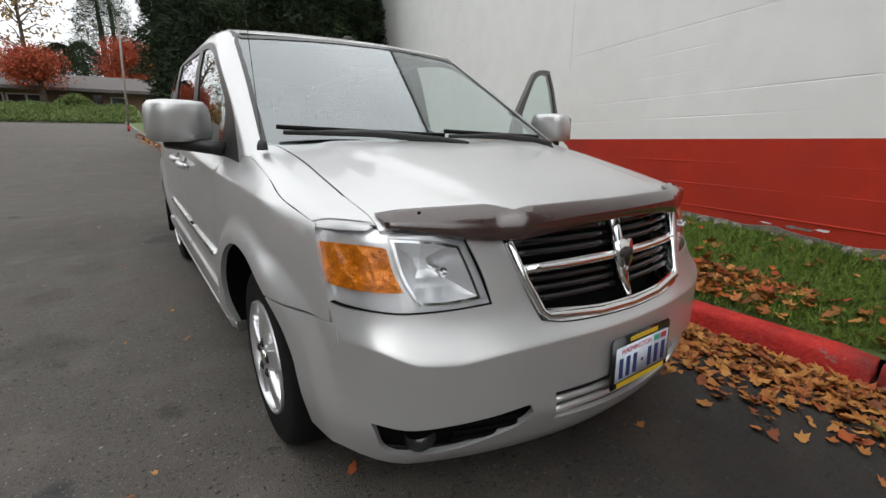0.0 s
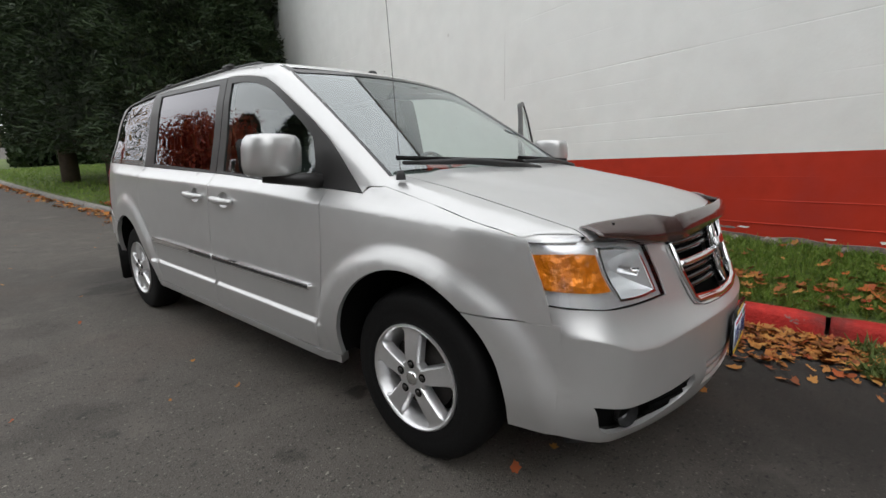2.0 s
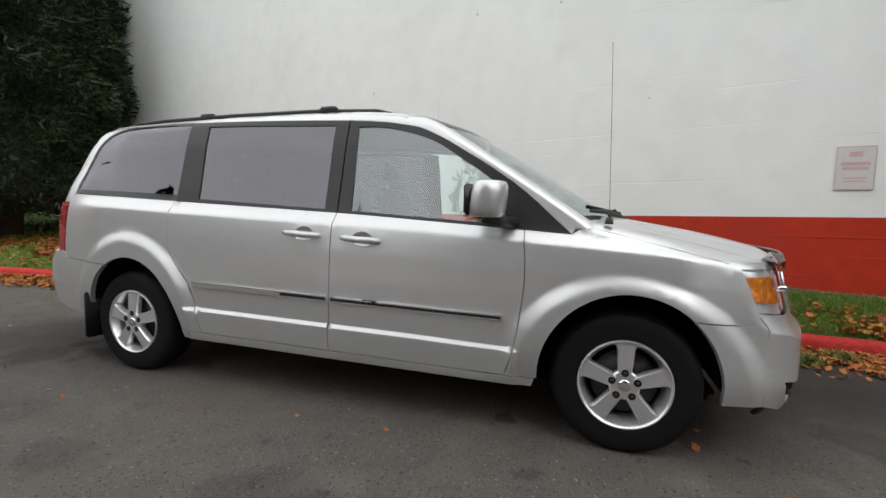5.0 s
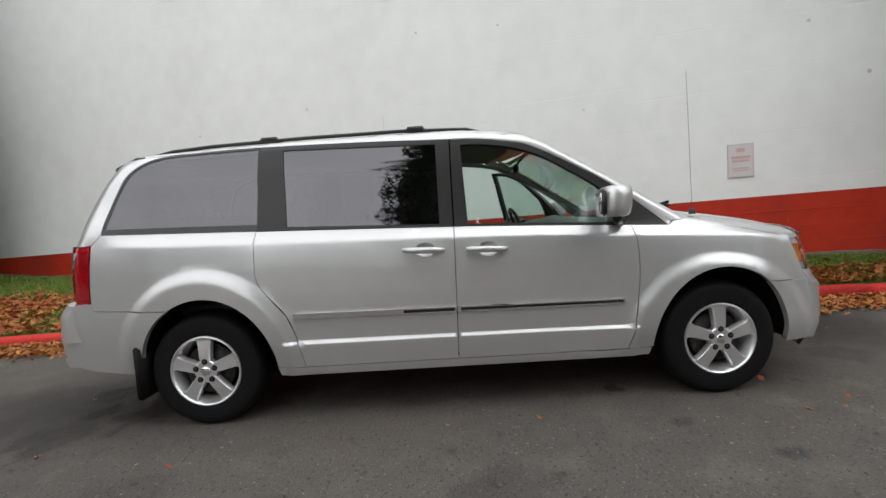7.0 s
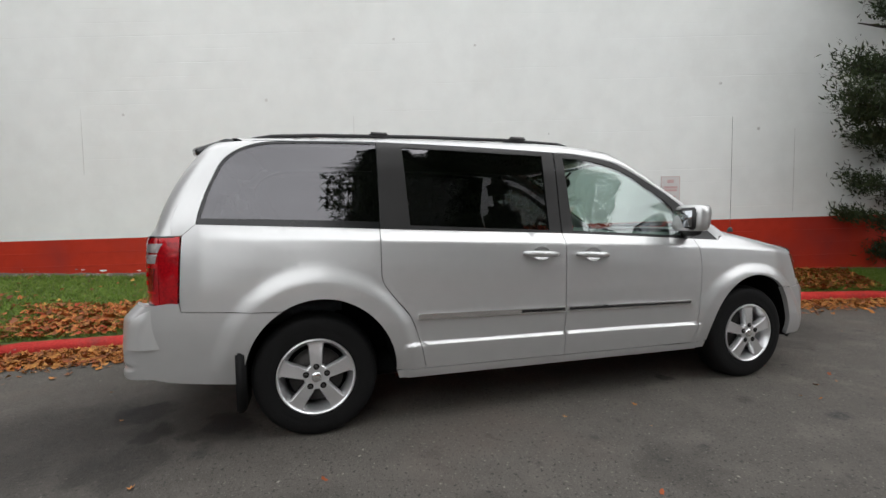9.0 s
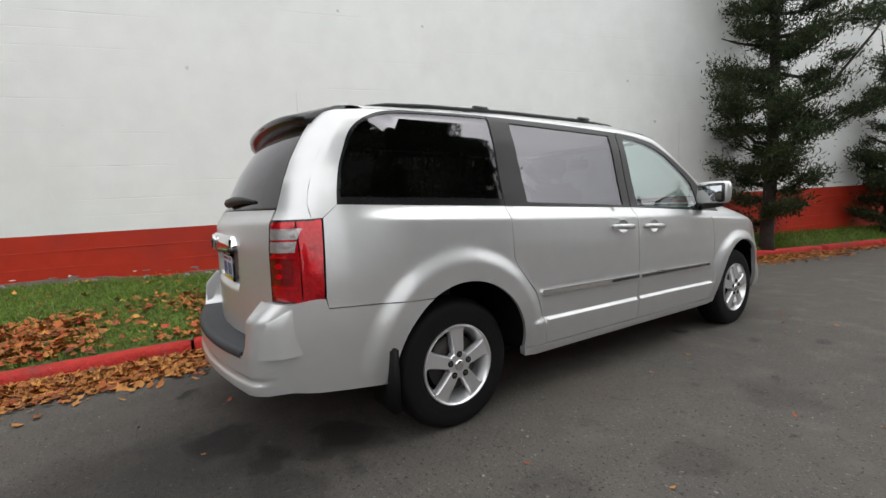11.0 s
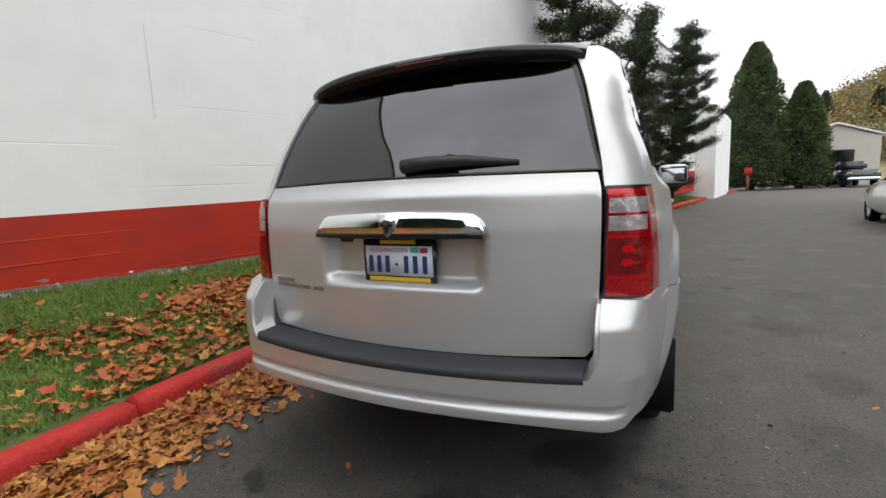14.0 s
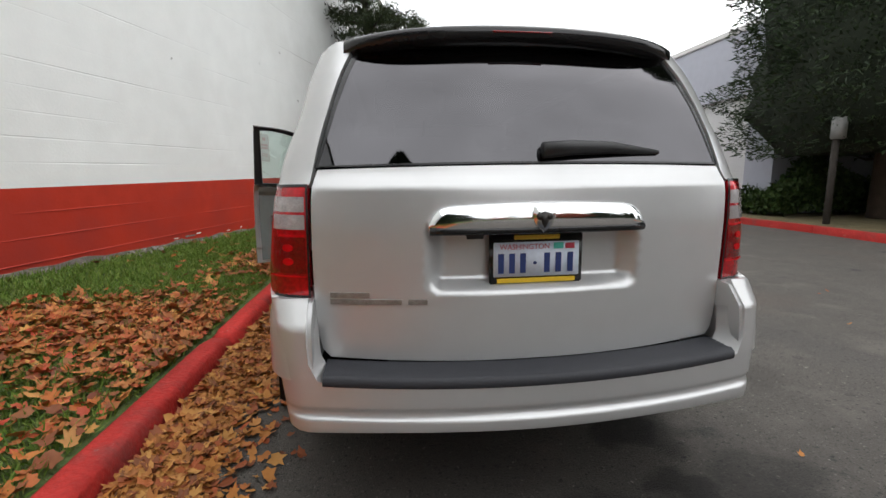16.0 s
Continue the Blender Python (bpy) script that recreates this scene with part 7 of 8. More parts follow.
for mt, nn, sd, nm in ((M_GOLDTREE, 120000, 1, "golden_wood"), (M_OLIVETREE, 140000, 2, "olive_wood")):
    rg = np.random.default_rng(sd)
    ctr = np.c_[rg.uniform(-115, 40, 420), rg.uniform(-165, -72, 420)]
    c = ctr[rg.integers(0, 420, nn)]
    hgt = np.array([hill_z(x, y) for x, y in ctr])
    ids = rg.integers(0, 420, nn)
    c = ctr[ids]
    P = np.c_[c[:, 0] + rg.normal(size=nn) * 1.7, c[:, 1] + rg.normal(size=nn) * 1.7, hgt[ids] + np.abs(rg.normal(size=nn)) * 1.7 + 0.1]
    tagged(blades(nm, P, rg.normal(size=(nn, 3)) * 0.7 + np.array((0, 0, 0.5)), 0.42, 0.17, mt, None, 0.3, sd), "far autumn woods on the hillside", "woods", kind="stuff")
for k, (x, y, h) in enumerate(((-58, -118, 8), (-36, -100, 6), (-30, -105, 7))):
    dense_conifer(x, y, h, h * 0.2, 90 + k, "dark conifer on the autumn hill", hill_z(x, y), 0.5, count=2500)

# ivy bank and hedge
def leaf_bank(name, label, x0, x1, y0, y1, zf, n, leaf, mt, seed, h=0.4):
    rg = np.random.default_rng(seed)
    X, Y = rg.uniform(x0, x1, n), rg.uniform(y0, y1, n)
    Z = np.array([zf(a, b) for a, b in zip(X, Y)]) + rg.uniform(0, 1, n) ** 0.6 * h * (0.6 + 0.4 * np.sin(X * 2.3) * np.sin(Y * 1.7))
    D = rg.normal(size=(n, 3)) * 0.7 + np.array((0, -0.3, 0.8))
    return tagged(blades(name, np.c_[X, Y, Z], D, leaf, leaf * 0.4, mt, None, 0.3, seed), label, "bank planting", kind="stuff")


bank = lambda x, y: 1.6 + 1.3 * bump01(np.array((y - 37.0) / 8.0))
bm = bmesh.new()
rows = [[bm.verts.new((x, y, float(bank(x, y)) - 0.05 if y < 46 else 2.6)) for x in (-40, -30, -20, -12, -6, 0.6)] for y in (36.9, 38, 39.5, 41, 42.5, 44, 45, 60)]
for a, b in zip(rows, rows[1:]):
    for k in range(5):
        bm.faces.new((a[k], a[k + 1], b[k + 1], b[k]))
tagged(part("bank", bm, M_SOIL), "sloping bank under ivy", "bank", kind="structure")
leaf_bank("ivy_cover", "bright green ivy covering the bank", -30, 0.4, 37, 44.5, lambda x, y: float(bank(x, y)), 75000, 0.12, M_IVY, 5, 0.45)
bush = lambda cx, cy, r: (lambda x, y: 2.75 + 0.8 * max(0, 1 - ((x - cx) ** 2 + (y - cy) ** 2) / r ** 2))
leaf_bank("shrub", "round green shrub on the bank", -4.9, -2.4, 43, 45.3, bush(-3.6, 44.2, 1.5), 7000, 0.12, M_IVY, 6, 0.4)
leaf_bank("hedge", "low dark green hedge by the island kerb", -12.4, -8.6, -7.1, -5.6, lambda x, y: 0.15, 22000, 0.09, M_HEDGE, 7, 1.5)
leaf_bank("hedge", "low dark green shrubs under the conifers", -15, -11.2, -6, 2.5, lambda x, y: 0.15, 16000, 0.11, M_HEDGE, 8, 1.3)


# grass on the verge
def scatter_verge(n, seed, y0, y1, bias=1.0, edge=0.17):
    rg = np.random.default_rng(seed)
    Y = rg.uniform(y0, y1, n)
    T = rg.uniform(0, 1, n) ** bias
    K = np.array([kerb_x(v) + edge for v in Y])
    W = np.array([wall_x(v) - 0.03 for v in Y])
    X = K + (W - K) * T
    return X, Y, np.array([verge_z(a, b) for a, b in zip(X, Y)]), rg


X, Y, Z, rg = scatter_verge(150000, 11, -8, 10.8)
P = np.c_[X, Y, Z]
tagged(blades("grass", P, rg.normal(size=(len(P), 3)) * 0.45 + np.array((0, 0, 1)), 0.055, 0.004, M_GRASS, None, 0.3, 11), "short green lawn grass", "grass", kind="stuff")
X, Y, Z, rg = scatter_verge(14000, 12, -22, -8)
P = np.c_[X, Y, Z]
tagged(blades("grass", P, rg.normal(size=(len(P), 3)) * 0.45 + np.array((0, 0, 1)), 0.07, 0.008, M_GRASS, None, 0.3, 12), "short green lawn grass", "grass", kind="stuff")
rg = np.random.default_rng(13)
X, Y = rg.uniform(0.3, 9, 40000), rg.uniform(8.5, 26, 40000)
ok = X > np.array([kerb_x(v) + 0.2 for v in Y])
ok &= (Y > 12.6) | (X < 3.396 + 0.262 * Y - 0.05)
P = np.c_[X, Y, [verge_z(a, b) for a, b in zip(X, Y)]][ok]
tagged(blades("grass", P, rg.normal(size=(len(P), 3)) * 0.45 + np.array((0, 0, 1)), 0.08, 0.009, M_GRASS, None, 0.3, 13), "short green lawn grass", "grass", kind="stuff")


# fallen leaves: curled, lobed maple leaves
def fallen(name, label, X, Y, Z, size, mt, seed, lift=0.012):
    rg = np.random.default_rng(seed)
    n = len(X)
    lobes = np.array([(0, -0.42), (0.22, -0.3), (0.5, -0.2), (0.36, 0.05), (0.44, 0.34), (0.2, 0.32), (0, 0.6), (-0.2, 0.32), (-0.44, 0.34), (-0.36, 0.05), (-0.5, -0.2), (-0.22, -0.3)])
    m = len(lobes)
    a, s = rg.uniform(0, 6.28, n), size * rg.uniform(0.55, 1.25, n)
    curl = rg.uniform(0.1, 1.0, n)
    tx, ty = rg.normal(size=n) * 0.28, rg.normal(size=n) * 0.28
    V = np.zeros((n, m + 1, 3))
    var = rg.uniform(0.72, 1.2, (n, m))
    lx, ly = lobes[:, 0][None] * s[:, None] * rg.uniform(0.6, 1.1, n)[:, None] * var, lobes[:, 1][None] * s[:, None] * var
    ca, sa = np.cos(a)[:, None], np.sin(a)[:, None]
    V[:, 1:, 0], V[:, 1:, 1] = lx * ca - ly * sa, lx * sa + ly * ca
    V[:, 1:, 2] = curl[:, None] * (lx ** 2 + ly ** 2) / s[:, None] * 0.9 + V[:, 1:, 0] * tx[:, None] + V[:, 1:, 1] * ty[:, None] + rg.normal(size=(n, m)) * 0.05 * s[:, None]
    V += np.c_[X, Y, np.asarray(Z) + lift + rg.uniform(0, 0.03, n) * (size / 0.12)][:, None, :]
    V[:, 1:, 2] = np.maximum(V[:, 1:, 2], (np.asarray(Z) + 0.002)[:, None])
    me = bpy.data.meshes.new(name)
    base = (np.arange(n) * (m + 1))[:, None]
    tri = np.array([[0, 1 + k, 1 + (k + 1) % m] for k in range(m)])
    F = (base[:, None, :] + tri[None]).reshape(-1, 3)
    me.vertices.add(n * (m + 1))
    me.vertices.foreach_set("co", V.reshape(-1, 3).ravel())
    me.loops.add(len(F) * 3)
    me.loops.foreach_set("vertex_index", F.ravel())
    me.polygons.add(len(F))
    me.polygons.foreach_set("loop_start", np.arange(len(F)) * 3)
    me.update(calc_edges=True)
    me.materials.append(mt)
    return tagged(new(name, me), label, "fallen leaves", kind="stuff")


X, Y, Z, rg = scatter_verge(62000, 21, -6.5, 11.0, 1.0)
dens = np.array([noise.noise((a * 0.9, b * 0.9, 2)) for a, b in zip(X, Y)])
T = (X - 1.6) / np.maximum(0.5, np.array([wall_x(v) for v in Y]) - 1.6)
reach = 0.60 + 0.10 * np.sin(Y * 1.1 + 0.4) + 0.06 * np.sin(Y * 2.7)
fade = np.clip((reach - T) / 0.16, 0.02, 1)
want = np.clip(0.50 + 1.3 * dens, 0.08, 1) * fade * np.where(Y > 0.5, 1.0, 0.5) * np.where((Y > 1.6) & (Y < 3.3), 0.55, 1.0)
want = np.where((Y < 0) & (T > 0.42), np.minimum(want, 0.03), want)
ok = rg.uniform(0, 1, len(X)) < want
fallen("fallen_leaves", "red, orange and tan maple leaves lying on the lawn", X[ok], Y[ok], Z[ok] + 0.02, 0.07, M_LEAVES, 22)
rg = np.random.default_rng(23)
n = 44000
Y = rg.uniform(-8, 9.5, n)
off = np.abs(rg.normal(size=n)) * np.where(Y > -0.5, 0.20, 0.24) + np.where(Y < -2.0, 0.05, 0.0)
K = np.array([kerb_x(v) for v in Y])
ok = rg.uniform(0, 1, n) < np.where((Y > -2.0) & (Y < 0.8), 0.5, 1.0) * (0.55 + 0.45 * np.sin(Y * 1.3 + 0.5) ** 2) * np.where(Y < -1.8, 0.5, 1.0)
fallen("gutter_leaves", "tan and brown dry leaves heaped in the gutter along the kerb", (K - 0.03 - off)[ok], Y[ok], (np.clip(0.04 - off * 0.12, 0, 1) * rg.uniform(0, 1, n))[ok], 0.058, M_DRYLEAVES, 24, 0.006)
n = 70
fallen("stray_leaves", "single dry leaves on the asphalt", rg.uniform(-4, 1.2, n), rg.uniform(-6, 7, n), np.zeros(n), 0.035, M_DRYLEAVES, 25, 0.002)
n = 3500
Y = rg.uniform(-21, -8, n)
fallen("gutter_leaves", "thin line of dry leaves along the red kerb", np.array([kerb_x(v) for v in Y]) - 0.02 - np.abs(rg.normal(size=n)) * 0.13, Y, np.zeros(n), 0.055, M_DRYLEAVES, 27, 0.006)
n = 500
Y = rg.uniform(8, 26, n)
fallen("gutter_leaves", "dry leaves along the grey kerb", np.array([kerb_x(v) for v in Y]) - np.abs(rg.normal(size=n)) * 0.2, Y, np.array([ground_z(0, v) for v in Y]), 0.12, M_DRYLEAVES, 26, 0.006)
# weeds in the gutter
rg = np.random.default_rng(31)
for k, (x, y) in enumerate(((1.05, -3.05), (1.32, -3.0), (1.25, -3.35))):
    P = np.c_[x + rg.normal(size=260) * 0.05, y + rg.normal(size=260) * 0.05, np.zeros(260)]
    tagged(blades("weed_tuft", P, rg.normal(size=(260, 3)) * 0.7 + np.array((0, 0, 0.8)), 0.07, 0.009, M_IVY, None, 0.3, 31 + k), "small green weed tuft in the gutter", "weed", group="weeds in the gutter")
# crumbled mortar along the foot of the wall
rg = np.random.default_rng(33)
bm = bmesh.new()
for _ in range(90):
    y = rg.uniform(-3, 6)
    s = rg.uniform(0.012, 0.05)
    x = wall_x(y) - abs(rg.normal()) * 0.05 - 0.01
    bmesh.ops.create_icosphere(bm, subdivisions=1, radius=s, matrix=Matrix.LocRotScale((x, y, verge_z(x, y) + s * 0.4), Euler(rg.uniform(0, 3, 3)), (1, rg.uniform(0.7, 1.6), 0.6)))
tagged(part("rubble", bm, M_PEBBLE, smooth=False), "crumbled mortar and stones along the wall's foot", "rubble", kind="stuff")

# dark hedge behind the lawn's conifers
leaf_bank("hedge", "dark hedge at the back of the lawn", 1.5, 16, 27, 29.5, lambda x, y: 1.0, 9000, 0.3, M_CEDAR, 14, 2.2)

# ---- far things: low building, pole, metal building, sedan, garage ----
house = new("low_building")
tagged(house, "low building with a grey shingle roof and white-framed windows", "building")
house.location.z = -1.0
bm = box(-34, 48, 3.0, 1.4, 60, 5.35)
part("wall", bm, M_TAN, house, smooth=False)
bm = bmesh.new()
sec = [(46.2, 5.25), (46.2, 5.5), (52, 7.0), (61, 7.1), (61, 5.25)]
a = [bm.verts.new((-36, y, z)) for y, z in sec]
b = [bm.verts.new((2.2, y, z)) for y, z in sec]
bm.faces.new(a), bm.faces.new(b[::-1])
for k in range(5):
    bm.faces.new((a[k], b[k], b[(k + 1) % 5], a[(k + 1) % 5]))
part("roof", bm, M_ROOF, house, "grey shingle roof with deep eaves", smooth=False)
for x0, x1, mt, nm in ((-13.6, -12.1, M_TAN, "tan_panel"), (-5.2, -4.7, M_TAN, "tan_panel"), (-3.0, -2.6, M_TAN, "tan_panel"), (-17, -15.5, M_TAN, "tan_panel")):
    part(nm, box(x0, 47.9, 3.0, x1, 47.99, 5.3), mt, house, smooth=False)
for k, x in enumerate((-11.6, -10.2, -8.8, -7.4, -6.2, -4.2, -0.6)):
    win = part("window", box(x - 0.62, 47.93, 3.4, x + 0.62, 47.985, 5.0), M_DOORWHITE, house, "white window frame", smooth=False)
    part("pane", box(x - 0.52, 47.91, 3.5, x + 0.52, 47.928, 4.9), M_WINDOWDARK, win, smooth=False)
part("door", box(-2.4, 47.9, 3.1, -1.8, 47.98, 5.1), M_WINDOWDARK, house, smooth=False)

pole = new("utility_pole")
tagged(pole, "thin weathered pole with a red foot beside the kerb", "pole")
pz = ground_z(0, 28.7)
part("shaft", tube([(-0.62, 28.7, pz), (-0.46, 28.7, pz + 3), (-0.30, 28.7, pz + 6)], 0.055, 8), M_WOOD, pole)
part("red_foot", tube([(-0.62, 28.7, pz), (-0.604, 28.7, pz + 0.3)], 0.068, 8), M_KERBRED, pole)

# metal building with roller door across the road
shed = new("metal_building")
tagged(shed, "lavender-grey metal building with a white roller door", "building")
SX = -9.3
part("wall", box(SX - 9, -16.6, 0, SX, -11.62, 4.95), M_METAL, shed, smooth=False)
part("wall", box(SX - 9, -11.62, 3.25, SX, -7.4, 4.95), M_METAL, shed, smooth=False)
part("wall", box(SX - 9, -7.4, 0, SX, -6.5, 4.95), M_METAL, shed, smooth=False)
part("roof_edge", box(SX - 9.1, -16.7, 4.95, SX + 0.06, -6.4, 5.1, 0.02), M_SIGN, shed, "grey roof edge", smooth=False)
door = part("roller_door", box(SX - 0.25, -11.6, 0, SX - 0.2, -7.42, 3.24), M_DOORWHITE, shed, "white sectional roller door", smooth=False)
for k in range(11):
    part("door_slat", rbox(SX - 0.19, -9.51, 0.16 + 0.295 * k, 0.03, 4.16, 0.288, 0.006), M_DOORWHITE, door, smooth=False)
part("wall_lamp", rbox(SX + 0.1, -14.0, 3.05, 0.2, 0.28, 0.1, 0.03), M_FRAME, shed, "small dark wall lamp")

# island kerb and ground across the road
isl = new("island_kerb")
tagged(isl, "red painted kerb round the planted island", "kerb", kind="structure")
IX = lambda y: float(np.interp(y, (-11, -7.3, -5.4, -3.8, -2.1, 2, 6), (-8.9, -7.75, -7.72, -7.7, -7.55, -7.3, -7.2)))
y = -11.0
while y < 6:
    bm = bmesh.new()
    rows = []
    for k in range(4):
        q = y + 1.8 * k / 3
        rows.append([bm.verts.new((IX(q) - dx, q, z)) for dx, z in ((-0.01, -0.05), (0, 0.12), (0.02, 0.14), (0.13, 0.14), (0.15, -0.05))])
    for a, b in zip(rows, rows[1:]):
        for k in range(4):
            bm.faces.new((a[k], a[k + 1], b[k + 1], b[k]))
    bm.faces.new(rows[0]), bm.faces.new(rows[-1])
    part("kerb_stone", bm, M_KERBRED, isl)
    y += 1.815
bm = bmesh.new()
rows = []
for q in np.linspace(-7.1, 6.9, 15):
    rows.append([bm.verts.new((IX(q) - 0.13 - d, q, 0.125 + 0.03 * noise.noise((d, q, 1)))) for d in (0, 1, 2.5, 4, 6, 9)])
for a, b in zip(rows, rows[1:]):
    for k in range(5):
        bm.faces.new((a[k], a[k + 1], b[k + 1], b[k]))
tagged(part("island_ground", bm, mat("needle_litter", (0.15, 0.12, 0.06), 0.95, 0, 2, 0.5, 0.6, 30)), "needle-strewn ground under the conifers", "ground", kind="structure")
M_POST = mat("dark_weathered_post", (0.045, 0.038, 0.032), 0.9, 0, 10, 0.3, 0.3, 40)
# pale box in a darker grey; the shade on it is in the colour
M_BOX = mat("shaded_box_metal", (0.30, 0.30, 0.29), 0.6, 0, 8, 0.15)
post = new("post_with_box")
tagged(post, "weathered wooden post with a pale box on the island", "post")
part("post", rbox(-8.29, -4.03, 1.0, 0.10, 0.10, 1.8, 0.015), M_POST, post)
part("pale_box", rbox(-8.29, -4.0, 2.0, 0.21, 0.18, 0.42, 0.02), M_BOX, post)

# white sedan parked across the road
sedan = new("sedan")
tagged(sedan, "white four-door sedan with full-width red tail lamps", "car")
sedan.location = (-6.05, -8.0, 0)
sedan.rotation_euler[2] = radians(-8)


def car_loft(name, secs, material, parent, label=""):
    """A car body from cross-sections (y, half widths and heights)."""
    bm = bmesh.new()
    rows = []
    for y, pts in secs:
        full = [(-x, z) for x, z in pts] + [(x, z) for x, z in pts[::-1]]
        rows.append([bm.verts.new((x, y, z)) for x, z in full])
    for a, b in zip(rows, rows[1:]):
        for k in range(len(a) - 1):
            bm.faces.new((a[k], a[k + 1], b[k + 1], b[k]))
    bm.faces.new(rows[0]), bm.faces.new(rows[-1])
    return smooth_by_angle(part(name, bm, material, parent, label), 50)


def low_sec(w, zt, zb=0.22):
    return [(w * 0.93, zb), (w, zb + 0.18), (w, zb + 0.36), (w * 0.97, zt - 0.06), (w * 0.88, zt), (w * 0.4, zt + 0.02)]


def round_sec(w, zt, zb=0.22, crown=0.03):
    """A rounded lower-body section."""
    return [(w * 0.86, zb - 0.03), (w * 0.95, zb + 0.03), (w, zb + 0.2), (w * 1.005, (zb + zt) / 2), (w * 0.995, zt - 0.16), (w * 0.96, zt - 0.07), (w * 0.88, zt - 0.015), (w * 0.6, zt + crown * 0.6), (w * 0.25, zt + crown)]


car_loft("body", [(2.50, round_sec(0.60, 0.62, 0.44)), (2.49, round_sec(0.72, 0.70, 0.36)), (2.44, round_sec(0.81, 0.86, 0.30)), (2.36, round_sec(0.87, 0.955, 0.26)), (2.2, round_sec(0.915, 0.985)), (1.7, round_sec(0.935, 0.99)), (1.0, round_sec(0.94, 0.975)), (0.2, round_sec(0.945, 0.95)), (-0.6, round_sec(0.945, 0.925)), (-1.5, round_sec(0.93, 0.86)), (-2.1, round_sec(0.87, 0.76)), (-2.4, round_sec(0.74, 0.66, 0.28)), (-2.5, round_sec(0.6, 0.58, 0.34))], M_SEDAN, sedan, "white body")
car_loft("cabin_glass", [(1.86, [(0.70, 0.96), (0.62, 1.0), (0.3, 1.02)]), (1.5, [(0.77, 0.96), (0.66, 1.12), (0.3, 1.16)]), (1.1, [(0.82, 0.96), (0.66, 1.25), (0.3, 1.30)]), (0.6, [(0.85, 0.95), (0.66, 1.345), (0.3, 1.39)]), (-0.1, [(0.85, 0.93), (0.66, 1.37), (0.3, 1.41)]), (-0.6, [(0.82, 0.9), (0.64, 1.27), (0.3, 1.31)]), (-1.35, [(0.74, 0.88), (0.68, 0.9), (0.4, 0.91)])], M_WINDOWDARK, sedan, "dark tinted windows")
car_loft("roof_skin", [(1.0, [(0.70, 1.24), (0.62, 1.30), (0.3, 1.335)]), (0.6, [(0.70, 1.33), (0.62, 1.375), (0.3, 1.41)]), (0.2, [(0.70, 1.36), (0.62, 1.40), (0.3, 1.435)]), (-0.1, [(0.70, 1.355), (0.62, 1.395), (0.3, 1.43)]), (-0.55, [(0.67, 1.275), (0.60, 1.315), (0.3, 1.345)])], M_SEDAN, sedan, "white roof")
for s in (1, -1):
    bm = bmesh.new()
    rows = [[bm.verts.new((s * x, y, z)) for x, y, z in r] for r in (((0.66, 0.75, 1.33), (0.70, 0.55, 1.31), (0.80, 0.75, 1.06)), ((0.66, 1.15, 1.27), (0.72, 0.95, 1.25), (0.84, 1.05, 1.0)), ((0.72, 1.55, 1.13), (0.80, 1.45, 1.10), (0.89, 1.35, 0.98)), ((0.78, 1.92, 0.995), (0.86, 1.85, 0.985), (0.91, 1.75, 0.97)))]
    for a, b in zip(rows, rows[1:]):
        for k in range(2):
            bm.faces.new((a[k], a[k + 1], b[k + 1], b[k]))
    part("c_pillar", bm, M_SEDAN, sedan)
    bm = bmesh.new()
    rows = []
    for x, y, z0, z1 in ((0.40, 2.478, 0.79, 0.885), (0.52, 2.474, 0.735, 0.888), (0.66, 2.460, 0.705, 0.89), (0.78, 2.432, 0.705, 0.885), (0.855, 2.37, 0.72, 0.875), (0.912, 2.20, 0.77, 0.855)):
        rows.append([bm.verts.new((s * x, y + d, z)) for d, z in ((-0.06, z0), (0.008, z0 + 0.01), (0.012, (z0 + z1) / 2), (-0.01, z1), (-0.07, z1))])
    for a, b in zip(rows, rows[1:]):
        for k in range(4):
            bm.faces.new((a[k], a[k + 1], b[k + 1], b[k]))
    part("tail_lamp", bm, M_REDLENS, sedan)
part("lamp_strip", rbox(0, 2.452, 0.835, 0.90, 0.06, 0.085, 0.015), M_DARKRED, sedan, "dark red centre lamp strip")
for k in range(2):
    part("spoiler_foot", rbox((-0.55, 0.55)[k], 2.33, 0.98, 0.06, 0.08, 0.06, 0.01), M_SEDAN, sedan)
bm = bmesh.new()
tube([(x, 2.40 - 0.12 * x * x, 1.02 - 0.03 * x * x) for x in np.linspace(-0.8, 0.8, 13)], 0.024, 8, bm)
part("boot_spoiler", bm, M_SEDAN, sedan)
part("plate_recess", rbox(0, 2.496, 0.655, 0.40, 0.02, 0.022, 0.008), M_DARKCAR, sedan)
part("plate", rbox(0.03, 2.50, 0.575, 0.30, 0.02, 0.10, 0.008), M_CREAM, sedan)
for s in (1, -1):
    for wy in (1.45, -1.42):
        mm = pose(s * 0.9, wy, 0.32, 0, 90 * s, 0)
        whl = part("wheel", lathe([(0.0, -0.01), (0.08, 0.0), (0.2, -0.01), (0.215, 0.0), (0.21, -0.15)], 24, mm), M_ALLOY, sedan)
        part("tyre", lathe([(0.21, -0.18), (0.3, -0.18), (0.32, -0.15), (0.32, -0.03), (0.3, 0.0), (0.215, 0.002)], 28, mm), M_RUBBER, whl)
        # black drum that paints the shade inside the wheel arch
        part("arch_shadow", lathe([(0.37, 0.006), (0.37, -0.1), (0.0, -0.1)], 28, mm), M_SEAM, sedan)

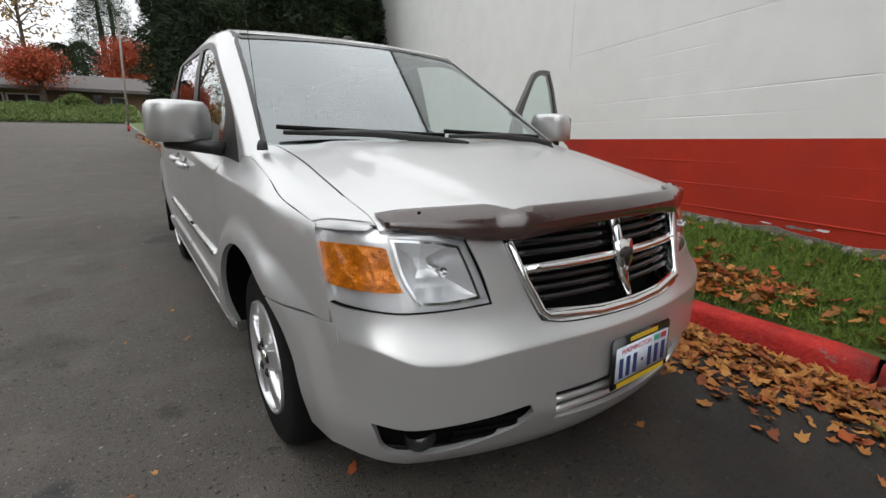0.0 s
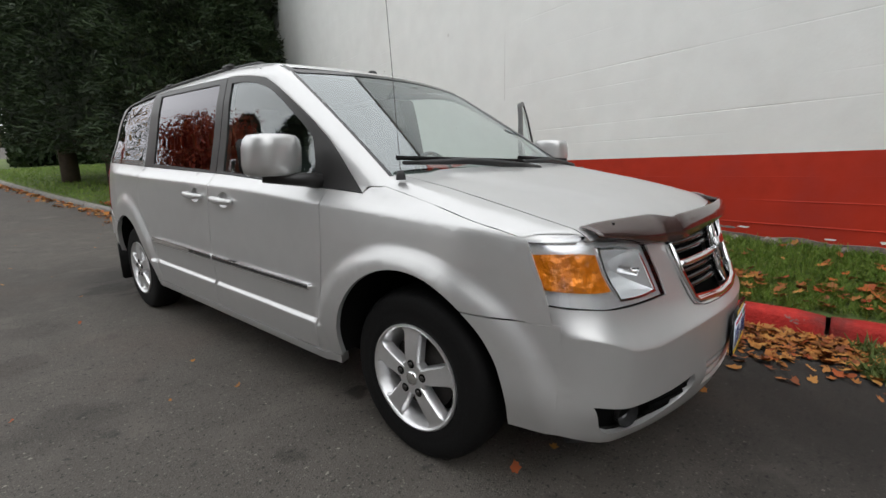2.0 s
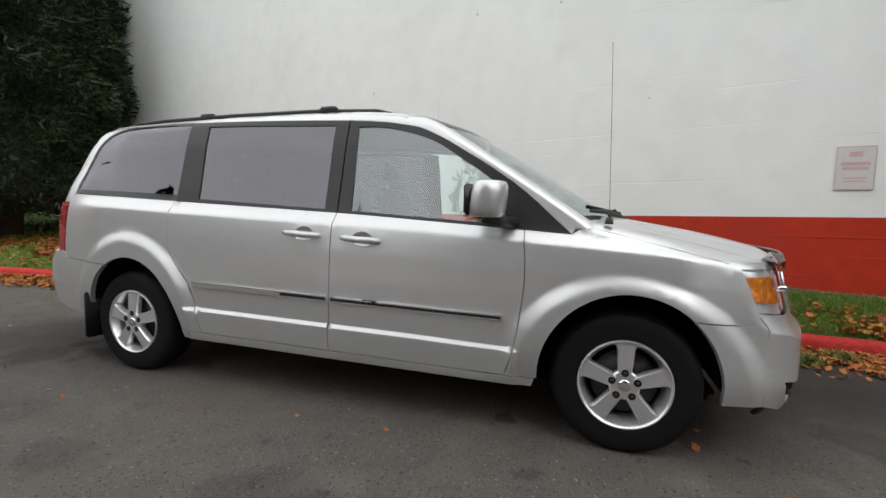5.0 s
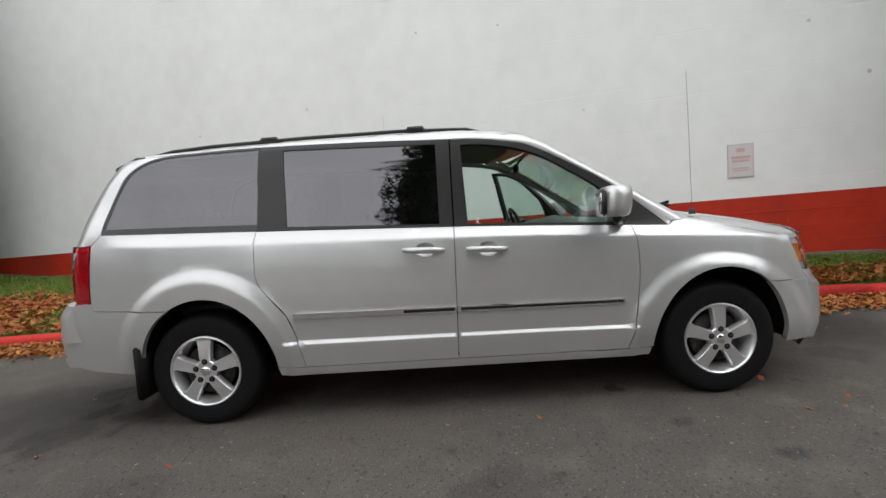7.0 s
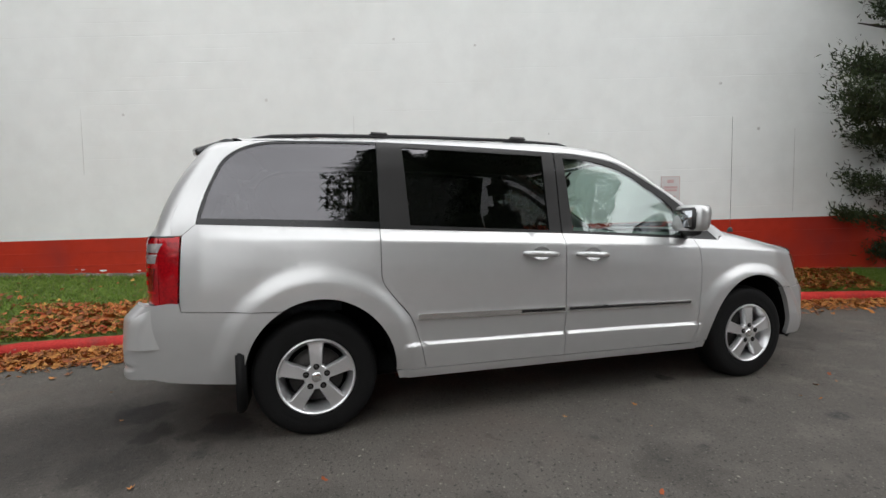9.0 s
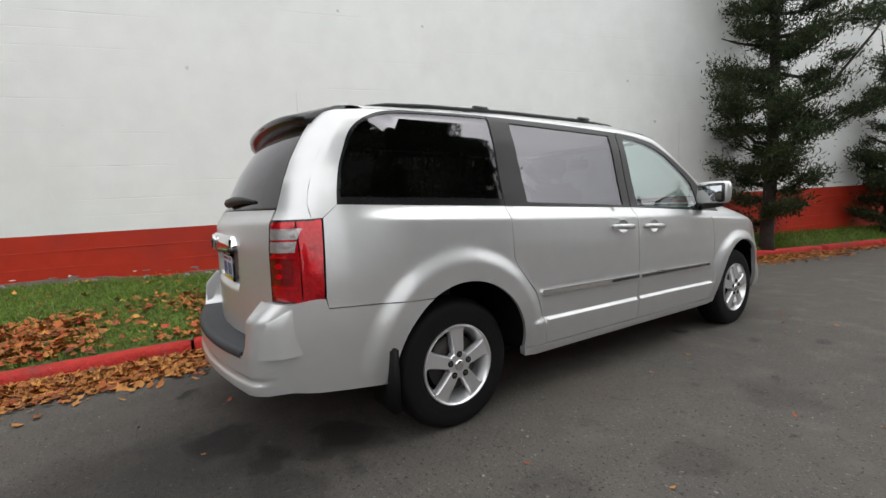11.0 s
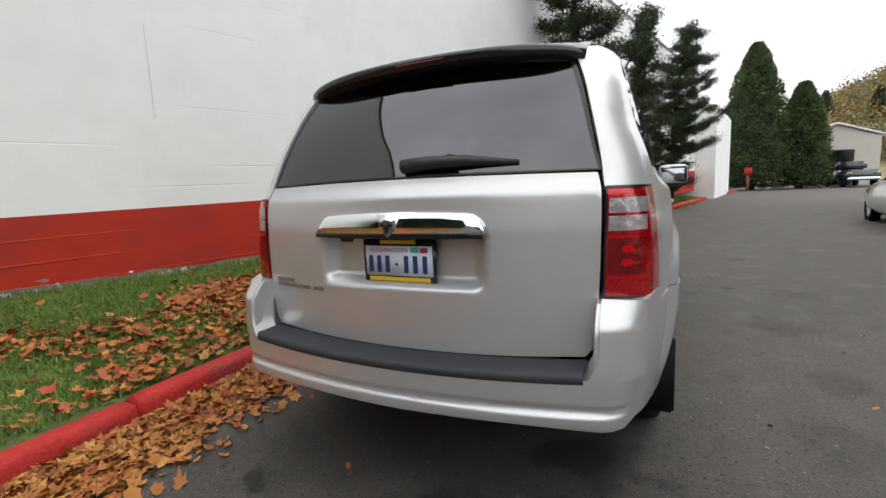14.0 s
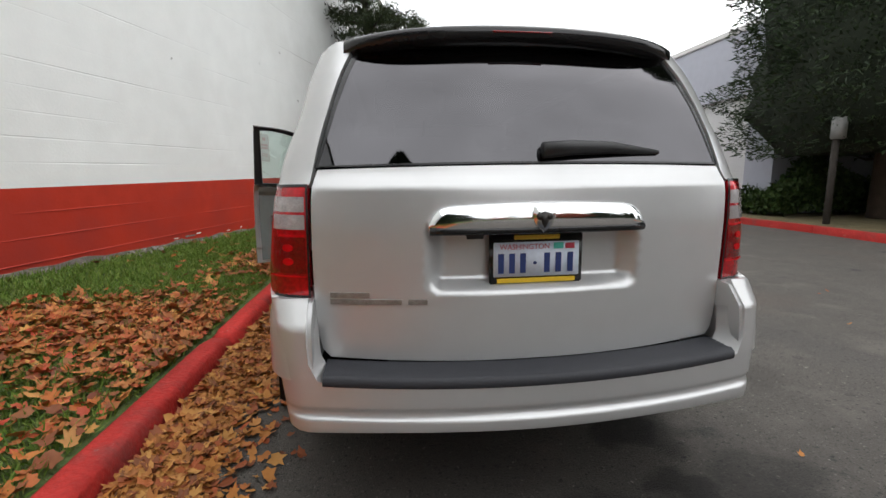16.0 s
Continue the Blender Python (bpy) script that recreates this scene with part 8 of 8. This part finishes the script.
# white garage with dark opening, truck and cars beyond
gar = new("garage_building")
tagged(gar, "white low-gabled garage building with an open dark doorway", "building")
gx, gy = -14.1, -44
for nm, q in (("wall", (gx - 3.2, gy, 0, gx - 1.6, gy + 0.3, 3.9)), ("wall", (gx + 1.3, gy, 0, gx + 2.4, gy + 0.3, 3.9)), ("wall", (gx - 1.6, gy, 2.9, gx + 1.3, gy + 0.3, 3.9)), ("rear_wall", (gx - 3.2, gy - 8, 0, gx + 2.4, gy - 7.8, 3.9)), ("side_wall", (gx + 2.2, gy - 8, 0, gx + 2.4, gy, 3.9)), ("side_wall", (gx - 3.2, gy - 8, 0, gx - 3.0, gy, 3.9))):
    part(nm, box(*q), M_CREAM, gar, smooth=False)
bm = bmesh.new()
prof = [(gx - 3.5, 3.85), (gx - 0.4, 5.0), (gx + 2.7, 3.85), (gx + 2.7, 4.0), (gx - 0.4, 5.15), (gx - 3.5, 4.0)]
a = [bm.verts.new((x, gy + 0.4, z)) for x, z in prof]
b = [bm.verts.new((x, gy - 8.2, z)) for x, z in prof]
bm.faces.new(a), bm.faces.new(b[::-1])
for k in range(6):
    bm.faces.new((a[k], b[k], b[(k + 1) % 6], a[(k + 1) % 6]))
part("roof", bm, M_SIGN, gar, smooth=False)
bm = bmesh.new()
q = [bm.verts.new((x, gy + 0.15, z)) for x, z in ((gx - 3.1, 3.9), (gx + 2.3, 3.9), (gx - 0.4, 4.95))]
bm.faces.new(q)
part("gable", bm, M_CREAM, gar, smooth=False)
truck = new("pickup_truck")
tagged(truck, "dark pickup truck parked before the garage doorway", "truck")
truck.location = (gx - 0.1, gy + 4.5, 0)
part("body", rbox(0, 0, 0.85, 1.9, 5.0, 0.75, 0.12), M_DARKCAR, truck)
part("cab", rbox(0, -0.4, 1.5, 1.65, 2.0, 0.7, 0.2), M_WINDOWDARK, truck)
for s in (1, -1):
    part("headlamp", rbox(s * 0.75, 2.48, 1.0, 0.3, 0.08, 0.16, 0.03), M_CLEARLENS, truck)
    for wy in (1.6, -1.6):
        part("wheel", lathe([(0.0, 0.0), (0.2, 0.0), (0.37, 0.0), (0.38, -0.2)], 20, pose(s * 0.95, wy, 0.38, 0, 90 * s, 0)), M_RUBBER, truck)
part("bumper", rbox(0, 2.5, 0.6, 1.8, 0.12, 0.2, 0.04), M_CHROME, truck)
far_car = new("parked_car")
tagged(far_car, "pale parked car beyond the sedan", "car")
far_car.location = (-15.5, -30, 0)
car_loft("body", [(2.2, low_sec(0.8, 0.8)), (0.5, low_sec(0.88, 0.95)), (-1.5, low_sec(0.88, 0.88)), (-2.2, low_sec(0.75, 0.65))], M_SEDAN, far_car)
car_loft("cabin_glass", [(1.7, [(0.7, 0.85), (0.6, 0.95), (0.3, 0.97)]), (0.6, [(0.8, 0.9), (0.62, 1.38), (0.3, 1.42)]), (-0.4, [(0.8, 0.9), (0.62, 1.36), (0.3, 1.4)]), (-1.3, [(0.7, 0.85), (0.6, 0.9), (0.3, 0.92)])], M_WINDOWDARK, far_car)
for s in (1, -1):
    for wy in (1.35, -1.35):
        part("wheel", lathe([(0.0, 0.0), (0.2, 0.0), (0.31, 0.0), (0.32, -0.18)], 18, pose(s * 0.86, wy, 0.32, 0, 90 * s, 0)), M_RUBBER, far_car)
sp = new("sign_post")
tagged(sp, "short red-brown post with a small red sign at the bend", "sign")
part("post", rbox(-7.3, -36.3, 0.6, 0.2, 0.2, 1.2, 0.03), mat("red_brown_post", (0.2, 0.07, 0.05), 0.8), sp)
part("panel", rbox(-7.3, -36.18, 1.45, 0.5, 0.04, 0.55, 0.01), M_KERBRED, sp)
